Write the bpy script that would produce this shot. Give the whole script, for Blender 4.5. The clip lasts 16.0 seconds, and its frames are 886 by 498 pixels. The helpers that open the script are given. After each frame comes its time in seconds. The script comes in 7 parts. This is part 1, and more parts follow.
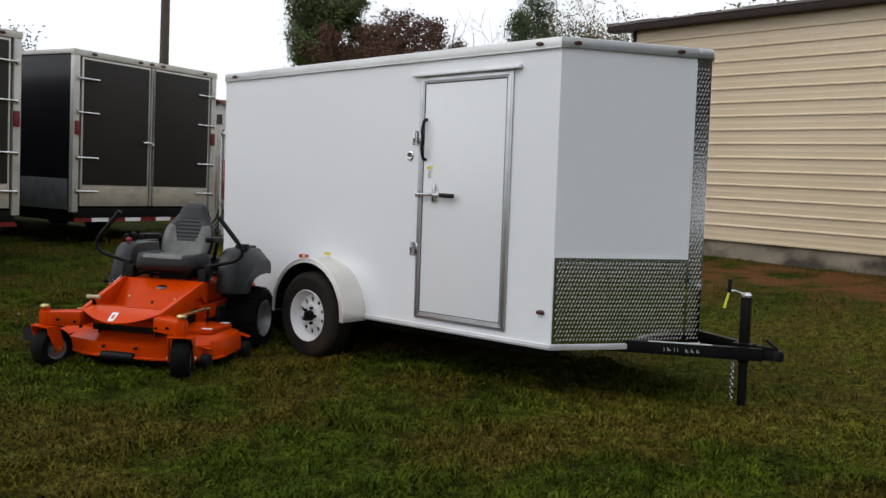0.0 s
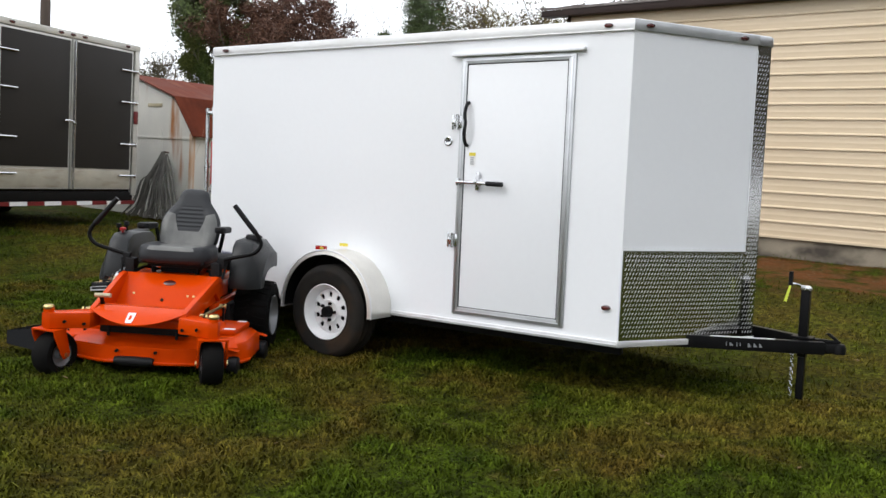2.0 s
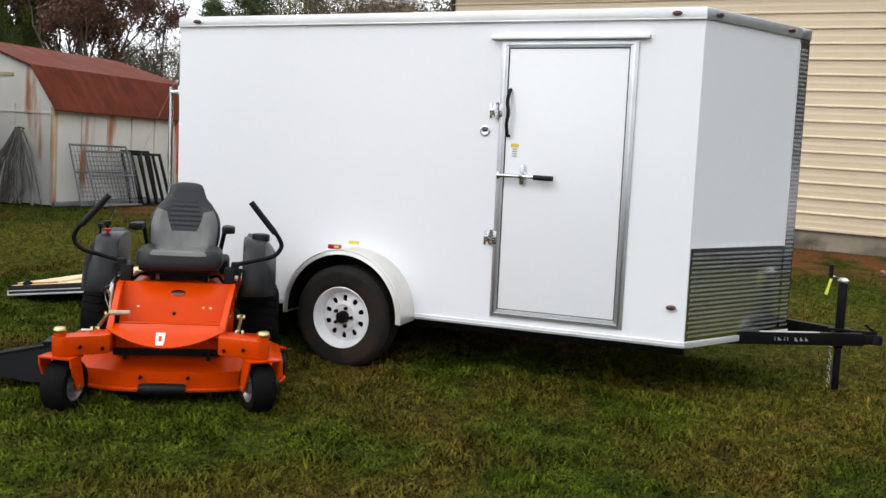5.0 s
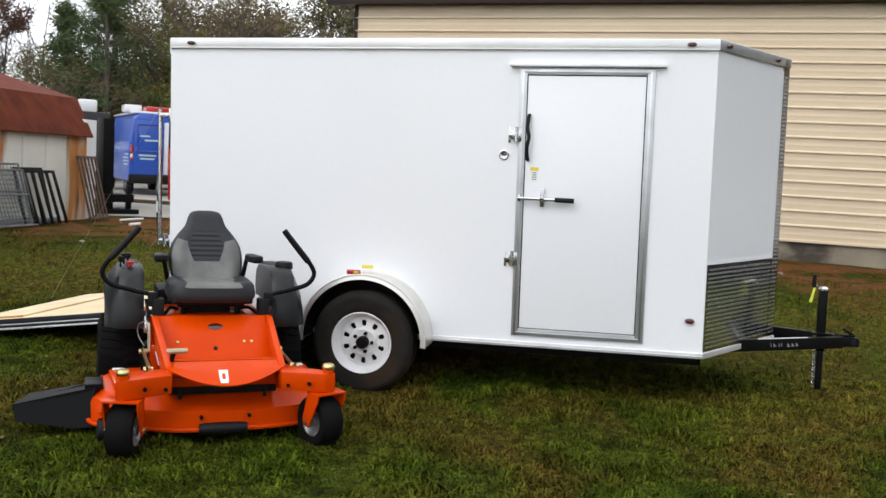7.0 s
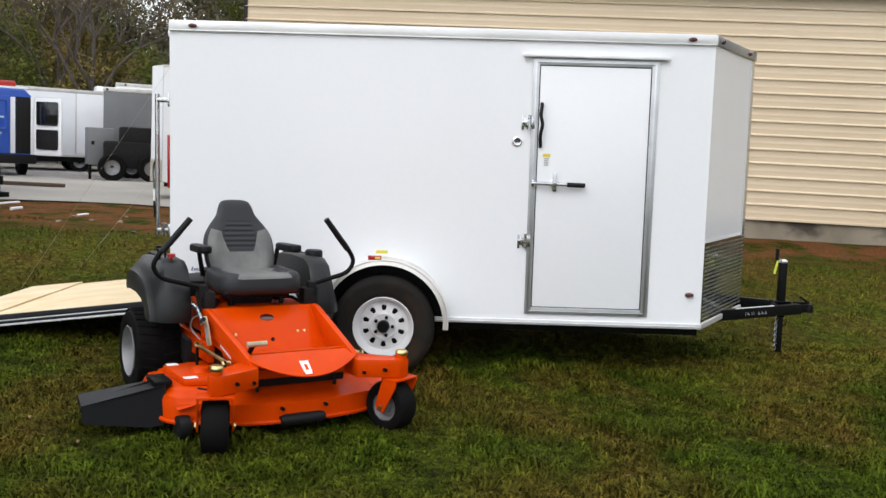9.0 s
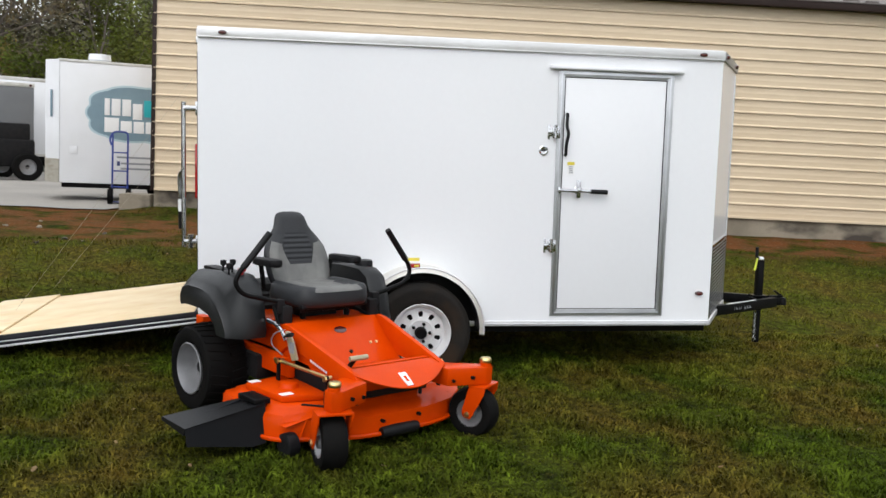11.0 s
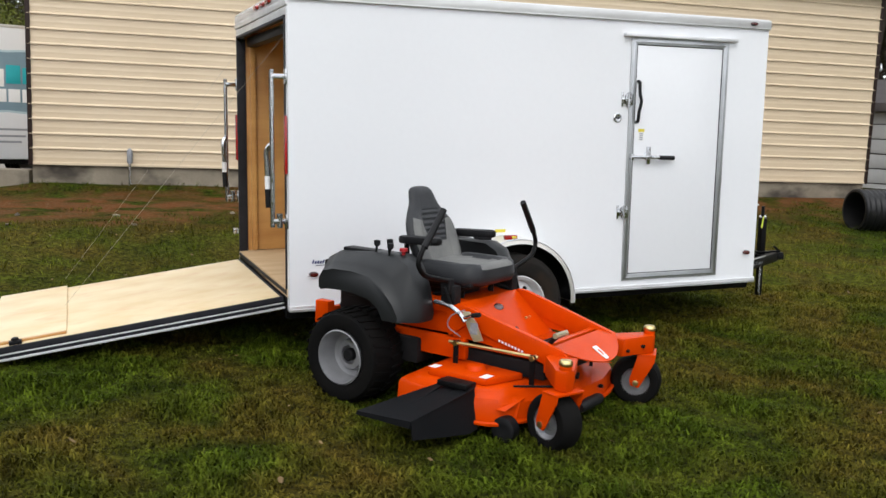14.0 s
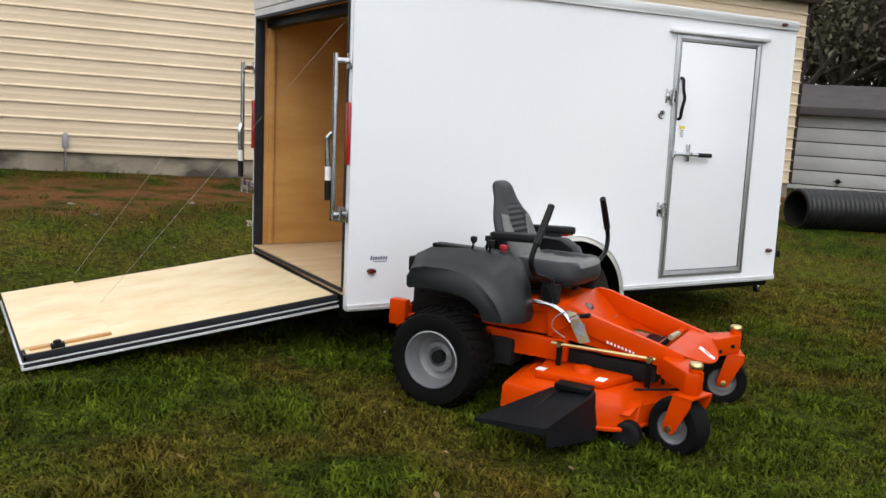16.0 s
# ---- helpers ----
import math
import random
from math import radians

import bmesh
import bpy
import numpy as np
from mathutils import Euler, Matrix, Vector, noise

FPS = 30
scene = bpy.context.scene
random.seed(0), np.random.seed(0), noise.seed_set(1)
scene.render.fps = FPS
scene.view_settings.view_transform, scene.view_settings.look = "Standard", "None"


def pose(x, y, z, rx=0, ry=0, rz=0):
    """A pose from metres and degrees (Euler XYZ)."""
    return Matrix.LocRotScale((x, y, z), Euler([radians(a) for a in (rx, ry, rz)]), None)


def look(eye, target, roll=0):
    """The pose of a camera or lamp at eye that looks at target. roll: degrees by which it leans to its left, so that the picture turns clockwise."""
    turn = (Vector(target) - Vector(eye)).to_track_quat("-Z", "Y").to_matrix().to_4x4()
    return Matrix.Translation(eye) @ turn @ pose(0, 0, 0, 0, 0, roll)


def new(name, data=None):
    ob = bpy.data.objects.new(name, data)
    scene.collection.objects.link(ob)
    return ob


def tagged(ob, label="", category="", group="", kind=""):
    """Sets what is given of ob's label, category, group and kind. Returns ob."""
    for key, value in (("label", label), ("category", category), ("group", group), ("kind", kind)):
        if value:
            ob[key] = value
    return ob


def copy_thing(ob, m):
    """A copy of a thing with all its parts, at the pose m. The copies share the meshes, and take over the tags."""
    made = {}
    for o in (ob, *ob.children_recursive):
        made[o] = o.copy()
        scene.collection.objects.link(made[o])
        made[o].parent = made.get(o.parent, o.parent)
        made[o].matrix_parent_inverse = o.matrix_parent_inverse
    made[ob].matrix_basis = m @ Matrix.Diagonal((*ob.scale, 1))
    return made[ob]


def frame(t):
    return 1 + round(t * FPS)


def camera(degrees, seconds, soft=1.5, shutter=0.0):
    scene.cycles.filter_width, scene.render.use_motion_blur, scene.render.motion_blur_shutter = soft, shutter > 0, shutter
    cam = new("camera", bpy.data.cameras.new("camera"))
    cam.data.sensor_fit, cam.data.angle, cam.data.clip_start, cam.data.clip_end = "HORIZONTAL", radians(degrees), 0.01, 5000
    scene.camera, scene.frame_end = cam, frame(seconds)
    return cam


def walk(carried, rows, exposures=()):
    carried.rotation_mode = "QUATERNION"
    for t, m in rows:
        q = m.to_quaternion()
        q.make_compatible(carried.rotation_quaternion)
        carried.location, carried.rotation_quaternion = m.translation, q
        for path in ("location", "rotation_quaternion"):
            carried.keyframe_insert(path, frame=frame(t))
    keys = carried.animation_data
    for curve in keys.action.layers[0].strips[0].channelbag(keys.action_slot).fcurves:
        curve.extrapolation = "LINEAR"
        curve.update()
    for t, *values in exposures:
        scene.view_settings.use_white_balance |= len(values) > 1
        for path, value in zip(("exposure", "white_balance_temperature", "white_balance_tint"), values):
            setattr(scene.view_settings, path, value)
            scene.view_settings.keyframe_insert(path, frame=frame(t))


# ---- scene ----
cam = camera(52.4, 16.0, 1.5, 0.3)
EXPOSURE = 0.0
PATH = [
    (0, (-0.072, 0.550, 1.401), (1.406, 1.889, 1.250), 2.89),
    (0.5, (-0.241, 0.770, 1.382), (1.276, 2.063, 1.216), 2.88),
    (1, (-0.384, 1.091, 1.388), (1.177, 2.328, 1.209), 2.88),
    (1.5, (-0.414, 1.441, 1.362), (1.193, 2.619, 1.188), 3.10),
    (2, (-0.507, 1.739, 1.366), (1.150, 2.845, 1.193), 3.51),
    (2.5, (-0.645, 2.031, 1.365), (1.062, 3.060, 1.195), 4.27),
    (3, (-0.755, 2.338, 1.388), (1.000, 3.282, 1.214), 4.83),
    (3.5, (-0.768, 2.621, 1.393), (1.023, 3.493, 1.211), 4.97),
    (4, (-0.778, 2.893, 1.396), (1.043, 3.697, 1.195), 4.73),
    (6.5, (-0.996, 4.033, 1.427), (0.927, 4.553, 1.246), 2.85),
    (7, (-1.187, 4.388, 1.448), (0.767, 4.778, 1.274), 3.16),
    (7.5, (-1.266, 4.730, 1.431), (0.709, 5.006, 1.280), 3.74),
    (8, (-1.334, 4.994, 1.450), (0.650, 5.190, 1.288), 3.66),
    (8.5, (-1.416, 5.387, 1.451), (0.573, 5.462, 1.253), 3.23),
    (9, (-1.488, 5.620, 1.465), (0.501, 5.628, 1.254), 2.98),
    (11.5, (-1.520, 7.231, 1.516), (0.425, 6.820, 1.302), 3.00),
    (12, (-1.472, 7.585, 1.477), (0.452, 7.088, 1.249), 3.08),
    (12.5, (-1.344, 7.953, 1.486), (0.549, 7.364, 1.224), 2.96),
    (13, (-1.204, 8.231, 1.472), (0.670, 7.585, 1.203), 2.60),
    (13.5, (-1.048, 8.476, 1.462), (0.809, 7.782, 1.194), 2.35),
    (14, (-0.851, 8.755, 1.464), (0.979, 7.996, 1.194), 2.17),
    (14.5, (-0.714, 8.984, 1.460), (1.095, 8.171, 1.198), 2.62),
    (15, (-0.544, 9.237, 1.454), (1.236, 8.361, 1.197), 3.12),
    (15.5, (-0.326, 9.430, 1.406), (1.423, 8.498, 1.142), 3.32),
    (16, (-0.180, 9.633, 1.403), (1.539, 8.648, 1.129), 3.65),
]
walk(cam, [(t, look(eye, target, roll)) for t, eye, target, roll in PATH], [(0, EXPOSURE - 0.62), (0.5, EXPOSURE - 0.42), (1.0, EXPOSURE - 0.14), (1.6, EXPOSURE - 0.02), (2.2, EXPOSURE), (16.0, EXPOSURE)])

# ---- world and light: an even, overcast sky ----
world = bpy.data.worlds.new("overcast_sky")
scene.world = world
world.use_nodes = True
wn, wl = world.node_tree.nodes, world.node_tree.links
wn.clear()
sky = wn.new("ShaderNodeTexSky")
sky.sky_type, sky.sun_disc = "NISHITA", False
sky.sun_elevation, sky.sun_rotation = radians(45), radians(-62)
sky.air_density, sky.dust_density, sky.ozone_density = 1.0, 4.0, 1.0
grey = wn.new("ShaderNodeHueSaturation")
grey.inputs["Saturation"].default_value = 0.12
wl.new(sky.outputs[0], grey.inputs["Color"])
cloud = wn.new("ShaderNodeMix")
cloud.data_type = "RGBA"
cloud.inputs[0].default_value = 0.85
cloud.inputs[7].default_value = (9.4, 9.75, 10.3, 1)
wl.new(grey.outputs[0], cloud.inputs[6])
back = wn.new("ShaderNodeBackground")
back.inputs["Strength"].default_value = 0.186
wl.new(cloud.outputs[2], back.inputs["Color"])
wout = wn.new("ShaderNodeOutputWorld")
wl.new(back.outputs[0], wout.inputs["Surface"])

sun = new("sun", bpy.data.lights.new("sun", "SUN"))
sun.data.energy, sun.data.angle, sun.data.color = 0.75, radians(30), (1.0, 0.975, 0.94)
sun.matrix_world = look((-7.2, 3.8, 8.2), (0, 0, 0))


# ---- materials ----
def mat(name, col, rough=0.5, metal=0.0, col2=None, scale=3.0, fine=60.0, var=0.10, bump=0.05, dist=0.01, coat=0.0, spec=0.5, world_space=False, stretch=(1, 1, 1)):
    """A surface with broad patches from col to col2, fine grain and fine relief."""
    m = bpy.data.materials.new(name)
    m.use_nodes = True
    n, l = m.node_tree.nodes, m.node_tree.links
    b = n["Principled BSDF"]
    if world_space:
        src = n.new("ShaderNodeNewGeometry").outputs["Position"]
    else:
        src = n.new("ShaderNodeTexCoord").outputs["Object"]
    mp = n.new("ShaderNodeMapping")
    mp.inputs["Scale"].default_value = stretch
    l.new(src, mp.inputs["Vector"])
    big, small = n.new("ShaderNodeTexNoise"), n.new("ShaderNodeTexNoise")
    for tex, s, d in ((big, scale, 5), (small, fine, 3)):
        tex.inputs["Scale"].default_value, tex.inputs["Detail"].default_value = s, d
        l.new(mp.outputs[0], tex.inputs["Vector"])
    ramp = n.new("ShaderNodeMapRange")
    ramp.inputs[1].default_value, ramp.inputs[2].default_value = 0.35, 0.68
    l.new(big.outputs[0], ramp.inputs[0])
    mix = n.new("ShaderNodeMix")
    mix.data_type = "RGBA"
    c2 = col2 or tuple(c * (1 - var) for c in col)
    mix.inputs[6].default_value, mix.inputs[7].default_value = (*col, 1), (*c2, 1)
    l.new(ramp.outputs[0], mix.inputs[0])
    grain = n.new("ShaderNodeMapRange")
    grain.inputs[3].default_value, grain.inputs[4].default_value = 1 - var, 1 + var
    l.new(small.outputs[0], grain.inputs[0])
    mul = n.new("ShaderNodeMix")
    mul.data_type, mul.blend_type = "RGBA", "MULTIPLY"
    mul.inputs[0].default_value = 1
    l.new(mix.outputs[2], mul.inputs[6])
    l.new(grain.outputs[0], mul.inputs[7])
    l.new(mul.outputs[2], b.inputs["Base Color"])
    rr = n.new("ShaderNodeMapRange")
    rr.inputs[3].default_value, rr.inputs[4].default_value = max(0.03, rough - 0.03), min(1, rough + 0.05)
    l.new(big.outputs[0], rr.inputs[0])
    l.new(rr.outputs[0], b.inputs["Roughness"])
    b.inputs["Metallic"].default_value = metal
    b.inputs["Specular IOR Level"].default_value = spec
    b.inputs["Coat Weight"].default_value = coat
    b.inputs["Coat Roughness"].default_value = 0.08
    if bump:
        bp = n.new("ShaderNodeBump")
        bp.inputs["Strength"].default_value, bp.inputs["Distance"].default_value = bump, dist
        l.new(small.outputs[0], bp.inputs["Height"])
        l.new(bp.outputs[0], b.inputs["Normal"])
    return m


def streaked(m, col, scale, low, high, stretch):
    """Adds run-down stains of another colour to a material."""
    n, l = m.node_tree.nodes, m.node_tree.links
    b = n["Principled BSDF"]
    was = b.inputs["Base Color"].links[0].from_socket
    mp, tex, rng, mix = n.new("ShaderNodeMapping"), n.new("ShaderNodeTexNoise"), n.new("ShaderNodeMapRange"), n.new("ShaderNodeMix")
    mp.inputs["Scale"].default_value = stretch
    l.new(n.new("ShaderNodeTexCoord").outputs["Object"], mp.inputs["Vector"])
    l.new(mp.outputs[0], tex.inputs["Vector"])
    tex.inputs["Scale"].default_value, tex.inputs["Detail"].default_value = scale, 4
    rng.inputs[1].default_value, rng.inputs[2].default_value = low, high
    l.new(tex.outputs[0], rng.inputs[0])
    mix.data_type = "RGBA"
    mix.inputs[7].default_value = (*col, 1)
    l.new(rng.outputs[0], mix.inputs[0])
    l.new(was, mix.inputs[6])
    l.new(mix.outputs[2], b.inputs["Base Color"])
    return m


WHITE = mat("white_aluminium_skin", (0.80, 0.81, 0.83), 0.22, 0, (0.783, 0.793, 0.818), 0.7, 25, 0.015, 0.012, 0.02, coat=0.3)
WHITE_OLD = mat("dull_white_skin", (0.68, 0.69, 0.71), 0.4, 0, (0.60, 0.61, 0.63), 1.2, 20, 0.05, 0.03)
ALU = mat("mill_aluminium", (0.62, 0.63, 0.65), 0.30, 1.0, (0.52, 0.53, 0.55), 6, 90, 0.06, 0.05)
ALU_W = mat("bright_trim", (0.80, 0.80, 0.81), 0.3, 0.5, (0.70, 0.70, 0.71), 5, 70, 0.05, 0.03)
RAIL = mat("bright_roof_rail", (0.70, 0.70, 0.695), 0.36, 0.6, (0.58, 0.57, 0.56), 4, 60, 0.08, 0.05, stretch=(0.3, 1, 1))
FRAME_ALU = mat("grey_extruded_aluminium", (0.52, 0.53, 0.54), 0.34, 0.7, (0.43, 0.44, 0.45), 6, 90, 0.06, 0.05)
PLATE = mat("tread_plate_aluminium", (0.70, 0.695, 0.69), 0.12, 1.0, (0.62, 0.62, 0.62), 5, 80, 0.06, 0.01)
TREAD = mat("worn_bright_tread", (0.58, 0.58, 0.58), 0.32, 1.0, (0.47, 0.47, 0.475), 9, 90, 0.08, 0.02)
FENDER = mat("fender_aluminium", (0.74, 0.72, 0.67), 0.34, 0.65, (0.64, 0.62, 0.58), 4, 60, 0.04, 0.03)
CHROME = mat("zinc_plated_steel", (0.66, 0.67, 0.68), 0.22, 1.0, (0.5, 0.5, 0.52), 12, 150, 0.08, 0.04)
BLACK_STEEL = mat("black_painted_steel", (0.004, 0.004, 0.0045), 0.40, 0, (0.0065, 0.0065, 0.0065), 8, 120, 0.15, 0.08, spec=0.10)
RUBBER = mat("tyre_rubber", (0.0042, 0.0042, 0.0043), 0.75, 0, (0.0065, 0.006, 0.0055), 9, 140, 0.2, 0.2, spec=0.08)
TYRE_DUSTY = streaked(mat("dusty_tyre_rubber", (0.015, 0.014, 0.013), 0.8, 0, (0.022, 0.019, 0.016), 5, 120, 0.2, 0.2, spec=0.12), (0.034, 0.022, 0.014), 4.0, 0.50, 0.70, (1, 1, 1))
BLACK_PLASTIC = mat("black_grip_plastic", (0.007, 0.007, 0.008), 0.5, 0, None, 10, 200, 0.1, 0.1, spec=0.2)
SEAL = mat("black_rubber_seal", (0.009, 0.009, 0.012), 0.6, 0, (0.018, 0.018, 0.024), 9, 90, 0.15, 0.05, spec=0.3)
DARK_RED = mat("dull_red_reflector", (0.17, 0.010, 0.014), 0.3, 0, (0.12, 0.008, 0.010), 20, 200, 0.05, 0.0)
RED_LENS = mat("red_lens", (0.42, 0.012, 0.012), 0.16, 0, (0.3, 0.01, 0.01), 20, 200, 0.05, 0.0, coat=0.5)
AMBER_LENS = mat("dark_red_marker", (0.075, 0.010, 0.008), 0.2, 0, (0.05, 0.008, 0.007), 20, 200, 0.05, 0.0, coat=0.5)
YELLOW = mat("yellow_label", (0.70, 0.58, 0.05), 0.5, 0, None, 30, 200, 0.05, 0)
YELLOW_TAPE = mat("yellow_green_strap", (0.62, 0.70, 0.06), 0.5, 0, None, 30, 200, 0.1, 0)
LABEL_GREY = mat("printed_grey", (0.30, 0.31, 0.33), 0.5, 0, None, 60, 300, 0.25, 0)
LABEL_WHITE = mat("printed_white", (0.78, 0.78, 0.78), 0.5, 0, None, 40, 300, 0.05, 0)
NAVY = mat("printed_navy", (0.05, 0.06, 0.16), 0.5, 0, None, 40, 300, 0.1, 0)
PLY = streaked(mat("pale_plywood", (0.74, 0.61, 0.40), 0.6, 0, (0.66, 0.50, 0.28), 2.6, 60, 0.04, 0.03, stretch=(1, 1.5, 1)), (0.66, 0.45, 0.26), 4.0, 0.56, 0.78, (1, 1.6, 1))
PLY_FLOOR = mat("trodden_plywood_floor", (0.62, 0.45, 0.27), 0.6, 0, (0.50, 0.34, 0.18), 2, 50, 0.1, 0.06, stretch=(1, 4, 1))
PLY_WALL = mat("luan_plywood_wall", (0.56, 0.305, 0.10), 0.42, 0, (0.42, 0.20, 0.055), 1.3, 18, 0.08, 0.03, stretch=(1, 1, 5))
RIM_WHITE = mat("white_wheel_enamel", (0.78, 0.78, 0.79), 0.3, 0, (0.70, 0.70, 0.70), 8, 90, 0.04, 0.02, coat=0.3)
CREAM = mat("cream_ribbed_steel", (0.67, 0.545, 0.385), 0.42, 0, (0.63, 0.505, 0.35), 0.5, 14, 0.03, 0.02, world_space=True)
ROOF_SHEET = mat("weathered_brown_roofing", (0.16, 0.14, 0.13), 0.8, 0, (0.10, 0.085, 0.08), 2.5, 30, 0.25, 0.3)
BROWN_TRIM = mat("dark_brown_trim", (0.022, 0.013, 0.011), 0.55, 0, (0.03, 0.018, 0.015), 3, 60, 0.1, 0.03, spec=0.2)
CONCRETE = streaked(mat("weathered_concrete", (0.27, 0.230, 0.172), 0.85, 0, (0.18, 0.152, 0.112), 1.6, 40, 0.12, 0.25), (0.05, 0.04, 0.03), 1.1, 0.47, 0.62, (1, 1, 1.6))


# ---- mesh helpers ----
def box(bm, a, b, bevel=0.0):
    """An upright box between two corners, with bevelled edges."""
    lo = [min(p, q) for p, q in zip(a, b)]
    hi = [max(p, q) for p, q in zip(a, b)]
    m = Matrix.LocRotScale([(p + q) / 2 for p, q in zip(lo, hi)], None, [q - p for p, q in zip(lo, hi)])
    made = bmesh.ops.create_cube(bm, size=1, matrix=m)["verts"]
    if bevel:
        edges = list({e for v in made for e in v.link_edges})
        bmesh.ops.bevel(bm, geom=edges, offset=bevel, segments=2, affect="EDGES", profile=0.6)


def slab(bm, pts, vec, bevel=0.0, seg=2):
    """A prism: a flat outline of points pushed along vec."""
    base = [bm.verts.new(p) for p in pts]
    top = [bm.verts.new(Vector(p) + Vector(vec)) for p in pts]
    n = len(base)
    faces = [bm.faces.new(base[::-1]), bm.faces.new(top)]
    for i in range(n):
        faces.append(bm.faces.new((base[i], base[(i + 1) % n], top[(i + 1) % n], top[i])))
    bmesh.ops.recalc_face_normals(bm, faces=faces)
    if bevel:
        edges = list({e for f in faces for e in f.edges})
        bmesh.ops.bevel(bm, geom=edges, offset=bevel, segments=seg, affect="EDGES", profile=0.6)


def tube(bm, pts, r, n=8, ends=True):
    """A round bar along a line of points; r is one radius or one a point."""
    pts = [Vector(p) for p in pts]
    rs = r if isinstance(r, (list, tuple)) else [r] * len(pts)
    rings, side = [], None
    for i, p in enumerate(pts):
        d = (pts[min(i + 1, len(pts) - 1)] - pts[max(i - 1, 0)]).normalized()
        if side is None:
            side = d.orthogonal().normalized()
        side = (side - d * side.dot(d)).normalized()
        other = d.cross(side)
        rings.append([bm.verts.new(p + rs[i] * (math.cos(a) * side + math.sin(a) * other)) for a in (2 * math.pi * k / n for k in range(n))])
    for a, b in zip(rings, rings[1:]):
        for k in range(n):
            bm.faces.new((a[k], a[(k + 1) % n], b[(k + 1) % n], b[k]))
    if ends:
        bm.faces.new(rings[0][::-1])
        bm.faces.new(rings[-1])


def curve(pts, steps=5):
    """A smooth line through points."""
    pts = [Vector(p) for p in pts]
    out = []
    for i in range(len(pts) - 1):
        p0, p1, p2, p3 = pts[max(i - 1, 0)], pts[i], pts[i + 1], pts[min(i + 2, len(pts) - 1)]
        for k in range(steps):
            t = k / steps
            out.append(0.5 * (2 * p1 + (p2 - p0) * t + (2 * p0 - 5 * p1 + 4 * p2 - p3) * t * t + (3 * p1 - p0 - 3 * p2 + p3) * t**3))
    return out + [pts[-1]]


def lathe(bm, prof, m, n=32):
    """A turned shape: (radius, height) pairs round the local z of m."""
    rings = []
    for r, h in prof:
        if r < 1e-5:
            rings.append([bm.verts.new(m @ Vector((0, 0, h)))])
        else:
            rings.append([bm.verts.new(m @ Vector((r * math.cos(a), r * math.sin(a), h))) for a in (2 * math.pi * k / n for k in range(n))])
    for a, b in zip(rings, rings[1:]):
        for k in range(n):
            q = [a[k % len(a)], a[(k + 1) % len(a)], b[(k + 1) % len(b)], b[k % len(b)]]
            q = list(dict.fromkeys(q))
            if len(q) > 2:
                bm.faces.new(q)


def part(name, bm, material, parent=None, label="", smooth=38):
    """Links a bmesh as one mesh under a thing or a part."""
    me = bpy.data.meshes.new(name)
    bmesh.ops.recalc_face_normals(bm, faces=bm.faces[:])
    bm.to_mesh(me)
    bm.free()
    me.materials.append(material)
    if smooth:
        me.polygons.foreach_set("use_smooth", [True] * len(me.polygons))
        me.set_sharp_from_angle(angle=radians(smooth))
    ob = new(name, me)
    ob.parent = parent
    if label:
        tagged(ob, label)
    return ob


def thing(name, m, label, category, group="", kind=""):
    ob = new(name)
    ob.empty_display_size = 0.1
    ob.matrix_basis = m
    return tagged(ob, label, category, group, kind)


def boxes(name, spans, material, parent, label="", bevel=0.004):
    bm = bmesh.new()
    for a, b in spans:
        box(bm, a, b, bevel)
    return part(name, bm, material, parent, label)


def rod(name, pts, r, material, parent, label="", n=8):
    bm = bmesh.new()
    tube(bm, pts, r, n)
    return part(name, bm, material, parent, label)


def smoothstep(a, b, x):
    t = min(1.0, max(0.0, (x - a) / (b - a)))
    return t * t * (3 - 2 * t)


# ---- the ground ----
def ground_height(x, y):
    """A lawn that rises a little to the yard behind, which lies level."""
    s = 0.8 * x + 0.6 * max(0.0, y - 7)
    h = 0.24 * smoothstep(5.5, 9.5, s) + 0.05 * smoothstep(10, 15, s)
    near = 1 - smoothstep(25, 40, math.hypot(x - 4, y - 5))
    bumps = 0.022 * noise.noise((x * 0.9, y * 0.9, 0)) + 0.012 * noise.noise((x * 2.6, y * 2.6, 3))
    wall = x - 12.694 - 0.124 * (y + 6.0)
    h += 0.10 * smoothstep(-1.3, -0.2, wall) * (1 - smoothstep(9.0, 10.0, y))
    return h - 0.012 + near * bumps


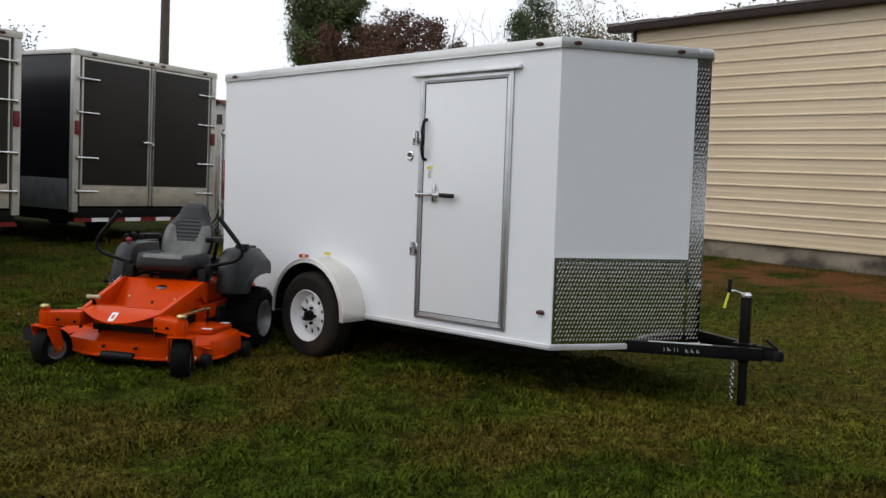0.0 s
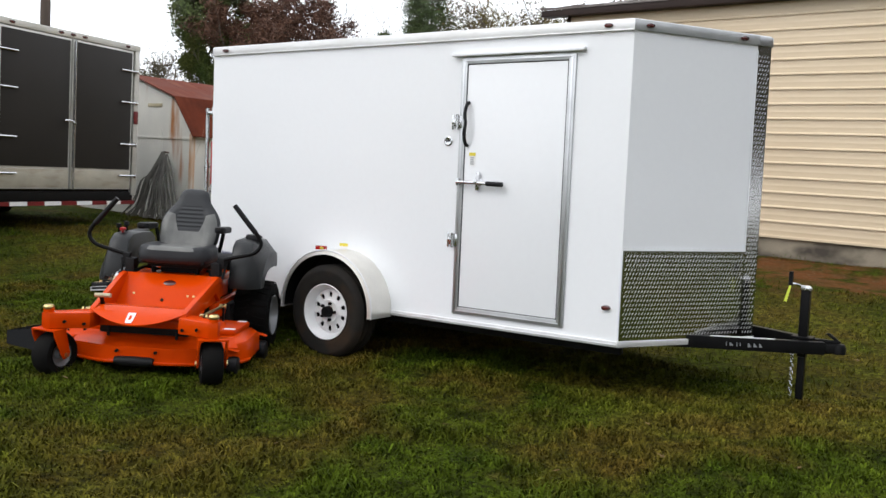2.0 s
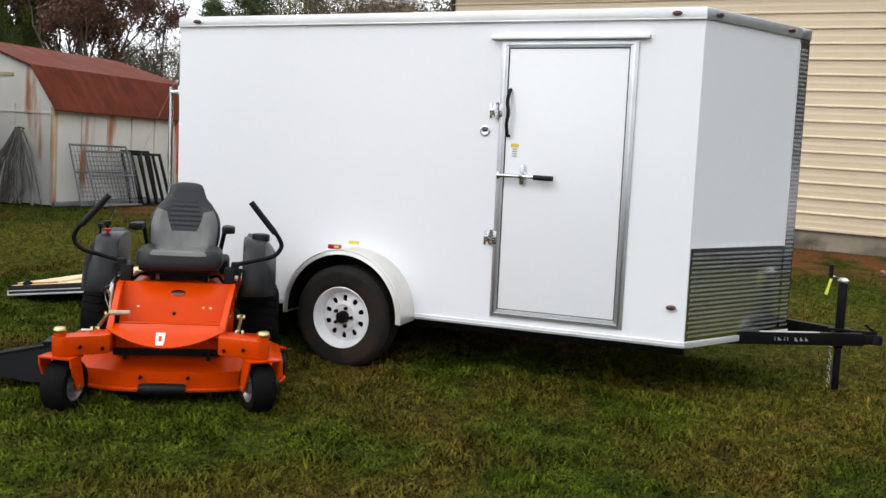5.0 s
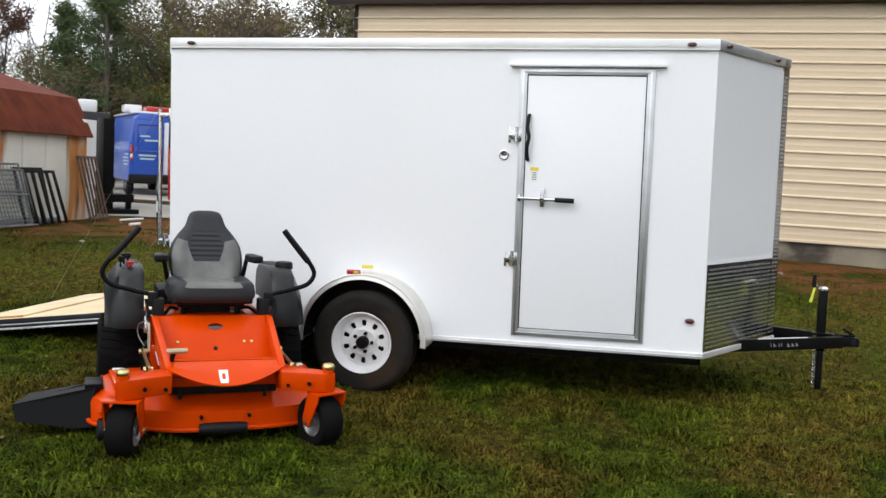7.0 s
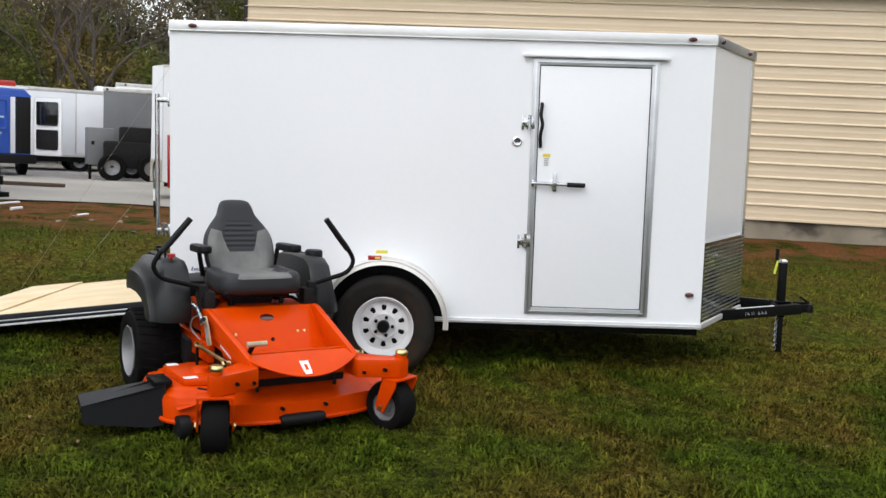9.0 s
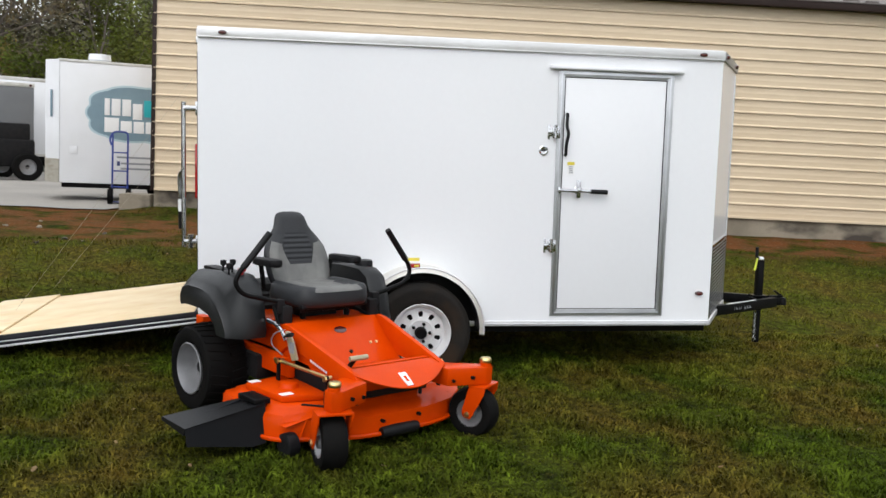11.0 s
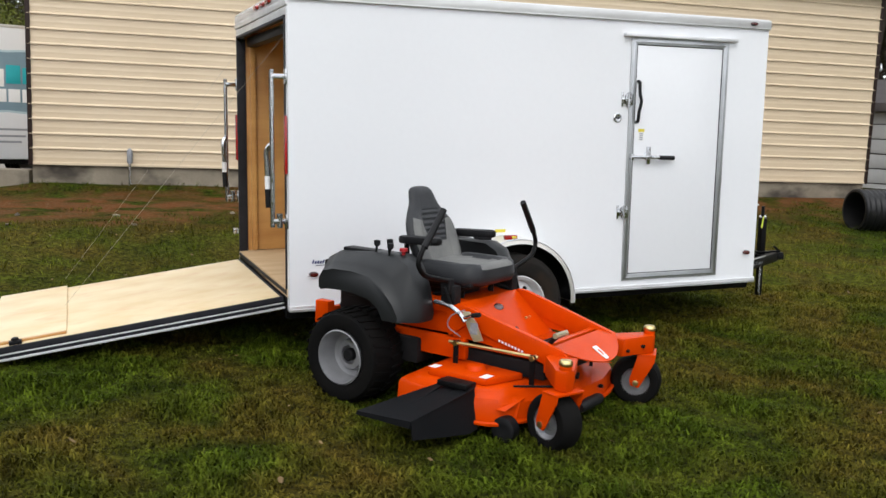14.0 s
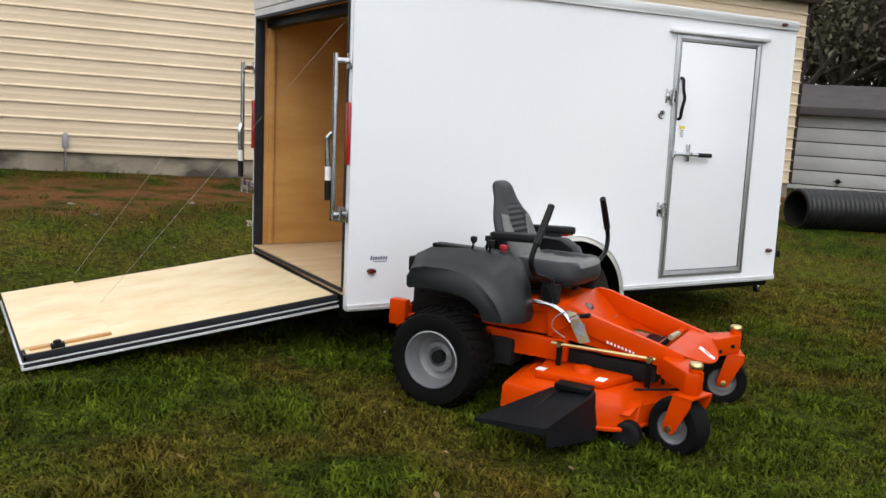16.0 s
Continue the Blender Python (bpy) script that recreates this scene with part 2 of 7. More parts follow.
def lawn_material(blades):
    """Lawn of green and dry patches, bare red dirt along the building, with the same patches for turf and blades."""
    m = bpy.data.materials.new("grass_blades" if blades else "turf_and_dirt")
    m.use_nodes = True
    n, l = m.node_tree.nodes, m.node_tree.links
    b = n["Principled BSDF"]
    pos = n.new("ShaderNodeNewGeometry")
    flat = n.new("ShaderNodeMapping")
    flat.inputs["Scale"].default_value = (1, 1, 0)
    l.new(pos.outputs["Position"], flat.inputs["Vector"])

    def nz(scale, detail=4):
        t = n.new("ShaderNodeTexNoise")
        t.inputs["Scale"].default_value, t.inputs["Detail"].default_value = scale, detail
        l.new(flat.outputs[0], t.inputs["Vector"])
        return t.outputs[0]

    def rng(v, a, c, lo=0.0, hi=1.0):
        r = n.new("ShaderNodeMapRange")
        for i, q in enumerate((a, c, lo, hi)):
            r.inputs[i + 1].default_value = q
        l.new(v, r.inputs[0])
        return r.outputs[0]

    def mix(f, a, c, kind="MIX"):
        x = n.new("ShaderNodeMix")
        x.data_type, x.blend_type = "RGBA", kind
        for i, v in ((0, f), (6, a), (7, c)):
            if isinstance(v, bpy.types.NodeSocket):
                l.new(v, x.inputs[i])
            else:
                x.inputs[i].default_value = v if i == 0 else (*v, 1)
        return x.outputs[2]

    # worn brown patches and lush green ones, each (x, y, radius)
    warp = n.new("ShaderNodeTexNoise")
    warp.inputs["Scale"].default_value, warp.inputs["Detail"].default_value = 2.2, 4
    l.new(flat.outputs[0], warp.inputs["Vector"])
    moved = n.new("ShaderNodeVectorMath")
    moved.operation = "MULTIPLY_ADD"
    l.new(warp.outputs["Color"], moved.inputs[0])
    moved.inputs[1].default_value = (0.9, 0.9, 0)
    l.new(flat.outputs[0], moved.inputs[2])

    def patches(spots):
        total = None
        for x, y, r in spots:
            d = n.new("ShaderNodeVectorMath")
            d.operation = "DISTANCE"
            l.new(moved.outputs[0], d.inputs[0])
            d.inputs[1].default_value = (x + 0.45, y + 0.45, 0)
            v = rng(d.outputs["Value"], r * 1.35, r * 0.45)
            if total is not None:
                top = n.new("ShaderNodeMath")
                top.operation = "MAXIMUM"
                l.new(v, top.inputs[0])
                l.new(total, top.inputs[1])
                v = top.outputs[0]
            total = v
        return total

    worn = patches([(3.65, 5.5, 0.5), (3.5, 3.6, 0.4), (1.95, 5.0, 0.55), (4.3, 3.15, 0.45), (5.6, 2.6, 0.7), (4.4, 4.85, 0.35), (3.2, 8.9, 0.55), (2.4, 7.9, 0.35), (2.5, 4.65, 0.4), (4.1, 6.1, 0.35), (3.4, 7.75, 0.3)])
    lush = patches([(3.65, 4.35, 0.45), (2.95, 5.15, 0.4), (2.9, 3.95, 0.4), (3.55, 2.8, 0.4), (2.5, 5.8, 0.4), (2.6, 7.05, 0.55), (2.6, 6.35, 0.45), (3.9, 8.2, 0.5), (2.9, 8.2, 0.3)])
    green, deep = (0.068, 0.096, 0.007), (0.028, 0.046, 0.004)
    dry, straw = (0.108, 0.072, 0.013), (0.17, 0.132, 0.038)
    c = mix(rng(nz(2.3), 0.36, 0.62), deep, green)
    c = mix(rng(nz(0.95, 5), 0.46, 0.62, 0, 0.85), c, dry)
    c = mix(rng(lush, 0, 1, 0, 0.85), c, mix(rng(nz(4.0), 0.36, 0.62), deep, green))
    c = mix(rng(worn, 0, 1, 0, 0.80), c, mix(rng(nz(3.0), 0.38, 0.62), dry, (0.080, 0.074, 0.010)))
    pale = patches([(6.4, 4.6, 0.9), (4.9, 3.6, 0.7), (8.3, 3.6, 1.9), (7.0, 0.8, 1.6), (9.2, 0.5, 1.6), (8.6, 6.6, 1.3), (8.4, 9.6, 1.5), (6.9, 11.2, 1.4), (5.6, 2.6, 0.8)])
    c = mix(rng(pale, 0, 1, 0, 0.72), c, mix(rng(nz(1.6, 4), 0.38, 0.60), (0.150, 0.110, 0.020), (0.120, 0.130, 0.014)))
    c = mix(rng(nz(6.5, 3), 0.62, 0.76, 0, 0.4), c, straw)
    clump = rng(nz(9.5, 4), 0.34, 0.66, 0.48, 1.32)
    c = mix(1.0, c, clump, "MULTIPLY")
    if blades:
        c = mix(1.0, c, rng(pos.outputs["Random Per Island"], 0, 1, 0.6, 1.42), "MULTIPLY")
        b.inputs["Roughness"].default_value = 0.55
        b.inputs["Specular IOR Level"].default_value = 0.02
    else:
        # bare red dirt: a band in front of the building and the yard's edge
        sep = n.new("ShaderNodeSeparateXYZ")
        l.new(pos.outputs["Position"], sep.inputs[0])

        def calc(op, a, c=None):
            x = n.new("ShaderNodeMath")
            x.operation = op
            for i, v in enumerate((a, c)):
                if v is None:
                    continue
                if isinstance(v, bpy.types.NodeSocket):
                    l.new(v, x.inputs[i])
                else:
                    x.inputs[i].default_value = v
            return x.outputs[0]

        away = calc("ADD", calc("MULTIPLY", sep.outputs[0], 0.8), calc("MULTIPLY", calc("MAXIMUM", calc("SUBTRACT", sep.outputs[1], 7.0), 0.0), 0.6))
        off = calc("ADD", away, calc("MULTIPLY", calc("SUBTRACT", nz(0.9, 5), 0.5), 3.6))
        off = calc("SUBTRACT", off, calc("MULTIPLY", calc("MAXIMUM", calc("SUBTRACT", sep.outputs[1], 8.0), 0.0), 0.6))
        strip = calc("MAXIMUM", rng(off, 11.7, 10.7), rng(sep.outputs[1], 8.8, 10.2))
        edge = calc("MULTIPLY", rng(off, 8.3, 9.6), calc("MULTIPLY", strip, rng(away, 15.5, 14.5)))
        soil = mix(rng(nz(3.0, 5), 0.35, 0.65), (0.125, 0.046, 0.016), (0.088, 0.045, 0.018))
        soil = mix(rng(nz(22, 3), 0.55, 0.72, 0, 0.7), soil, (0.18, 0.125, 0.08))
        # Near-black specks put the shade between blades into the turf colour.
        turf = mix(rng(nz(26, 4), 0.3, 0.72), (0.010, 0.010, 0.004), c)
        bare = calc("MULTIPLY", edge, rng(nz(1.7, 5), 0.38, 0.52))
        c = mix(bare, turf, soil)
        c = mix(1.0, c, rng(nz(90, 2), 0.2, 0.8, 0.6, 1.4), "MULTIPLY")
        b.inputs["Roughness"].default_value = 0.95
        b.inputs["Specular IOR Level"].default_value = 0.02
        bp = n.new("ShaderNodeBump")
        bp.inputs["Strength"].default_value, bp.inputs["Distance"].default_value = 0.6, 0.03
        l.new(nz(40, 4), bp.inputs["Height"])
        l.new(bp.outputs[0], b.inputs["Normal"])
    l.new(c, b.inputs["Base Color"])
    return m


TURF, BLADES = lawn_material(False), lawn_material(True)


def graded(lo, hi, mid, half, fine, grow=1.22):
    """Grid lines, fine round the middle and ever wider outwards."""
    out = list(np.arange(mid - half, mid + half + 1e-6, fine))
    step = fine
    while out[-1] < hi:
        step *= grow
        out.append(out[-1] + step)
    step = fine
    while out[0] > lo:
        step *= grow
        out.insert(0, out[0] - step)
    return out


def build_ground():
    xs, ys = graded(-900, 1500, 6, 8, 0.16), graded(-900, 1500, 6, 8, 0.16)
    verts = [(x, y, ground_height(x, y)) for y in ys for x in xs]
    w = len(xs)
    faces = [(j * w + i, j * w + i + 1, (j + 1) * w + i + 1, (j + 1) * w + i) for j in range(len(ys) - 1) for i in range(w - 1)]
    me = bpy.data.meshes.new("ground")
    me.from_pydata(verts, [], faces)
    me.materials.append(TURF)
    me.polygons.foreach_set("use_smooth", [True] * len(me.polygons))
    return tagged(new("ground", me), "patchy mown lawn, green and dry, with bare red dirt", "ground", kind="structure")


def grass(name, count, x0, x1, y0, y1, height, width, keep):
    """Blades of grass, each bent and turned its own way."""
    rg = np.random.default_rng(count)
    x, y = rg.uniform(x0, x1, count), rg.uniform(y0, y1, count)
    ok = np.array([keep(a, c) for a, c in zip(x, y)])
    x, y = x[ok], y[ok]
    clump = np.array([0.5 + noise.noise((a * 3.1, c * 3.1, 7)) for a, c in zip(x, y)])
    z = np.array([ground_height(a, c) for a, c in zip(x, y)]) - 0.004
    n = len(x)
    h = height * rg.uniform(0.45, 1.25, n) * (0.40 + 1.25 * np.clip(clump, 0, 1.2) ** 1.7)
    w = width * rg.uniform(0.6, 1.3, n)
    turn, lean, way = rg.uniform(0, 6.283, n), rg.uniform(0.35, 1.5, n), rg.uniform(0, 6.283, n)
    ax, ay = np.cos(turn) * w / 2, np.sin(turn) * w / 2
    lx, ly = np.cos(way) * h * lean, np.sin(way) * h * lean
    co = np.empty((n, 5, 3))
    co[:, 0] = np.stack([x - ax, y - ay, z], 1)
    co[:, 1] = np.stack([x + ax, y + ay, z], 1)
    co[:, 2] = np.stack([x - ax * 0.8 + lx * 0.35, y - ay * 0.8 + ly * 0.35, z + h * 0.6], 1)
    co[:, 3] = np.stack([x + ax * 0.8 + lx * 0.35, y + ay * 0.8 + ly * 0.35, z + h * 0.6], 1)
    co[:, 4] = np.stack([x + lx, y + ly, z + h * np.maximum(0.35, 1.0 - 0.45 * lean)], 1)
    me = bpy.data.meshes.new(name)
    me.vertices.add(5 * n)
    me.vertices.foreach_set("co", co.ravel())
    base = (5 * np.arange(n))[:, None]
    loops = np.concatenate([base + [0, 1, 3, 2], base + [2, 3, 4]], 1).ravel()
    me.loops.add(7 * n)
    me.loops.foreach_set("vertex_index", loops)
    starts = ((7 * np.arange(n))[:, None] + [0, 4]).ravel()
    me.polygons.add(2 * n)
    me.polygons.foreach_set("loop_start", starts)
    me.update(calc_edges=True)
    me.materials.append(BLADES)
    return me


build_ground()
bare = lambda x, y: 0.8 * x + 0.6 * max(0.0, y - 7) + 3.6 * noise.noise((x * 0.9, y * 0.9, 5)) * 0.5 - 0.6 * max(0.0, y - 8) > 9.0 and (0.8 * x < 10.9 or y > 9.5)
tagged(new("grass", grass("grass", 268000, -0.6, 6.2, 1.2, 10.2, 0.050, 0.0090, lambda x, y: True)), "short mown grass, green with dry straw blades", "grass", kind="stuff")
tagged(new("grass", grass("grass_far", 90000, 4.0, 14.6, -6.5, 15.5, 0.065, 0.008, lambda x, y: not bare(x, y) and (x > 6.2 or y < 1.2 or y > 10.2) and x < 12.67 + 0.124 * (y + 6.0))), "rougher lawn grass beside bare dirt", "grass", kind="stuff")


# ---- the building behind ----
WALL_A, WALL_B = Vector((12.694, -6.0, 0)), Vector((14.6, 9.36, 0))
wall_dir = (WALL_B - WALL_A).normalized()
WALL_LEN = (WALL_B - WALL_A).length
WALL_M = Matrix.Translation(WALL_A) @ Matrix.Rotation(math.atan2(wall_dir.y, wall_dir.x), 4, "Z")
# local x runs along the long wall, local y away to the front (towards the lawn), z up
SILL, EAVE, PITCH = 0.665, 4.34, 0.228
DEPTH = 9.0


def rib_panel(bm, x0, x1, z0, z1, y=0.0):
    """One course of ribbed steel: a bold rib along its top edge and two faint ones."""
    h = z1 - z0
    prof = [(0, 0.0), (0.018, 0.0)]
    for c in (1 / 3, 2 / 3):
        prof += [(c * h - 0.016, 0.0), (c * h - 0.006, 0.0022), (c * h + 0.006, 0.0022), (c * h + 0.016, 0.0)]
    prof += [(h - 0.040, 0.0), (h - 0.038, 0.028), (h - 0.024, 0.028), (h - 0.001, 0.0)]
    pts = [(x0, y + d, z0 + q) for q, d in prof] + [(x0, y - 0.02, z1 - 0.001), (x0, y - 0.02, z0)]
    slab(bm, pts, (x1 - x0, 0, 0))


def build_building():
    b = thing("wall_north", WALL_M, "long building clad in cream ribbed steel on a concrete footing", "building", kind="structure")
    boxes("foundation", [((0.03, -DEPTH, -0.6), (WALL_LEN - 0.03, -0.03, SILL - 0.004))], CONCRETE, b, "stained concrete footing", 0.01)
    boxes("footing_kerb", [((WALL_LEN + 0.02, -0.42, -0.6), (WALL_LEN + 0.55, 0.02, SILL - 0.12))], CONCRETE, b, "low concrete kerb", 0.015)
    boxes("core", [((0.02, -DEPTH + 0.02, SILL), (WALL_LEN - 0.02, -0.03, EAVE))], CREAM, b)
    z = SILL
    while z < EAVE - 0.05:
        up = z + PITCH + (0.028 if z == SILL else 0)
        bm = bmesh.new()
        rib_panel(bm, 0.0, WALL_LEN, z, min(up, EAVE))
        part("siding_panel", bm, CREAM, b, smooth=20)
        z = up
    boxes("bottom_trim", [((-0.005, -0.01, SILL - 0.03), (WALL_LEN + 0.005, 0.022, SILL + 0.012))], CREAM, b, "cream drip edge", 0.004)
    for x in (-0.02, WALL_LEN - 0.045):
        boxes("corner_trim", [((x, -0.12, SILL - 0.035), (x + 0.065, 0.028, EAVE))], BROWN_TRIM, b, "dark brown corner trim", 0.004)
    # a low gable roof whose eave runs along the long wall
    bm = bmesh.new()
    mid, rise = -DEPTH / 2, 1.1
    slab(bm, [(-0.10, 0.235, EAVE + 0.065), (-0.10, 0.235, EAVE + 0.085), (-0.10, mid, EAVE + 0.10 + rise), (-0.10, -DEPTH - 0.22, EAVE + 0.10), (-0.10, -DEPTH - 0.22, EAVE - 0.02), (-0.10, mid, EAVE - 0.02 + rise)], (WALL_LEN + 0.57, 0, 0))
    part("roof", bm, ROOF_SHEET, b, "weathered grey-brown roof", 0)
    rf = random.Random(5)
    bm = bmesh.new()
    for k in range(90):
        x0, y0 = rf.uniform(-0.08, WALL_LEN + 0.3), rf.uniform(-0.6, 0.20)
        z0 = EAVE + 0.088 + (0.235 - y0) * (rise + 0.015) / (0.235 - mid)
        box(bm, (x0, y0, z0 - 0.01), (x0 + rf.uniform(0.08, 0.3), y0 + 0.03, z0 + rf.uniform(0.008, 0.022)))
    tagged(part("shingle_edge", bm, ROOF_SHEET, b, "", 0), kind="stuff")
    boxes("fascia", [((-0.105, 0.19, EAVE - 0.05), (WALL_LEN + 0.475, 0.222, EAVE + 0.064))], BROWN_TRIM, b, "dark brown fascia board", 0.006)
    boxes("soffit", [((-0.10, 0.0, EAVE - 0.045), (WALL_LEN + 0.47, 0.189, EAVE - 0.025))], BROWN_TRIM, b, "dark brown soffit", 0)
    bm = bmesh.new()
    for x in (0.0, WALL_LEN - 0.02):
        slab(bm, [(x, -0.02, EAVE), (x, -DEPTH, EAVE), (x, mid, EAVE + rise - 0.05)], (0.02, 0, 0))
    part("gable", bm, CREAM, b)
    # pipe stub against the footing
    p = thing("standpipe", WALL_M @ pose(14.0, 0.09, 0.29), "grey metal standpipe stub against the footing", "pipe")
    rod("pipe", [(0, 0, 0), (0, 0, 0.42)], 0.022, CHROME, p)
    rod("cap", [(0, 0, 0.40), (0, 0, 0.43), (0, 0, 0.60), (0, 0, 0.64)], [0.03, 0.045, 0.045, 0.02], LABEL_GREY, p, "weathered grey cap", 10)


build_building()


# ---- the white cargo trailer ----
TL, TW, TH = 3.66, 1.83, 1.98  # box length, width, height
NOSE, FLAT, TIP = 4.165, 0.095, 4.223  # end of the vee panels, half width of the blunt nose, its tip
TRAILER_M = Matrix.Translation((4.64, 7.5105, 0.2724)) @ Matrix.Rotation(-0.023, 4, "X") @ Matrix.Rotation(radians(-90), 4, "Z")
VN = Vector((NOSE - TL, TW / 2 - FLAT, 0))
VLEN = VN.length
VDIR = VN.normalized()


def oval_marker(bm, m, w=0.058, h=0.03, d=0.022):
    lathe(bm, [(1.0, 0), (1.0, 0.35), (0.8, 0.8), (0.0, 1.0)], m @ Matrix.Diagonal((w / 2, h / 2, d, 1)), 16)


FACE_SIDE = Matrix(((1, 0, 0, 0), (0, 0, -1, 0), (0, 1, 0, 0), (0, 0, 0, 1)))  # local z to the near side (-v)
FACE_REAR = Matrix(((0, 0, -1, 0), (-1, 0, 0, 0), (0, 1, 0, 0), (0, 0, 0, 1)))  # local z to the rear (-u)


def vee_frame(near):
    """Local x along the vee panel, y up, z outwards."""
    if near:
        o, d = Vector((TL, 0, 0)), VDIR
        out = Vector((d.y, -d.x, 0))
    else:
        o, d = Vector((TL, TW, 0)), Vector((VDIR.x, -VDIR.y, 0))
        out = Vector((-d.y, d.x, 0)) * -1
        out = Vector((VDIR.y, VDIR.x, 0))
    return Matrix((( d.x, 0, out.x, o.x), (d.y, 0, out.y, o.y), (0, 1, 0, 0), (0, 0, 0, 1)))


def lozenges(bm, m, x0, x1, y0, y1, across=0.0235, up=0.0275):
    """The raised bars of tread plate, rows of one slant, each row set off by half a bar."""
    j, y = 0, y0 + up / 2
    while y < y1 - up * 0.3:
        x = x0 + across * (0.45 if j % 2 else 0.95)
        while x < x1 - across * 0.45:
            a = radians(52)
            c, s = math.cos(a), math.sin(a)
            pts = [(0.0115, 0), (0.0055, 0.0030), (-0.0055, 0.0030), (-0.0115, 0), (-0.0055, -0.0030), (0.0055, -0.0030)]
            ring = [bm.verts.new(m @ Vector((x + c * p - s * q, y + s * p + c * q, 0.0004))) for p, q in pts]
            r1, r2 = (bm.verts.new(m @ Vector((x + c * p, y + s * p, 0.0018))) for p in (0.0065, -0.0065))
            for f in ((ring[0], ring[1], r1), (ring[1], ring[2], r2, r1), (ring[2], ring[3], r2), (ring[3], ring[4], r2), (ring[4], ring[5], r1, r2), (ring[5], ring[0], r1)):
                bm.faces.new(f)
            x += across
        y += up
        j += 1


def trailer_wheel(parent, v, out):
    """A tyre on a white modular rim with ten round holes; out: the way its face looks."""
    m = Matrix.Translation((1.495, v, -0.012)) @ Matrix.Rotation(radians(90 * out), 4, "X")
    w = part("wheel", lathe_new([(0.168, -0.03), (0.162, 0.012), (0.05, 0.012), (0.05, -0.06)], m, 24), BLACK_STEEL, parent, "wheel with a black tyre on a white steel rim")
    bm = bmesh.new()
    lathe(bm, [(0.195, -0.085), (0.24, -0.10), (0.31, -0.098), (0.336, -0.082), (0.338, -0.068), (0.342, -0.064), (0.342, -0.044), (0.336, -0.042), (0.336, -0.034), (0.343, -0.032), (0.343, -0.006), (0.337, -0.004), (0.337, 0.004), (0.343, 0.006), (0.343, 0.032), (0.336, 0.034), (0.336, 0.042), (0.342, 0.044), (0.342, 0.064), (0.338, 0.068), (0.330, 0.082), (0.31, 0.097), (0.295, 0.1005), (0.285, 0.098), (0.24, 0.10), (0.205, 0.088), (0.19, 0.07)], m, 56)
    part("tyre", bm, TYRE_DUSTY, w, "black tyre with brown dust")
    # rim: barrel, dish with holes, centre
    bm = bmesh.new()
    lathe(bm, [(0.19, -0.08), (0.175, 0.0), (0.178, 0.06), (0.192, 0.075), (0.204, 0.094), (0.200, 0.097), (0.184, 0.08), (0.172, 0.046), (0.164, 0.026)], m, 48)
    n, holes = 80, 10
    inner, ring_in, ring_out, outer = [], [], [], []
    for k in range(n):
        a = 2 * math.pi * k / n
        inner.append(bm.verts.new(m @ Vector((0.092 * math.cos(a), 0.092 * math.sin(a), 0.048))))
        outer.append(bm.verts.new(m @ Vector((0.164 * math.cos(a), 0.164 * math.sin(a), 0.026))))
    per = n // holes
    for hcount in range(holes):
        ca = 2 * math.pi * (hcount + 0.5) / holes
        cx, cy = 0.124 * math.cos(ca), 0.124 * math.sin(ca)
        loop = [outer[(hcount * per + i) % n] for i in range(per + 1)] + [inner[(hcount * per + i) % n] for i in range(per, -1, -1)]
        circ = []
        for vtx in loop:
            q = m.inverted() @ vtx.co
            dx, dy = q.x - cx, q.y - cy
            d = math.hypot(dx, dy)
            circ.append((bm.verts.new(m @ Vector((cx + 0.0215 * dx / d, cy + 0.0215 * dy / d, 0.039))), bm.verts.new(m @ Vector((cx + 0.0202 * dx / d, cy + 0.0202 * dy / d, 0.028)))))
        for i in range(len(loop)):
            j = (i + 1) % len(loop)
            bm.faces.new((loop[i], loop[j], circ[j][0], circ[i][0]))
            bm.faces.new((circ[i][0], circ[j][0], circ[j][1], circ[i][1]))
    lathe(bm, [(0.092, 0.048), (0.084, 0.060), (0.064, 0.054), (0.042, 0.054)], m, n)
    part("rim", bm, RIM_WHITE, w, "white steel rim with round holes")
    bm = bmesh.new()
    lathe(bm, [(0.042, 0.050), (0.040, 0.088), (0.034, 0.098), (0.0, 0.100)], m, 20)
    part("hub_cap", bm, BLACK_STEEL, w, "black grease cap")
    for k in range(5):
        a = 2 * math.pi * k / 5
        bm = bmesh.new()
        lathe(bm, [(0.0125, 0.050), (0.0125, 0.072), (0.009, 0.080), (0, 0.081)], m @ Matrix.Translation((0.062 * math.cos(a), 0.062 * math.sin(a), 0)), 6)
        part("lug_nut", bm, BLACK_STEEL, w, "dark lug nut")


def lathe_new(prof, m, n):
    bm = bmesh.new()
    lathe(bm, prof, m, n)
    return bm


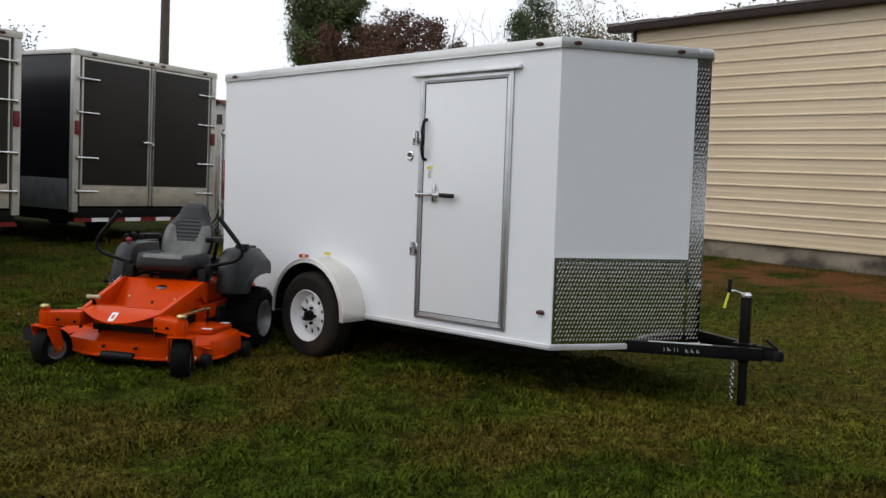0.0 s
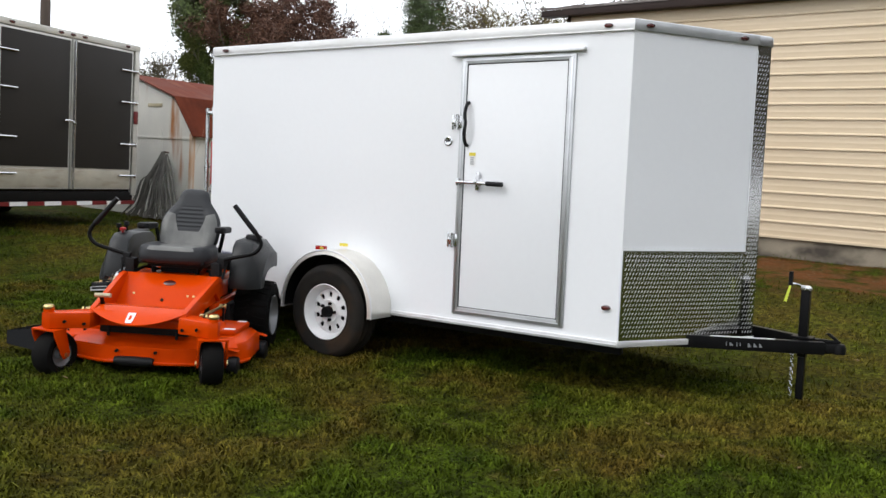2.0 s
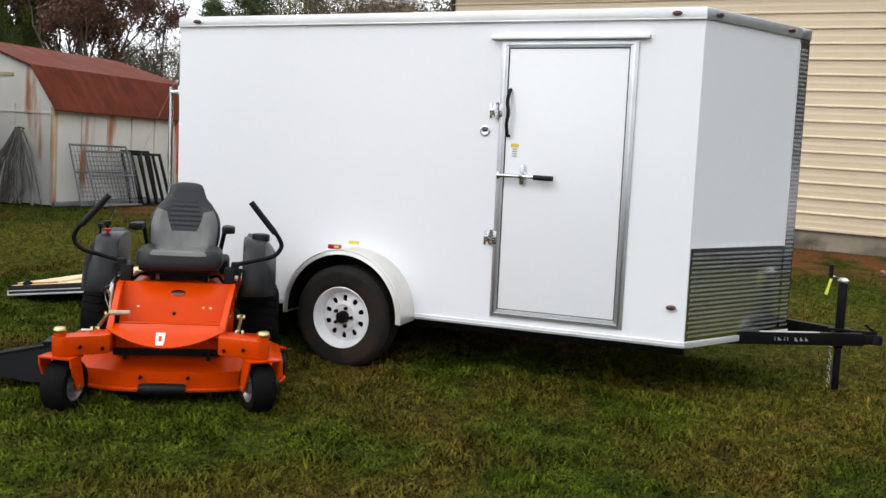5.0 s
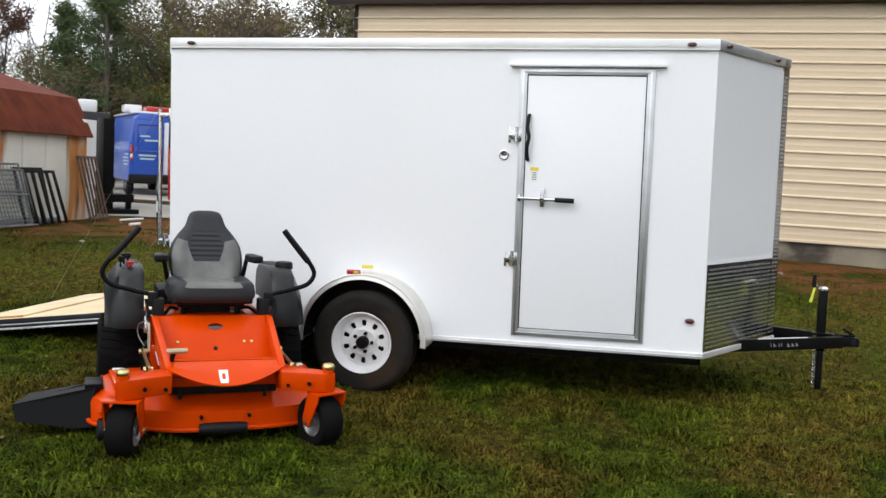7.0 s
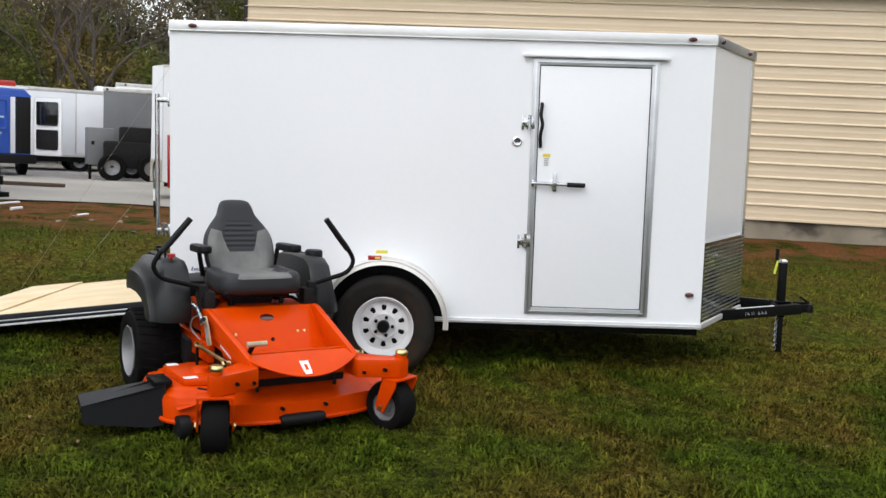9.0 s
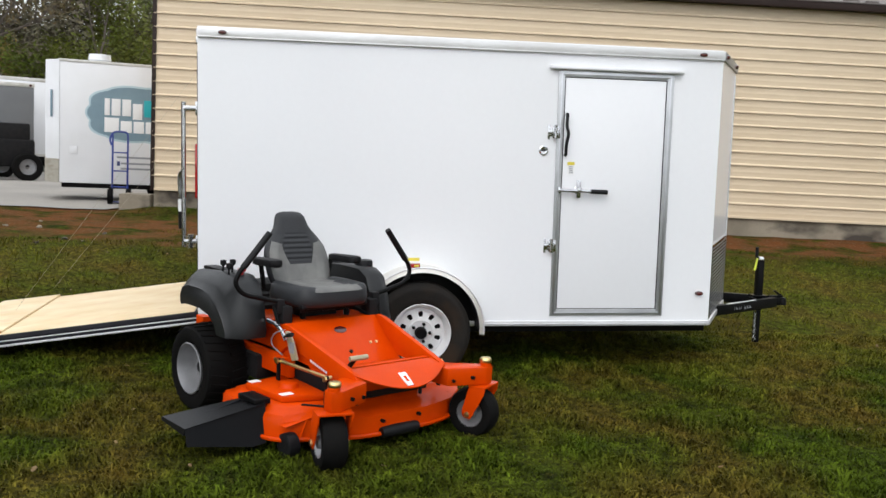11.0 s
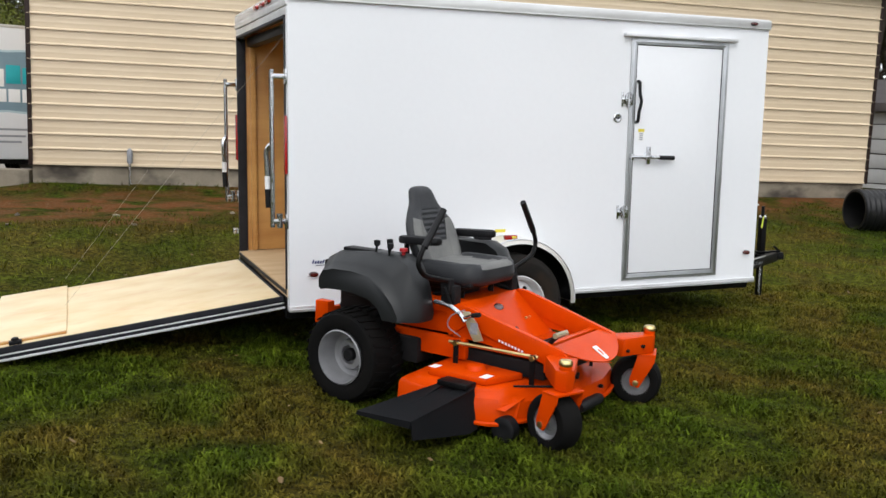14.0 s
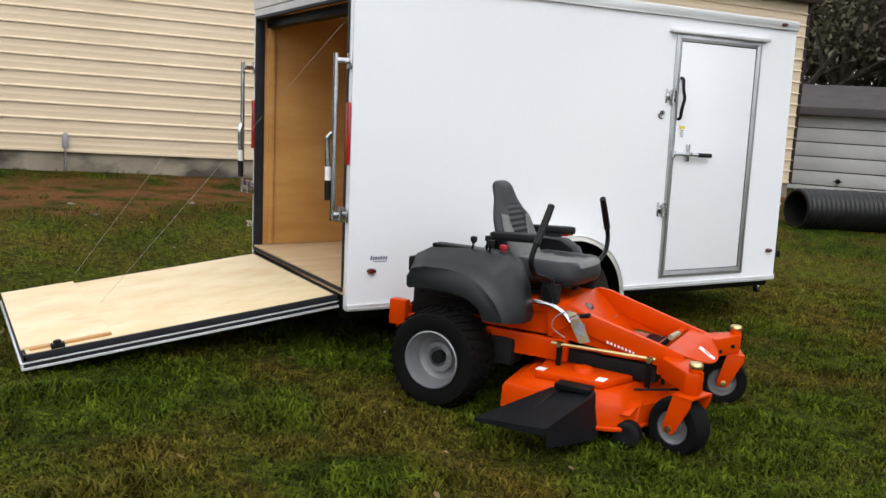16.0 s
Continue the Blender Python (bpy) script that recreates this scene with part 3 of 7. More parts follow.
def trailer_fender(parent, sign):
    """A rolled round fender strip with a turned-down lip; sign: -1 the near side, 1 the far one."""
    v_in, v_out = (0.0, -0.235) if sign < 0 else (TW, TW + 0.235)
    bm = bmesh.new()
    rings = []
    for k in range(33):
        a = radians(-4 + 188 * k / 32)
        c, s = math.cos(a), math.sin(a)
        ring = []
        for r, v in ((0.428, v_in), (0.428, v_out), (0.398, v_out + sign * 0.006), (0.398, v_out), (0.423, v_out - sign * 0.004), (0.423, v_in)):
            ring.append(bm.verts.new((1.495 + r * c, v, 0.012 + r * s * 0.99)))
        rings.append(ring)
    for a, b in zip(rings, rings[1:]):
        for i in range(6):
            bm.faces.new((a[i], a[(i + 1) % 6], b[(i + 1) % 6], b[i]))
    for r in (rings[0], rings[-1]):
        bm.faces.new(r)
    f = part("fender", bm, FENDER, parent, "pale rounded aluminium fender")
    lip = [(1.495 + 0.429 * math.cos(a), v_out, 0.012 + 0.425 * math.sin(a)) for a in (radians(-4 + 188 * k / 32) for k in range(33))]
    rod("fender_lip", lip, 0.006, ALU_W, f, "bright rolled edge", 6)
    # Black arc and wall sheet added to darken the space round the tyre.
    bm = bmesh.new()
    arc = [(1.495 + 0.418 * math.cos(a), 0.012 + 0.414 * math.sin(a)) for a in (radians(-2 + 184 * k / 32) for k in range(33))]
    inner = [(1.495 + (x - 1.495) * 0.975, 0.012 + (z - 0.012) * 0.975) for x, z in arc]
    slab(bm, [(x, v_in, z) for x, z in arc] + [(x, v_in, z) for x, z in inner[::-1]], (0, (v_out - v_in) * 0.97, 0))
    part("fender_liner", bm, BLACK_STEEL, f, "black arc added under the fender")
    bm = bmesh.new()
    slab(bm, [(x, v_in + sign * 0.003, z) for x, z in inner], (0, sign * 0.004, 0))
    part("wheel_well", bm, BLACK_STEEL, f, "black sheet added on the wall behind the tyre", 0)
    return f


CABLE = mat("dull_steel_cable", (0.42, 0.37, 0.30), 0.6, 0.1, None, 20, 200, 0.1, 0)


def build_trailer():
    t = thing("cargo_trailer", TRAILER_M, "white enclosed vee-nose cargo trailer, rear ramp let down on grass", "trailer")
    # skins, each with its inner plywood
    D0, D1, DZ0, DZ1 = 2.468, 3.272, 0.095, 1.775
    boxes("side_wall", [((0.006, 0, 0.0325), (D0, 0.02, TH - 0.060)), ((D1, 0, 0.03), (TL, 0.02, TH - 0.060)), ((D0, 0, DZ1), (D1, 0.02, TH - 0.060)), ((D0, 0, 0.03), (D1, 0.02, DZ0))], WHITE, t, "smooth white aluminium side wall", 0)
    boxes("side_wall", [((0.006, TW - 0.02, 0.0325), (TL, TW, TH - 0.060))], WHITE, t, "smooth white aluminium side wall", 0)
    for u0, u1 in ((0.06, D0), (D1, TL)):
        boxes("wall_lining", [((u0, 0.045, 0.14), (u1, 0.055, 1.86))], PLY_WALL, t, "varnished plywood lining", 0)
    for u0, u1 in ((0.06, 1.28), (1.284, 2.5), (2.504, TL)):
        boxes("wall_lining", [((u0, TW - 0.055, 0.14), (u1, TW - 0.045, 1.86))], PLY_WALL, t, "varnished plywood lining", 0.001)
    boxes("stud", [((u, TW - 0.085, 0.14), (u + 0.04, TW - 0.056, 1.86)) for u in (0.10,)], PLY_WALL, t)
    bm = bmesh.new()
    slab(bm, [(0, 0.03, 0.085), (TL, 0.03, 0.085), (NOSE - 0.06, TW / 2, 0.085), (TL, TW - 0.03, 0.085), (0, TW - 0.03, 0.085)], (0, 0, 0.05))
    part("floor", bm, PLY_FLOOR, t, "plywood floor", 0)
    boxes("ceiling_lining", [((0.05, 0.03, 1.865), (TL, TW - 0.03, 1.88))], PLY_WALL, t)
    for near in (True, False):
        m = vee_frame(near)
        bm = bmesh.new()
        slab(bm, [m @ Vector(p) for p in ((0.0, 0.03, -0.02), (VLEN, 0.03, -0.02), (VLEN, TH - 0.060, -0.02), (0, TH - 0.060, -0.02))], (m.to_3x3() @ Vector((0, 0, 0.02))))
        part("vee_wall", bm, WHITE, t, "white aluminium vee-nose panel", 0)
        bm = bmesh.new()
        top = 0.592
        for x0, x1, y0, y1 in ((0.006, VLEN, 0.032, top),):
            slab(bm, [m @ Vector(p) for p in ((x0, y0, 0.0005), (x1, y0, 0.0005), (x1, y1, 0.0005), (x0, y1, 0.0005))], m.to_3x3() @ Vector((0, 0, 0.003)))
        pl = part("stone_guard", bm, PLATE, t, "polished tread-plate stone guard", 0)
        bm = bmesh.new()
        mm = m @ Matrix.Translation((0, 0, 0.0034))
        lozenges(bm, mm, 0.02, VLEN, 0.05, top - 0.01)
        tagged(part("tread_bar", bm, TREAD, pl, "worn bright tread bars", 0), kind="stuff")
        bm = bmesh.new()
        slab(bm, [m @ Vector(p) for p in ((0.0, top, 0.004), (VLEN, top, 0.004), (VLEN, top + 0.012, 0.004), (0, top + 0.012, 0.004))], m.to_3x3() @ Vector((0, 0, 0.006)))
        slab(bm, [m @ Vector(p) for p in ((VLEN - 0.010, top + 0.012, 0.004), (VLEN, top + 0.012, 0.004), (VLEN, TH - 0.09, 0.004), (VLEN - 0.010, TH - 0.09, 0.004))], m.to_3x3() @ Vector((0, 0, 0.005)))
        part("edge_trim", bm, WHITE, t, "thin white edge trim")
        # top rail and bottom rail of the vee
        bm = bmesh.new()
        slab(bm, [m @ Vector(p) for p in ((-0.008, TH - 0.061, -0.03), (VLEN, TH - 0.061, -0.03), (VLEN, TH, -0.03), (-0.008, TH, -0.03))], m.to_3x3() @ Vector((0, 0, 0.045)), 0.003)
        part("top_rail", bm, FRAME_ALU, t, "brushed aluminium roof rail")
        bm = bmesh.new()
        slab(bm, [m @ Vector(p) for p in ((0, -0.004, -0.03), (VLEN + 0.008, -0.004, -0.03), (VLEN + 0.008, 0.034, -0.03), (0, 0.034, -0.03))], m.to_3x3() @ Vector((0, 0, 0.042)), 0.004)
        part("bottom_rail", bm, ALU_W, t)
        for x, in ((0.10,), (VLEN - 0.13,)):
            bm = bmesh.new()
            oval_marker(bm, m @ Matrix.Translation((x, TH - 0.031, 0.016)))
            part("marker_light", bm, AMBER_LENS, t, "small dark red marker lamp")
    # blunt nose of tread plate in two facets
    for sgn in (-1, 1):
        o, e = Vector((NOSE, TW / 2 + sgn * FLAT, 0)), Vector((TIP, TW / 2, 0))
        d = (e - o).normalized()
        out = Vector((abs(d.y), sgn * d.x, 0))
        ln = (e - o).length
        m = Matrix(((d.x, 0, out.x, o.x), (d.y, 0, out.y, o.y), (0, 1, 0, 0), (0, 0, 0, 1)))
        push = m.to_3x3() @ Vector((0, 0, 0.023))
        bm = bmesh.new()
        slab(bm, [m @ Vector(p) for p in ((0.0, 0.032, -0.02), (ln, 0.032, -0.02), (ln, TH - 0.062, -0.02), (0, TH - 0.062, -0.02))], push)
        cap = part("nose_plate", bm, PLATE, t, "polished tread-plate nose", 0)
        bm = bmesh.new()
        lozenges(bm, m @ Matrix.Translation((0, 0, 0.003)), 0.004, ln, 0.05, TH - 0.10)
        tagged(part("tread_bar", bm, TREAD, cap, "worn bright tread bars", 0), kind="stuff")
        bm = bmesh.new()
        slab(bm, [m @ Vector(p) for p in ((0.0, TH - 0.061, -0.03), (ln, TH - 0.061, -0.03), (ln, TH, -0.03), (0, TH, -0.03))], m.to_3x3() @ Vector((0, 0, 0.045)), 0.006)
        part("top_rail", bm, ALU, t, "brushed aluminium roof rail")
        bm = bmesh.new()
        slab(bm, [m @ Vector(p) for p in ((0, -0.004, -0.03), (ln, -0.004, -0.03), (ln, 0.032, -0.03), (0, 0.032, -0.03))], m.to_3x3() @ Vector((0, 0, 0.042)), 0.004)
        part("bottom_rail", bm, ALU_W, t)
    # rails along the box
    for v0, v1, mtl in ((-0.016, 0.035, RAIL), (TW - 0.035, TW + 0.016, RAIL)):
        boxes("top_rail", [((0.006, v0, TH - 0.061), (TL + 0.006, v1, TH)), ((0.006, v0 - 0.003 if v0 < 0 else v0, TH - 0.066), (TL + 0.006, v1 if v0 < 0 else v1 + 0.003, TH - 0.056))], mtl, t, "bright aluminium roof rail", 0.0025)
        boxes("bottom_rail", [((0.006, v0 + 0.004, -0.004), (TL + 0.004, v1, 0.032)), ((0.006, v0 - 0.001, 0.008), (TL + 0.004, v1, 0.014))], ALU_W, t, "bright aluminium sill trim", 0.003)
    bm = bmesh.new()
    ring = [(u, v, TH - 0.005) for u, v in ((0.004, 0.0), (TL, 0.0), (NOSE, TW / 2 - FLAT), (TIP, TW / 2), (NOSE, TW / 2 + FLAT), (TL, TW), (0.004, TW))]
    slab(bm, ring, (0, 0, 0.012))
    part("roof", bm, WHITE, t, "flat white roof skin", 0)
    # rear frame
    boxes("rear_post", [((0.004, 0.0205, -0.002), (0.07, 0.055, TH - 0.157))], WHITE, t, "white rear corner post", 0.006)
    boxes("rear_post", [((0.004, TW - 0.055, -0.002), (0.07, TW - 0.0205, TH - 0.157))], WHITE, t, "white rear corner post", 0.006)
    boxes("rear_header", [((0.002, 0.0205, TH - 0.155), (0.07, TW - 0.0205, TH - 0.105)), ((-0.006, 0.004, TH - 0.102), (0.07, TW - 0.004, TH - 0.060)), ((-0.003, 0.004, TH - 0.060), (0.07, TW - 0.004, TH - 0.008))], ALU_W, t, "bright stepped rear header", 0.005)
    # Black bar added for the dark shade at the top of the interior.
    boxes("spring_tube", [((0.075, 0.06, TH - 0.235), (0.17, TW - 0.06, TH - 0.165))], BLACK_STEEL, t, "black bar added for the shade under the header", 0.02)
    boxes("rear_sill", [((0.0, 0.055, -0.02), (0.10, TW - 0.055, 0.10))], BLACK_STEEL, t, "black rear sill", 0.004)
    for span in (((-0.004, 0.05, 0.125), (0.03, 0.072, TH - 0.175)), ((-0.004, TW - 0.068, 0.125), (0.066, TW - 0.05, TH - 0.175)), ((-0.004, 0.05, TH - 0.175), (0.03, TW - 0.05, TH - 0.155)), ((-0.004, 0.05, 0.10), (0.03, TW - 0.05, 0.125))):
        boxes("door_seal", [span], SEAL, t, "black rubber door seal", 0.003)
    for v in (0.020, TW - 0.020):
        boxes("tail_light", [((-0.014, v - 0.021, 0.862), (0.002, v + 0.021, 1.222))], RED_LENS, t, "tall red tail lamp strip", 0.008)
    for v in (0.50, 0.70, 0.90):
        bm = bmesh.new()
        oval_marker(bm, Matrix.Translation((-0.004, v, TH - 0.03)) @ FACE_REAR, 0.17, 0.036, 0.02)
        part("marker_light", bm, RED_LENS, t, "red rear marker lamp")
    # swing bars that lock the ramp, standing on both posts
    for v, s in ((0.028, 1), (TW - 0.028, -1)):
        u = -0.088
        bar = rod("lock_bar", [(u, v, 0.535), (u, v, 1.495)], 0.0155, CHROME, t, "zinc-plated swing lock bar", 10)
        for w in (0.570, 1.455):
            boxes("bracket", [((-0.088, v - 0.015, w - 0.016), (-0.004, v + 0.015, w + 0.016)), ((-0.010, v - 0.026, w - 0.045), (0.004, v + 0.030, w + 0.045))], CHROME, bar, "", 0.004)
        rod("hinge_pin", [(-0.045, v, 0.53), (-0.045, v, 0.62)], 0.02, CHROME, bar)
        hv = v + s * 0.030
        rod("handle", curve([(u - 0.022, hv, 0.84), (u - 0.026, hv, 0.92), (u - 0.028, hv, 1.00), (u - 0.012, hv - s * 0.012, 1.035), (u, hv - s * 0.025, 1.04)]), 0.0165, CHROME, bar, "zinc-plated handle", 8)
        rod("grip_band", [(u - 0.022, hv, 0.77), (u - 0.024, hv, 0.85)], 0.018, LABEL_WHITE, bar, "white plastic band", 8)
        rod("grip", [(u - 0.018, hv, 0.655), (u - 0.022, hv, 0.77)], 0.0195, BLACK_PLASTIC, bar, "black plastic grip", 8)
    boxes("catch", [((-0.04, TW - 0.01, 0.27), (0.0, TW + 0.035, 0.31))], CHROME, t, "small zinc catch", 0.004)
    # side door
    d = boxes("side_door", [((D0 + 0.01, -0.006, DZ0 + 0.01), (D1 - 0.01, 0.025, DZ1 - 0.01))], WHITE, t, "white side door with aluminium frame", 0.003)
    fr = [((2.447, -0.012, 0.070), (2.492, 0.0, 1.797)), ((3.242, -0.012, 0.070), (3.292, 0.0, 1.797)), ((2.492, -0.0122, 0.070), (3.242, 0.0, 0.118)), ((2.492, -0.0122, 1.757), (3.242, 0.0, 1.797))]
    boxes("door_frame", fr, FRAME_ALU, d, "extruded aluminium door frame", 0.003)
    gro = [((2.463, -0.0165, 0.085), (2.474, -0.004, 1.783)), ((3.262, -0.0165, 0.085), (3.274, -0.004, 1.783)), ((2.474, -0.0167, 0.085), (3.262, -0.004, 0.096)), ((2.474, -0.0167, 1.772), (3.262, -0.004, 1.783))]
    boxes("frame_rib", gro, ALU, d, "", 0.002)
    inn = [((2.492, -0.0085, 0.118), (2.498, -0.003, 1.757)), ((3.236, -0.0085, 0.118), (3.242, -0.003, 1.757)), ((2.498, -0.0085, 0.118), (3.236, -0.003, 0.123)), ((2.498, -0.0085, 1.752), (3.236, -0.003, 1.757))]
    boxes("door_gasket", inn, SEAL, d, "thin black gasket line", 0)
    boxes("drip_rail", [((2.38, -0.034, 1.812), (3.355, 0.0, 1.832)), ((2.38, -0.036, 1.806), (3.355, -0.031, 1.832))], ALU_W, t, "bright drip rail over the door", 0.003)
    for w in (1.372, 0.572):
        h = boxes("hinge", [((2.383, -0.008, w - 0.05), (2.398, 0.0, w + 0.05)), ((2.398, -0.006, w - 0.03), (2.43, 0.0, w + 0.03)), ((2.415, -0.018, w - 0.042), (2.470, -0.0125, w + 0.042)), ((2.383, -0.012, w - 0.012), (2.44, -0.002, w + 0.012))], CHROME, d, "zinc strap hinge", 0.003)
        rod("hinge_pin", [(2.436, -0.024, w - 0.05), (2.436, -0.024, w + 0.05)], 0.011, CHROME, h)
    rod("grab_handle", curve([(2.514, -0.004, 1.50), (2.514, -0.03, 1.49), (2.508, -0.045, 1.42), (2.520, -0.05, 1.36), (2.508, -0.045, 1.29), (2.512, -0.03, 1.225), (2.514, -0.004, 1.215)], 4), 0.0115, BLACK_PLASTIC, d, "black bow grab handle", 8)
    bar = rod("lock_bar", [(2.462, -0.042, 0.968), (2.72, -0.045, 0.964)], 0.012, CHROME, d, "zinc bar lock", 10)
    rod("grip", [(2.70, -0.045, 0.964), (2.822, -0.047, 0.961)], 0.016, BLACK_PLASTIC, bar, "black rubber grip", 10)
    bm = bmesh.new()
    lathe(bm, [(0.03, 0), (0.03, 0.006), (0.018, 0.012), (0.012, 0.05), (0.0, 0.052)], Matrix.Translation((2.618, -0.006, 0.972)) @ FACE_SIDE, 20)
    part("hasp_knob", bm, CHROME, bar, "zinc pivot knob")
    boxes("hasp", [((2.603, -0.03, 0.915), (2.633, -0.013, 1.04))], CHROME, bar, "zinc padlock hasp", 0.006)
    boxes("keeper", [((2.462, -0.05, 0.945), (2.480, -0.013, 0.992))], CHROME, bar, "zinc bar keeper", 0.005)
    bm = bmesh.new()
    lathe(bm, [(0.033, 0), (0.033, 0.006), (0.026, 0.010), (0.018, 0.008), (0, 0.008)], Matrix.Translation((2.357, 0, 1.243)) @ FACE_SIDE, 24)
    disc = part("keeper_disc", bm, CHROME, t, "round metal door holder")
    boxes("slot", [((2.342, -0.012, 1.238), (2.372, -0.007, 1.250))], SEAL, disc, "", 0)
    st = boxes("label", [((2.533, -0.0075, 1.078), (2.585, -0.006, 1.168))], LABEL_WHITE, d, "white sticker with a yellow header", 0)
    boxes("label_header", [((2.533, -0.0085, 1.146), (2.585, -0.0076, 1.168))], YELLOW, st, "", 0)
    boxes("label_line", [((2.545, -0.0085, z), (2.573, -0.0076, z + 0.007)) for z in (1.088, 1.102, 1.116, 1.130)], LABEL_GREY, st, "", 0)
    # lamps on the side
    for u, w in ((0.165, TH - 0.031), (3.50, TH - 0.031)):
        bm = bmesh.new()
        oval_marker(bm, Matrix.Translation((u, -0.017, w)) @ FACE_SIDE)
        part("marker_light", bm, AMBER_LENS, t, "small dark red marker lamp")
    for u, w in ((3.575, 0.232), (0.160, 0.232)):
        bm = bmesh.new()
        oval_marker(bm, Matrix.Translation((u, 0.0, w)) @ FACE_SIDE, 0.062, 0.034, 0.026)
        part("marker_light", bm, AMBER_LENS, t, "small dark red marker lamp")
    bm = bmesh.new()
    for k, h in enumerate((0.026, 0.018, 0.021, 0.018, 0.023, 0.018, 0.018)):
        x = 0.150 + 0.0165 * k
        slab(bm, [(x, -0.0005, 0.298), (x + 0.0105, -0.0005, 0.298), (x + 0.016, -0.0005, 0.298 + h), (x + 0.0055, -0.0005, 0.298 + h)], (0, -0.001, 0))
    dc = part("decal", bm, NAVY, t, "small navy maker's decal as a plain shape", 0)
    bm = bmesh.new()
    slab(bm, [(0.172, -0.0005, 0.284), (0.258, -0.0005, 0.284), (0.262, -0.0005, 0.291), (0.175, -0.0005, 0.291)], (0, -0.0012, 0))
    part("decal_line", bm, LABEL_GREY, dc, "thin grey line of small print", 0)
    # fenders and wheels
    f = trailer_fender(t, -1)
    lamp = boxes("lamp", [((1.385, -0.234, 0.436), (1.475, -0.205, 0.466))], RED_LENS, f, "red fender lamp", 0.006)
    boxes("amber_lens", [((1.434, -0.239, 0.444), (1.466, -0.233, 0.459))], YELLOW, lamp, "amber half of the lamp", 0.003)
    sk = boxes("sticker", [((1.42, -0.003, 0.440), (1.50, 0.0, 0.478))], LABEL_WHITE, f, "white and yellow warning sticker", 0)
    boxes("sticker_header", [((1.42, -0.0042, 0.456), (1.50, -0.0031, 0.478))], YELLOW, sk, "", 0)
    trailer_fender(t, 1)
    trailer_wheel(t, -0.135, 1)
    trailer_wheel(t, TW + 0.135, -1)
    boxes("axle", [((1.46, -0.05, -0.08), (1.53, TW + 0.05, -0.02))], BLACK_STEEL, t)
    # chassis and tongue
    for v in (0.06, TW - 0.11):
        boxes("chassis_rail", [((0.0, v, -0.06), (TL, v + 0.05, 0.085))], BLACK_STEEL, t, "black steel chassis rail", 0.004)
    for u in (0.0, 0.6, 1.2, 1.8, 2.4, 3.0, 3.6):
        boxes("cross_member", [((u, 0.112, -0.03), (u + 0.05, TW - 0.112, 0.082))], BLACK_STEEL, t, "", 0.003)
    bm = bmesh.new()
    for v0, v1 in ((0.30, TW / 2 - 0.035), (TW - 0.30, TW / 2 + 0.035)):
        d = (Vector((4.68, v1, 0)) - Vector((3.62, v0, 0))).normalized()
        side = Vector((-d.y, d.x, 0)) * 0.026
        a, b = Vector((3.62, v0, -0.022)), Vector((4.68, v1, -0.022))
        slab(bm, [a - side, b - side, b + side, a + side], (0, 0, 0.080), 0.004)
    tongue = part("tongue", bm, BLACK_STEEL, t, "black A-frame tongue with chalked writing")
    d = (Vector((4.68, TW / 2 - 0.035, 0)) - Vector((3.62, 0.30, 0))).normalized()
    side = Vector((d.y, -d.x, 0))
    bm = bmesh.new()
    for s0, s1, z0, z1 in ((0.60, 0.606, 0.004, 0.030), (0.622, 0.645, 0.006, 0.028), (0.665, 0.671, 0.004, 0.030), (0.685, 0.691, 0.006, 0.030), (0.735, 0.757, 0.002, 0.028), (0.770, 0.792, 0.004, 0.028), (0.805, 0.825, 0.004, 0.028)):
        p = Vector((3.62, 0.30, 0)) + side * 0.0265
        bm = bmesh.new()
        slab(bm, [p + d * s0 + Vector((0, 0, z0)), p + d * s1 + Vector((0, 0, z0)), p + d * s1 + Vector((0, 0, z0 + 0.003)), p + d * (s0 + 0.003) + Vector((0, 0, z1)), p + d * s0 + Vector((0, 0, z1))], side * 0.0008)
        part("chalk_mark", bm, LABEL_GREY, tongue, "white chalk mark", 0)
    bm = bmesh.new()
    slab(bm, [(4.50, TW / 2 - 0.10, -0.018), (4.50, TW / 2 + 0.10, -0.018), (4.66, TW / 2 + 0.045, -0.018), (4.77, TW / 2 + 0.03, -0.008), (4.77, TW / 2 - 0.03, -0.008), (4.66, TW / 2 - 0.045, -0.018)], (0, 0, 0.062), 0.008)
    lathe(bm, [(0.040, -0.012), (0.040, 0.03), (0.030, 0.05), (0, 0.056)], Matrix.Translation((4.765, TW / 2, 0)), 16)
    box(bm, (4.64, TW / 2 - 0.012, 0.045), (4.76, TW / 2 + 0.012, 0.07), 0.005)
    slab(bm, [(4.76, TW / 2 - 0.008, 0.05), (4.775, TW / 2 - 0.008, 0.062), (4.70, TW / 2 - 0.008, 0.115), (4.68, TW / 2 - 0.008, 0.108)], (0, 0.016, 0), 0.003)
    part("coupler", bm, BLACK_STEEL, tongue, "black ball coupler")
    # A pale rod paints the highlight along the beam's top edge.
    w = Vector((3.62, 0.30, 0.061)) + side * 0.022
    rod("wiring_cable", [w + d * 0.50, w + d * 0.70, w + d * 0.90], 0.0045, ALU_W, tongue, "pale rod painting the highlight on the beam's top edge", 6)
    bm = bmesh.new()
    box(bm, (4.545 - 0.028, TW / 2 - 0.028, -0.06), (4.545 + 0.028, TW / 2 + 0.028, 0.375), 0.008)
    box(bm, (4.545 - 0.022, TW / 2 - 0.022, -0.335), (4.545 + 0.022, TW / 2 + 0.022, -0.06), 0.004)
    box(bm, (4.48, TW / 2 - 0.05, 0.060), (4.61, TW / 2 + 0.05, 0.074), 0.003)
    jack = part("jack", bm, BLACK_STEEL, t, "black tongue jack standing on the grass")
    bm = bmesh.new()
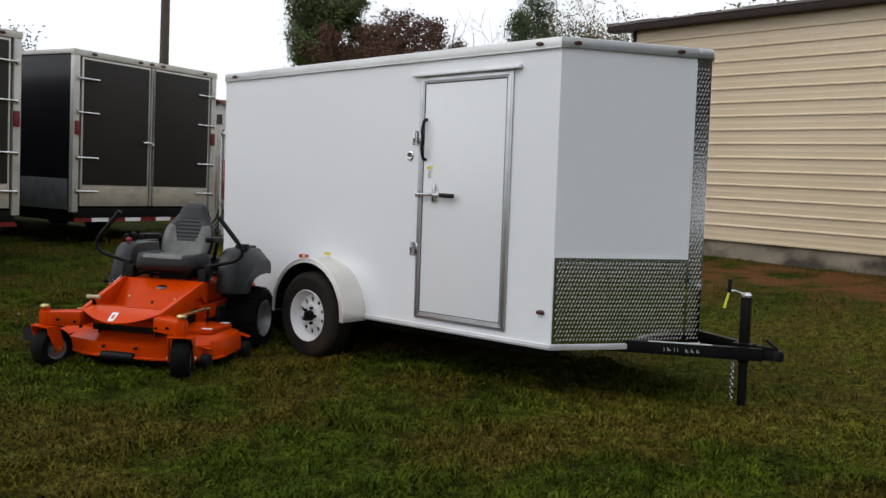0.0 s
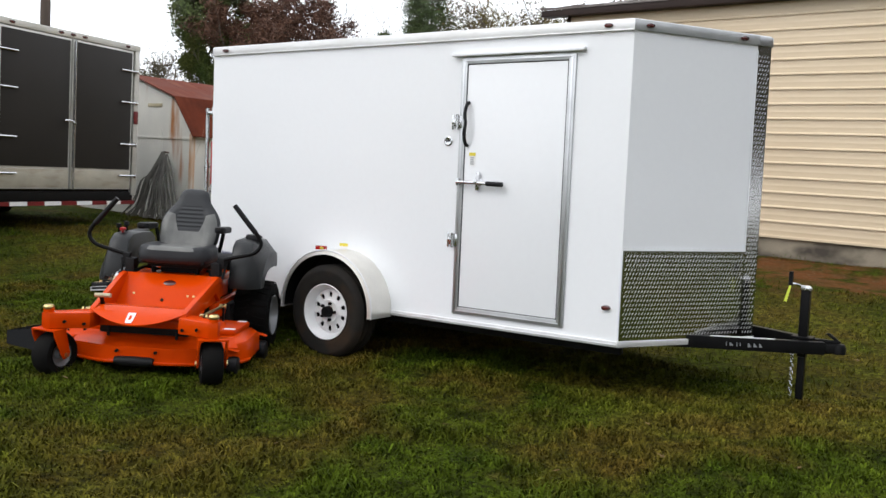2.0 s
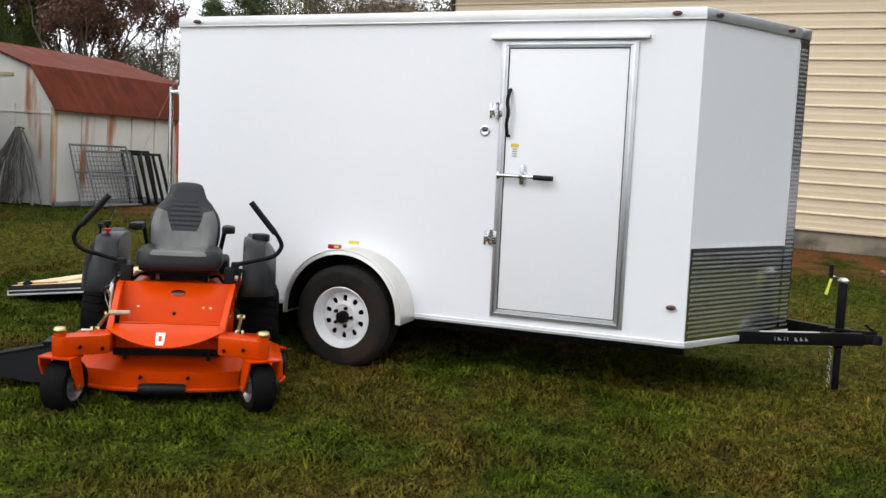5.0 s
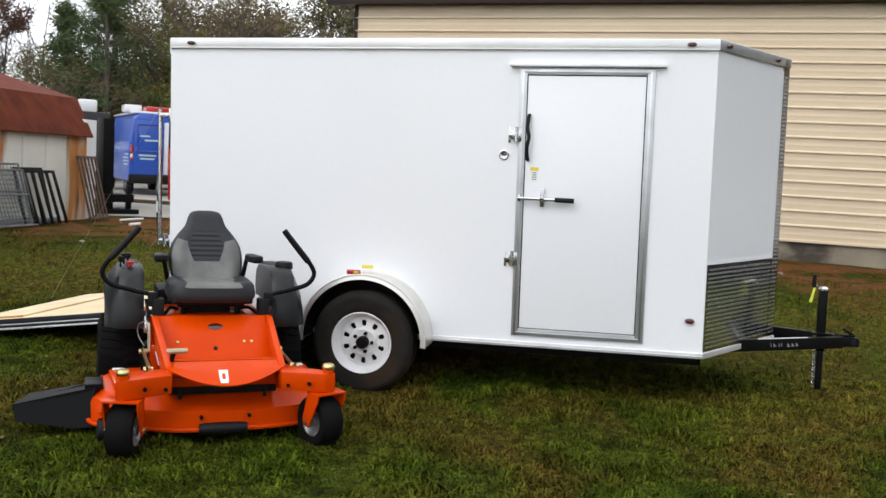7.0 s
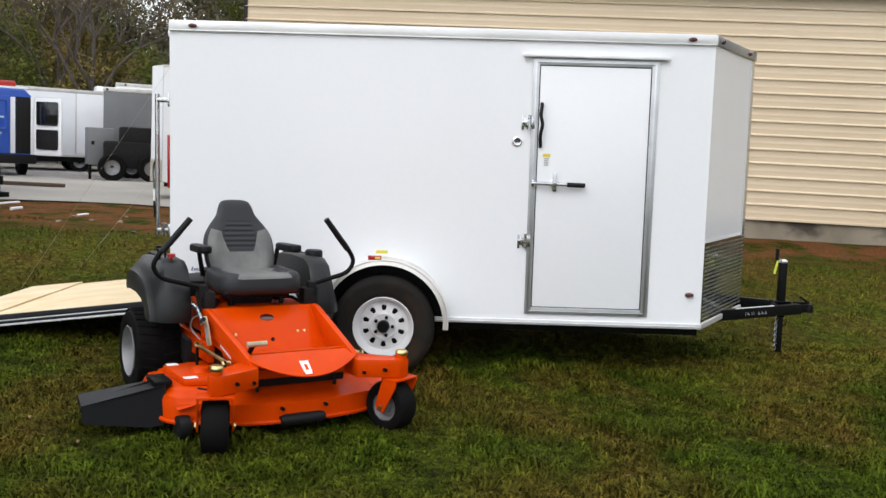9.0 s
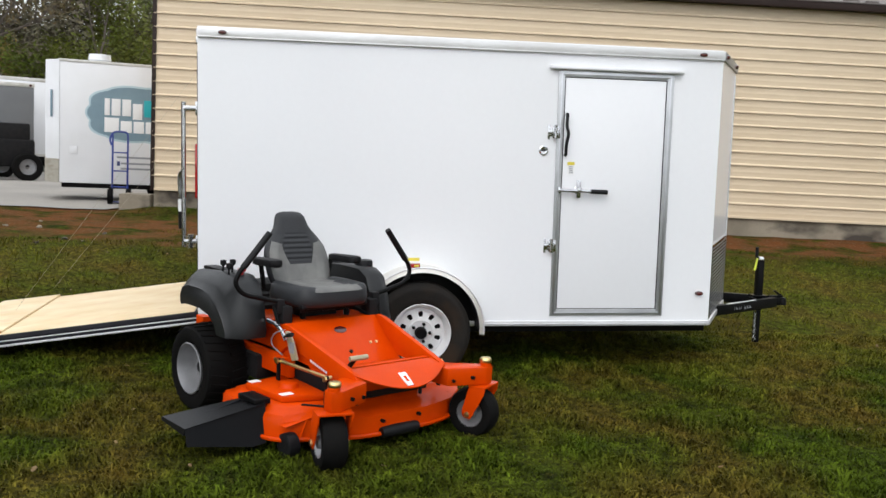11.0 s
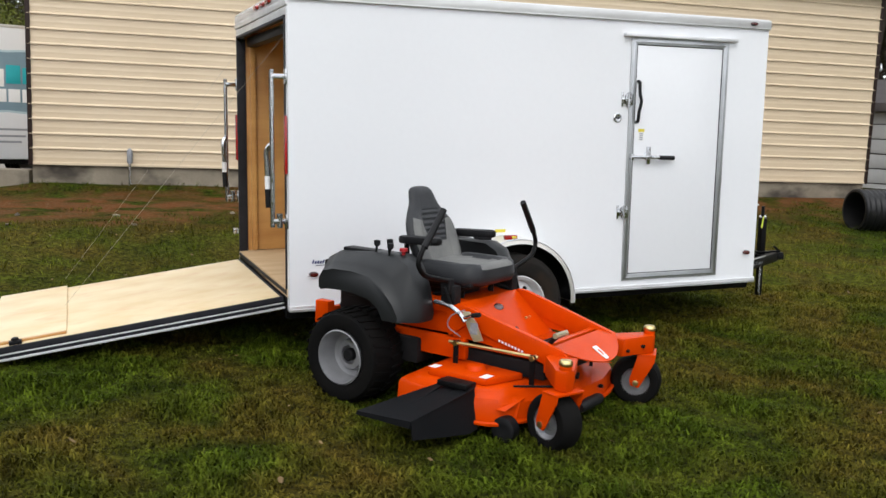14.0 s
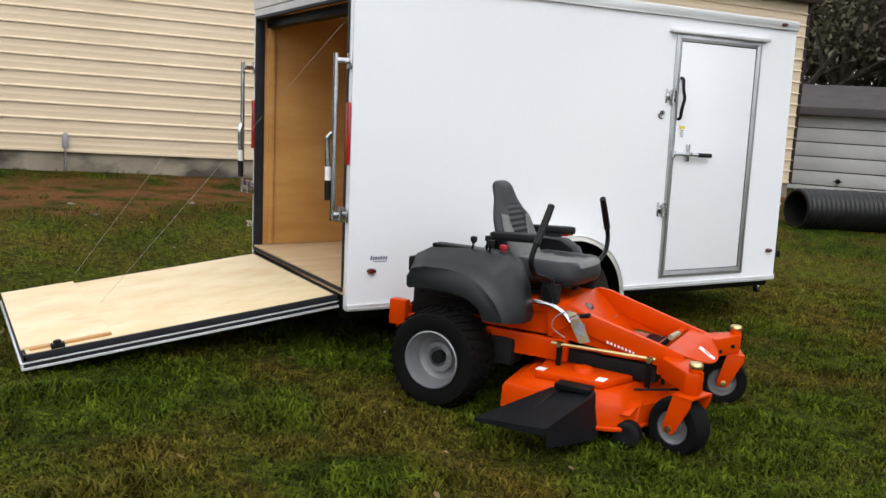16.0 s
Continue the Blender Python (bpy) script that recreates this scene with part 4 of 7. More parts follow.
    lathe(bm, [(0.036, 0), (0.036, 0.012), (0.02, 0.028), (0, 0.03)], Matrix.Translation((4.545, TW / 2, 0.373)), 16)
    tube(bm, curve([(4.545, TW / 2, 0.39), (4.52, TW / 2 - 0.02, 0.395), (4.49, TW / 2 - 0.06, 0.41), (4.465, TW / 2 - 0.085, 0.41)], 3), 0.007)
    part("crank", bm, CHROME, jack, "zinc jack crank")
    rod("crank_grip", [(4.465, TW / 2 - 0.085, 0.40), (4.465, TW / 2 - 0.085, 0.49)], 0.014, BLACK_PLASTIC, jack)
    bm = bmesh.new()
    slab(bm, [(4.460, TW / 2 - 0.098, 0.40), (4.474, TW / 2 - 0.098, 0.40), (4.452, TW / 2 - 0.106, 0.295), (4.434, TW / 2 - 0.106, 0.30)], (0, 0.002, 0))
    part("strap", bm, YELLOW_TAPE, jack, "yellow-green hanging tag", 0)
    bm = bmesh.new()
    for k in range(13):
        c = Vector((4.50 - 0.006 * (k % 2), TW / 2 - 0.06, -0.03 - 0.022 * k))
        m = Matrix.Translation(c) @ Matrix.Rotation(radians(90 * (k % 2)), 4, "Z") @ Matrix.Rotation(radians(90), 4, "X")
        tube(bm, [m @ Vector((0.009 * math.cos(a), 0.016 * math.sin(a), 0)) for a in (2 * math.pi * i / 8 for i in range(9))], 0.0032, 5)
    part("safety_chain", bm, CHROME, tongue, "hanging zinc safety chain")
    # ramp
    a = math.atan2(0.055 + 0.165, 1.76)
    hinge = new("ramp_door")
    hinge.parent = t
    hinge.matrix_basis = Matrix.Translation((-0.012, 0, 0.078)) @ Matrix.Rotation(math.pi, 4, "Z") @ Matrix.Rotation(a, 4, "Y")
    tagged(hinge, "ramp door let down, plywood faced with black and white edges")
    V0, V1, RL = -TW + 0.13, -0.09, 1.75
    boxes("plywood_face", [((0.02, V0 + 0.022, -0.008), (RL - 0.03, V1 - 0.022, 0.006))], PLY, hinge, "pale plywood ramp face", 0.002)
    boxes("edge_seal", [((0.0, V0 + 0.004, -0.030), (RL - 0.012, V0 + 0.021, 0.004)), ((0.0, V1 - 0.021, -0.030), (RL - 0.012, V1 - 0.004, 0.004)), ((RL - 0.029, V0 + 0.004, -0.030), (RL - 0.012, V1 - 0.004, 0.004)), ((0.0, V0 + 0.01, -0.030), (0.019, V1 - 0.01, 0.003))], SEAL, hinge, "black edge seal", 0.004)
    boxes("outer_skin", [((0.01, V0 + 0.004, -0.064), (RL, V1 - 0.004, -0.034))], SEAL, hinge, "dark ramp core", 0.004)
    boxes("edge_trim", [((0.0, V0 - 0.004, -0.076), (RL + 0.004, V0 + 0.012, -0.062)), ((0.0, V1 - 0.012, -0.076), (RL + 0.004, V1 + 0.004, -0.062)), ((0.0, V1 - 0.010, -0.042), (RL + 0.004, V1 + 0.003, -0.034)), ((RL - 0.008, V0, -0.076), (RL + 0.006, V1, -0.034))], ALU_W, hinge, "bright edge trim", 0.003)
    boxes("flap", [((RL - 0.46, V0 + 0.01, 0.0065), (RL - 0.01, V1 - 0.10, 0.020))], PLY, hinge, "plywood flap folded back on the ramp", 0.002)
    bm = bmesh.new()
    box(bm, (RL - 0.46, V1 - 0.088, 0.007), (RL - 0.05, V1 - 0.062, 0.020), 0.003)
    part("batten", bm, PLY_WALL, hinge, "thin brown batten")
    bm = bmesh.new()
    box(bm, (RL - 0.22, V1 - 0.058, 0.003), (RL - 0.15, V1 - 0.02, 0.028), 0.006)
    lathe(bm, [(0.02, 0), (0.02, 0.02), (0, 0.026)], Matrix.Translation((RL - 0.185, V1 - 0.04, 0.022)), 12)
    part("latch", bm, BLACK_PLASTIC, hinge, "black latch keeper")
    # lifting cables
    for v, ve, mtl in ((0.062, 0.52, CABLE), (TW - 0.062, TW - 0.30, CABLE)):
        rod("lift_cable", [(0.03, v, 1.74), (-1.30, ve, 0.02)], 0.0008, mtl, t, "thin steel ramp cable", 5)


build_trailer()


# ---- the orange zero-turn mower ----
ORANGE = mat("orange_enamel", (0.60, 0.052, 0.0006), 0.24, 0, (0.53, 0.043, 0.0006), 5, 80, 0.04, 0.015, coat=0.0, spec=0.11)
POD_GREY = mat("dark_grey_moulded_plastic", (0.0105, 0.0115, 0.0125), 0.40, 0, (0.008, 0.009, 0.010), 6, 160, 0.10, 0.12, spec=0.38)
SEAT_DARK = mat("dark_grey_vinyl", (0.024, 0.0255, 0.028), 0.42, 0, (0.024, 0.025, 0.028), 8, 150, 0.1, 0.15, spec=0.25)
SEAT_LIGHT = mat("light_grey_vinyl", (0.165, 0.165, 0.156), 0.55, 0, (0.115, 0.115, 0.112), 8, 150, 0.1, 0.15, spec=0.35)
CHUTE = mat("black_chute_plastic", (0.005, 0.0055, 0.0065), 0.42, 0, (0.007, 0.007, 0.008), 6, 120, 0.15, 0.1, spec=0.12)
RIM_SILVER = mat("silver_wheel_paint", (0.27, 0.27, 0.28), 0.38, 0.4, (0.21, 0.21, 0.22), 8, 90, 0.06, 0.04)
BRASS = mat("yellow_zinc", (0.74, 0.58, 0.26), 0.28, 1.0, (0.6, 0.46, 0.2), 14, 120, 0.08, 0.03)
TAN = mat("tan_anodised", (0.46, 0.40, 0.26), 0.4, 0.3, (0.36, 0.31, 0.2), 9, 100, 0.1, 0.05)
ENGINE = mat("engine_black", (0.008, 0.008, 0.009), 0.6, 0.0, (0.014, 0.013, 0.013), 12, 90, 0.2, 0.15, spec=0.15)
RED_PLASTIC = mat("red_knob_plastic", (0.38, 0.015, 0.02), 0.35, 0, None, 20, 100, 0.05, 0)

MOWER_M = Matrix.Translation((4.005, 6.950, -0.022)) @ Matrix.Rotation(math.atan2(-0.5427, -0.8405), 4, "Z")


def mower_drive_wheel(parent, s):
    m = Matrix.Translation((0, s * 0.47, 0.242)) @ Matrix.Rotation(radians(-90 * s), 4, "X")
    w = part("drive_wheel", lathe_new([(0.05, -0.13), (0.05, 0.02)], m, 12), BLACK_STEEL, parent, "wide drive wheel with a lugged tyre")
    bm = bmesh.new()
    lathe(bm, [(0.145, -0.11), (0.19, -0.135), (0.23, -0.125), (0.244, -0.10), (0.248, 0), (0.244, 0.10), (0.23, 0.125), (0.19, 0.135), (0.155, 0.122), (0.146, 0.10)], m, 56)
    part("tyre", bm, RUBBER, w, "black lugged lawn tyre")
    # chevron lugs round the tread
    bm = bmesh.new()
    for k in range(30):
        for side in (-1, 1):
            a0 = 2 * math.pi * (k + (0.5 if side > 0 else 0)) / 30
            pts = []
            for da, h in ((0.0, 0.012), (0.075, 0.012), (0.155, 0.118), (0.080, 0.118)):
                pts.append((a0 + da, side * h))
            low = [bm.verts.new(m @ Vector((0.244 * math.cos(a), 0.244 * math.sin(a), h))) for a, h in pts]
            high = [bm.verts.new(m @ Vector(((0.258 if abs(h) < 0.1 else 0.249) * math.cos(a), (0.258 if abs(h) < 0.1 else 0.249) * math.sin(a), h))) for a, h in pts]
            bm.faces.new(high)
            for i in range(4):
                bm.faces.new((low[i], low[(i + 1) % 4], high[(i + 1) % 4], high[i]))
    tagged(part("tread_lug", bm, RUBBER, w), kind="stuff")
    bm = bmesh.new()
    lathe(bm, [(0.150, 0.128), (0.143, 0.132), (0.138, 0.118), (0.128, 0.06), (0.118, 0.03), (0.085, 0.018), (0.078, 0.045), (0.052, 0.050), (0.048, 0.022), (0.0, 0.022)], m, 44)
    part("rim", bm, RIM_SILVER, w, "silver dished rim")
    bm = bmesh.new()
    lathe(bm, [(0.034, 0.02), (0.034, 0.058), (0.026, 0.066), (0, 0.066)], m, 16)
    part("hub", bm, ENGINE, w, "black hub nut")


def mower_caster(parent, s, yaw):
    """Front caster: spindle housing, slanted fork and wheel, turned by yaw."""
    piv = Vector((1.290, s * 0.500, 0))
    c = rod("caster", [piv + Vector((0, 0, 0.285)), piv + Vector((0, 0, 0.418))], 0.030, ORANGE, parent, "orange caster spindle with fork and small tyre", 16)
    bm = bmesh.new()
    lathe(bm, [(0.030, 0.416), (0.033, 0.420), (0.033, 0.434), (0.026, 0.443), (0, 0.445)], Matrix.Translation(piv), 18)
    part("cap", bm, BRASS, c, "brass-coloured spindle cap")
    m = Matrix.Translation(piv) @ Matrix.Rotation(yaw, 4, "Z")
    bm = bmesh.new()
    hw, r, back = 0.083, 0.137, -0.055
    slab(bm, [m @ Vector(p) for p in ((0.045, -hw - 0.006, 0.286), (0.045, hw + 0.006, 0.286), (-0.055, hw + 0.006, 0.286), (-0.055, -hw - 0.006, 0.286))], (0, 0, 0.012), 0.004)
    for q in (-1, 1):
        y0 = q * hw
        pts = [(0.045, 0.290), (-0.050, 0.290), (back - 0.034, 0.15), (back - 0.026, 0.118), (back + 0.018, 0.108), (back + 0.034, 0.135), (0.040, 0.255)]
        slab(bm, [m @ Vector((x, y0 - 0.005, z)) for x, z in pts], m.to_3x3() @ Vector((0, 0.010, 0)), 0.003)
    part("fork", bm, ORANGE, c, "orange caster fork")
    wm = m @ Matrix.Translation((back, 0, r - 0.002)) @ Matrix.Rotation(radians(90), 4, "X")
    bm = bmesh.new()
    lathe(bm, [(0.075, -0.055), (0.10, -0.066), (0.125, -0.060), (0.136, -0.038), (0.139, 0), (0.136, 0.038), (0.125, 0.060), (0.10, 0.066), (0.075, 0.055)], wm, 40)
    w = part("tyre", bm, RUBBER, c, "smooth black caster tyre")
    bm = bmesh.new()
    for q in (-1, 1):
        lathe(bm, [(0.078, 0.057 * q), (0.072, 0.05 * q), (0.060, 0.032 * q), (0.034, 0.030 * q), (0.030, 0.060 * q), (0.0, 0.060 * q)], wm, 30)
    part("rim", bm, RIM_SILVER, c, "grey caster rim")
    for q in (-1, 1):
        bm = bmesh.new()
        lathe(bm, [(0.016, 0.086 * q), (0.016, 0.096 * q), (0.0, 0.100 * q)], wm, 8)
        part("axle_bolt", bm, BRASS, c)


def mower_pod(parent, s):
    """Moulded rear fender with wheel arch and rounded top."""
    prof = [(-0.178, 0.60), (-0.190, 0.700), (-0.172, 0.762), (-0.10, 0.802), (0.10, 0.818), (0.30, 0.815), (0.375, 0.775), (0.425, 0.66), (0.452, 0.515), (0.445, 0.482), (0.262, 0.480), (0.232, 0.535), (0.165, 0.578), (0.06, 0.598), (-0.06, 0.600), (-0.12, 0.597), (-0.165, 0.588)]
    bm = bmesh.new()
    # the shoulder falls from the top to a crease that follows the wheel arch
    crease = [(-0.180, 0.60), (-0.182, 0.648), (-0.155, 0.692), (-0.085, 0.710), (0.05, 0.712), (0.16, 0.695), (0.25, 0.645), (0.32, 0.575), (0.358, 0.515), (0.362, 0.482)]
    low = crease + prof[10:]
    ys = [0.365, 0.385, 0.455, 0.50, 0.545, 0.566, 0.572]
    sc = [0.92, 1.0, 1.0, 0.93, 0.35, 0.03, 0.0]
    rings = []
    for y, k in zip(ys, sc):
        pts = [((1 - k) * p[0] + k * q[0], (1 - k) * p[1] + k * q[1]) for p, q in zip(low, prof)]
        rings.append([bm.verts.new((x, s * y, z)) for x, z in pts])
    n = len(prof)
    for a, b in zip(rings, rings[1:]):
        for i in range(n):
            bm.faces.new((a[i], a[(i + 1) % n], b[(i + 1) % n], b[i]))
    bm.faces.new(rings[0][::-1])
    bm.faces.new(rings[-1])
    bmesh.ops.bevel(bm, geom=[e for e in bm.edges if e.calc_face_angle(0) > 0.5], offset=0.012, segments=2, affect="EDGES", profile=0.5)
    p = part("fender_pod", bm, POD_GREY, parent, "dark grey moulded plastic fender pod", 50)
    if s < 0:
        boxes("rear_lip", [((-0.235, s * 0.47, 0.655), (-0.178, s * 0.385, 0.735))], BLACK_PLASTIC, p, "black lip behind the pod", 0.012)
    # recessed top tray
    boxes("top_tray", [((-0.10, s * 0.385, 0.798), (0.12, s * 0.47, 0.8195))], BLACK_PLASTIC, p, "black recessed tray", 0.008)
    return p


def seat_back(parent):
    """A tall bottle-shaped back, ribbed in the middle with paler side bolsters."""
    def half(h):  # half width by height 0..1
        for i in range(len(KN) - 1):
            (h0, w0), (h1, w1) = KN[i], KN[i + 1]
            if h <= h1:
                hp, wp = KN[max(i - 1, 0)]
                hn, wn = KN[min(i + 2, len(KN) - 1)]
                t, g = (h - h0) / (h1 - h0), h1 - h0
                m0, m1 = (w1 - wp) / (h1 - hp) * g, (wn - w0) / (hn - h0) * g
                return (2 * t ** 3 - 3 * t * t + 1) * w0 + (t ** 3 - 2 * t * t + t) * m0 + (3 * t * t - 2 * t ** 3) * w1 + (t ** 3 - t * t) * m1
        return KN[-1][1]

    KN = [(0, 0.170), (0.12, 0.205), (0.34, 0.217), (0.52, 0.205), (0.66, 0.168), (0.79, 0.122), (0.90, 0.104), (0.96, 0.090), (0.99, 0.066), (1.0, 0.035)]
    z0, z1, rows, cols = 0.705, 1.142, 128, 112

    def place(h, u, front):
        w = half(h)
        x = 0.215 - 0.165 * h + (0.02 if h < 0.1 else 0) * 0
        edge = math.sqrt(max(0.0, 1 - abs(u) ** 5))
        thick = 0.085 - 0.03 * h
        bolster = 0.020 * smoothstep(0.45, 0.75, abs(u)) * (1 - smoothstep(0.55, 0.72, h))
        y = u * w
        top = math.sqrt(max(0.0, 1 - (max(0.0, h - 0.90) / 0.10) ** 2))
        d = (thick * 0.55 * edge * top + bolster * edge) if front else -thick * 0.5 * edge * top
        return (x + d, y, z0 + (z1 - z0) * h)

    def sheet(front, pick, lift=0.0, rib=False):
        bm = bmesh.new()
        grid = {}
        for i in range(rows + 1):
            for j in range(cols + 1):
                h, u = i / rows, -1 + 2 * j / cols
                p = list(place(h, u, front))
                p[0] += lift
                if rib:
                    p[0] += 0.0024 * math.sin(h * 95) * (1 - smoothstep(0.40, 0.55, abs(u))) * smoothstep(0.34, 0.38, h) * (1 - smoothstep(0.70, 0.74, h))
                grid[i, j] = bm.verts.new(p)
        for i in range(rows):
            for j in range(cols):
                if pick((i + 0.5) / rows, -1 + 2 * (j + 0.5) / cols):
                    q = (grid[i, j], grid[i, j + 1], grid[i + 1, j + 1], grid[i + 1, j])
                    bm.faces.new(q if front else q[::-1])
        for v in [v for v in bm.verts if not v.link_faces]:
            bm.verts.remove(v)
        return bm

    def pale(h, u):
        tongue = 0.34 + 0.26 * (h - 0.32) / 0.30
        return 0.05 < h < 0.60 + 0.10 * (abs(u) - 0.7) and abs(u) < 0.92 and not (h > 0.32 and abs(u) < tongue)

    b = part("seat_back", sheet(False, lambda h, u: True), SEAT_DARK, parent, "dark grey seat back shell", 70)
    part("back_cushion", sheet(True, lambda h, u: not pale(h, u), rib=True), SEAT_DARK, b, "ribbed dark vinyl back cushion", 70)
    part("bolster", sheet(True, pale, 0.0025), SEAT_LIGHT, b, "light grey vinyl bolsters", 70)
    boxes("back_bracket", [((0.14, -0.15, 0.60), (0.185, 0.15, 0.78))], BLACK_STEEL, b, "", 0.01)


def seat_cushion(parent):
    """A plump moulded cushion, pale in the middle of its top, on a black pan."""
    bm = bmesh.new()
    slab(bm, [(0.24, -0.19, 0.612), (0.50, -0.19, 0.612), (0.50, 0.19, 0.612), (0.24, 0.19, 0.612)], (0, 0, 0.03), 0.012)
    box(bm, (0.215, -0.225, 0.640), (0.575, 0.225, 0.672), 0.014)
    s = part("seat", bm, BLACK_PLASTIC, parent, "grey vinyl seat cushion on a black pan")
    n, rings = 72, []
    prof = [(0.86, 0.650), (0.95, 0.655), (1.0, 0.676), (1.0, 0.700), (0.975, 0.726), (0.93, 0.743), (0.86, 0.753), (0.76, 0.755), (0.66, 0.752), (0.56, 0.749), (0.46, 0.747), (0.34, 0.746), (0.2, 0.745)]
    for k, z in prof:
        ring = []
        for q in range(n):
            a = 2 * math.pi * q / n
            c, d = math.cos(a), math.sin(a)
            r = (abs(c) ** 4 + abs(d) ** 4) ** -0.25
            x, y = 0.218 * r * c * k, 0.248 * r * d * k
            rise = 0.012 * smoothstep(0.10, 0.19, x) + 0.014 * smoothstep(0.14, 0.21, abs(y)) if z > 0.70 else 0.0
            ring.append((0.400 + x, y, z + rise))
        rings.append(ring)

    def skin(pick):
        bm = bmesh.new()
        vs = [[bm.verts.new(p) for p in ring] for ring in rings]
        for i, (a, b) in enumerate(zip(vs, vs[1:])):
            for q in range(n):
                f = (a[q], a[(q + 1) % n], b[(q + 1) % n], b[q])
                mid = sum((v.co for v in f), Vector()) / 4
                if pick(mid):
                    bm.faces.new(f)
        if pick(Vector((0.4, 0, 0.75))):
            bm.faces.new(vs[-1])
        for v in [v for v in bm.verts if not v.link_faces]:
            bm.verts.remove(v)
        return bm

    pale = lambda p: p.z > 0.728 and abs(p.y) < 0.150
    part("cushion", skin(lambda p: not pale(p)), SEAT_DARK, s, "dark grey cushion sides", 70)
    part("cushion_insert", skin(pale), SEAT_LIGHT, s, "light grey cushion insert", 70)


def mower_deck(parent):
    """Stamped deck: flat top, sloping shoulders, deep skirt; discharge side to the right."""
    def outline(g, z):
        pts = [(0.40, -0.60), (0.50, -0.645), (0.86, -0.655), (1.00, -0.60), (1.10, -0.40), (1.175, -0.20), (1.18, 0.18), (1.12, 0.42), (1.00, 0.585), (0.88, 0.625), (0.52, 0.615), (0.40, 0.55), (0.36, 0.25), (0.36, -0.25)]
        cx, cy = 0.76, -0.02
        return [(cx + (x - cx) * (1 - g / abs(0.4)) - (0.09 if x > 1.05 and z > 0.2 else 0), cy + (y - cy) * (1 - g / 0.62), z) for x, y in pts]

    bm = bmesh.new()
    rings = []
    for g, z in ((0.0, 0.085), (0.0, 0.092), (0.004, 0.190), (0.016, 0.212), (0.05, 0.222), (0.062, 0.236), (0.075, 0.242)):
        rings.append([bm.verts.new(p) for p in outline(g, z)])
    n = len(rings[0])
    for a, b in zip(rings, rings[1:]):
        for i in range(n):
            bm.faces.new((a[i], a[(i + 1) % n], b[(i + 1) % n], b[i]))
    bm.faces.new(rings[-1])
    bmesh.ops.bevel(bm, geom=[e for e in bm.edges if e.calc_face_angle(0) > 0.45 and abs(e.verts[0].co.z - e.verts[1].co.z) > 0.05], offset=0.02, segments=2, affect="EDGES", profile=0.5)
    d = part("deck", bm, ORANGE, parent, "orange stamped mowing deck", 42)
    # reinforcing lip along the lower front
    bm = bmesh.new()
    tube(bm, curve([(0.88, -0.655, 0.098), (1.00, -0.605, 0.098), (1.10, -0.405, 0.098), (1.18, -0.20, 0.098), (1.185, 0.18, 0.098), (1.125, 0.42, 0.098), (1.00, 0.59, 0.098), (0.88, 0.63, 0.098)], 4), 0.012, 6)
    part("deck_lip", bm, ORANGE, d)
    # raised spindle housings and belt covers
    for x, y in ((0.74, -0.40), (0.86, 0.0), (0.74, 0.38)):
        bm = bmesh.new()
        lathe(bm, [(0.12, 0.24), (0.115, 0.262), (0.06, 0.268), (0.045, 0.30), (0.03, 0.305), (0, 0.305)], Matrix.Translation((x, y, 0)), 24)
        part("spindle_housing", bm, ORANGE if y else ENGINE, d)
    for s in (-1, 1):
        bm = bmesh.new()
        slab(bm, [(0.50, s * 0.26, 0.243), (0.55, s * 0.55, 0.243), (0.88, s * 0.53, 0.243), (0.96, s * 0.30, 0.243)], (0, 0, 0.036), 0.012)
        part("belt_cover", bm, ORANGE, d, "orange belt cover")
        for k, (x, y, w) in enumerate(((0.56, s * 0.50, 0.06), (0.86, s * 0.49, 0.07))):
            bm = bmesh.new()
            slab(bm, [(x - 0.022, y - w / 2, 0.2795), (x + 0.022, y - w / 2, 0.2795), (x + 0.022, y + w / 2, 0.2795), (x - 0.022, y + w / 2, 0.2795)], (0, 0, 0.0015))
            part("warning_label", bm, LABEL_WHITE, d, "small white warning label", 0)
    # anti-scalp wheels on brackets
    for x, y in ((1.03, -0.575), (1.03, 0.565), (0.46, 0.62)):
        q = 1 if y > 0 else -1
        bm = bmesh.new()
        lathe(bm, [(0.0, -0.035), (0.045, -0.035), (0.062, -0.028), (0.064, 0), (0.062, 0.028), (0.045, 0.035), (0.02, 0.030), (0, 0.030)], Matrix.Translation((x, y, 0.074)) @ Matrix.Rotation(radians(90), 4, "X"), 24)
        w = part("gauge_wheel", bm, BLACK_PLASTIC, d, "black anti-scalp wheel")
        bm = bmesh.new()
        slab(bm, [(x - 0.05, y - q * 0.09, 0.20), (x + 0.03, y - q * 0.09, 0.20), (x + 0.022, y - q * 0.042, 0.06), (x - 0.022, y - q * 0.042, 0.06)], (0, q * 0.006, 0), 0.002)
        slab(bm, [(x - 0.05, y - q * 0.12, 0.20), (x + 0.03, y - q * 0.12, 0.20), (x + 0.01, y + q * 0.03, 0.165), (x - 0.04, y + q * 0.03, 0.165)], (0, 0, 0.006), 0.002)
        part("gauge_bracket", bm, ORANGE, w)
    bm = bmesh.new()
    lathe(bm, [(0.0, -0.12), (0.024, -0.12), (0.029, -0.10), (0.031, 0), (0.029, 0.10), (0.024, 0.12), (0, 0.12)], Matrix.Translation((1.195, -0.01, 0.105)) @ Matrix.Rotation(radians(90), 4, "X"), 20)
    part("front_roller", bm, BLACK_PLASTIC, d, "black front roller")
    return d


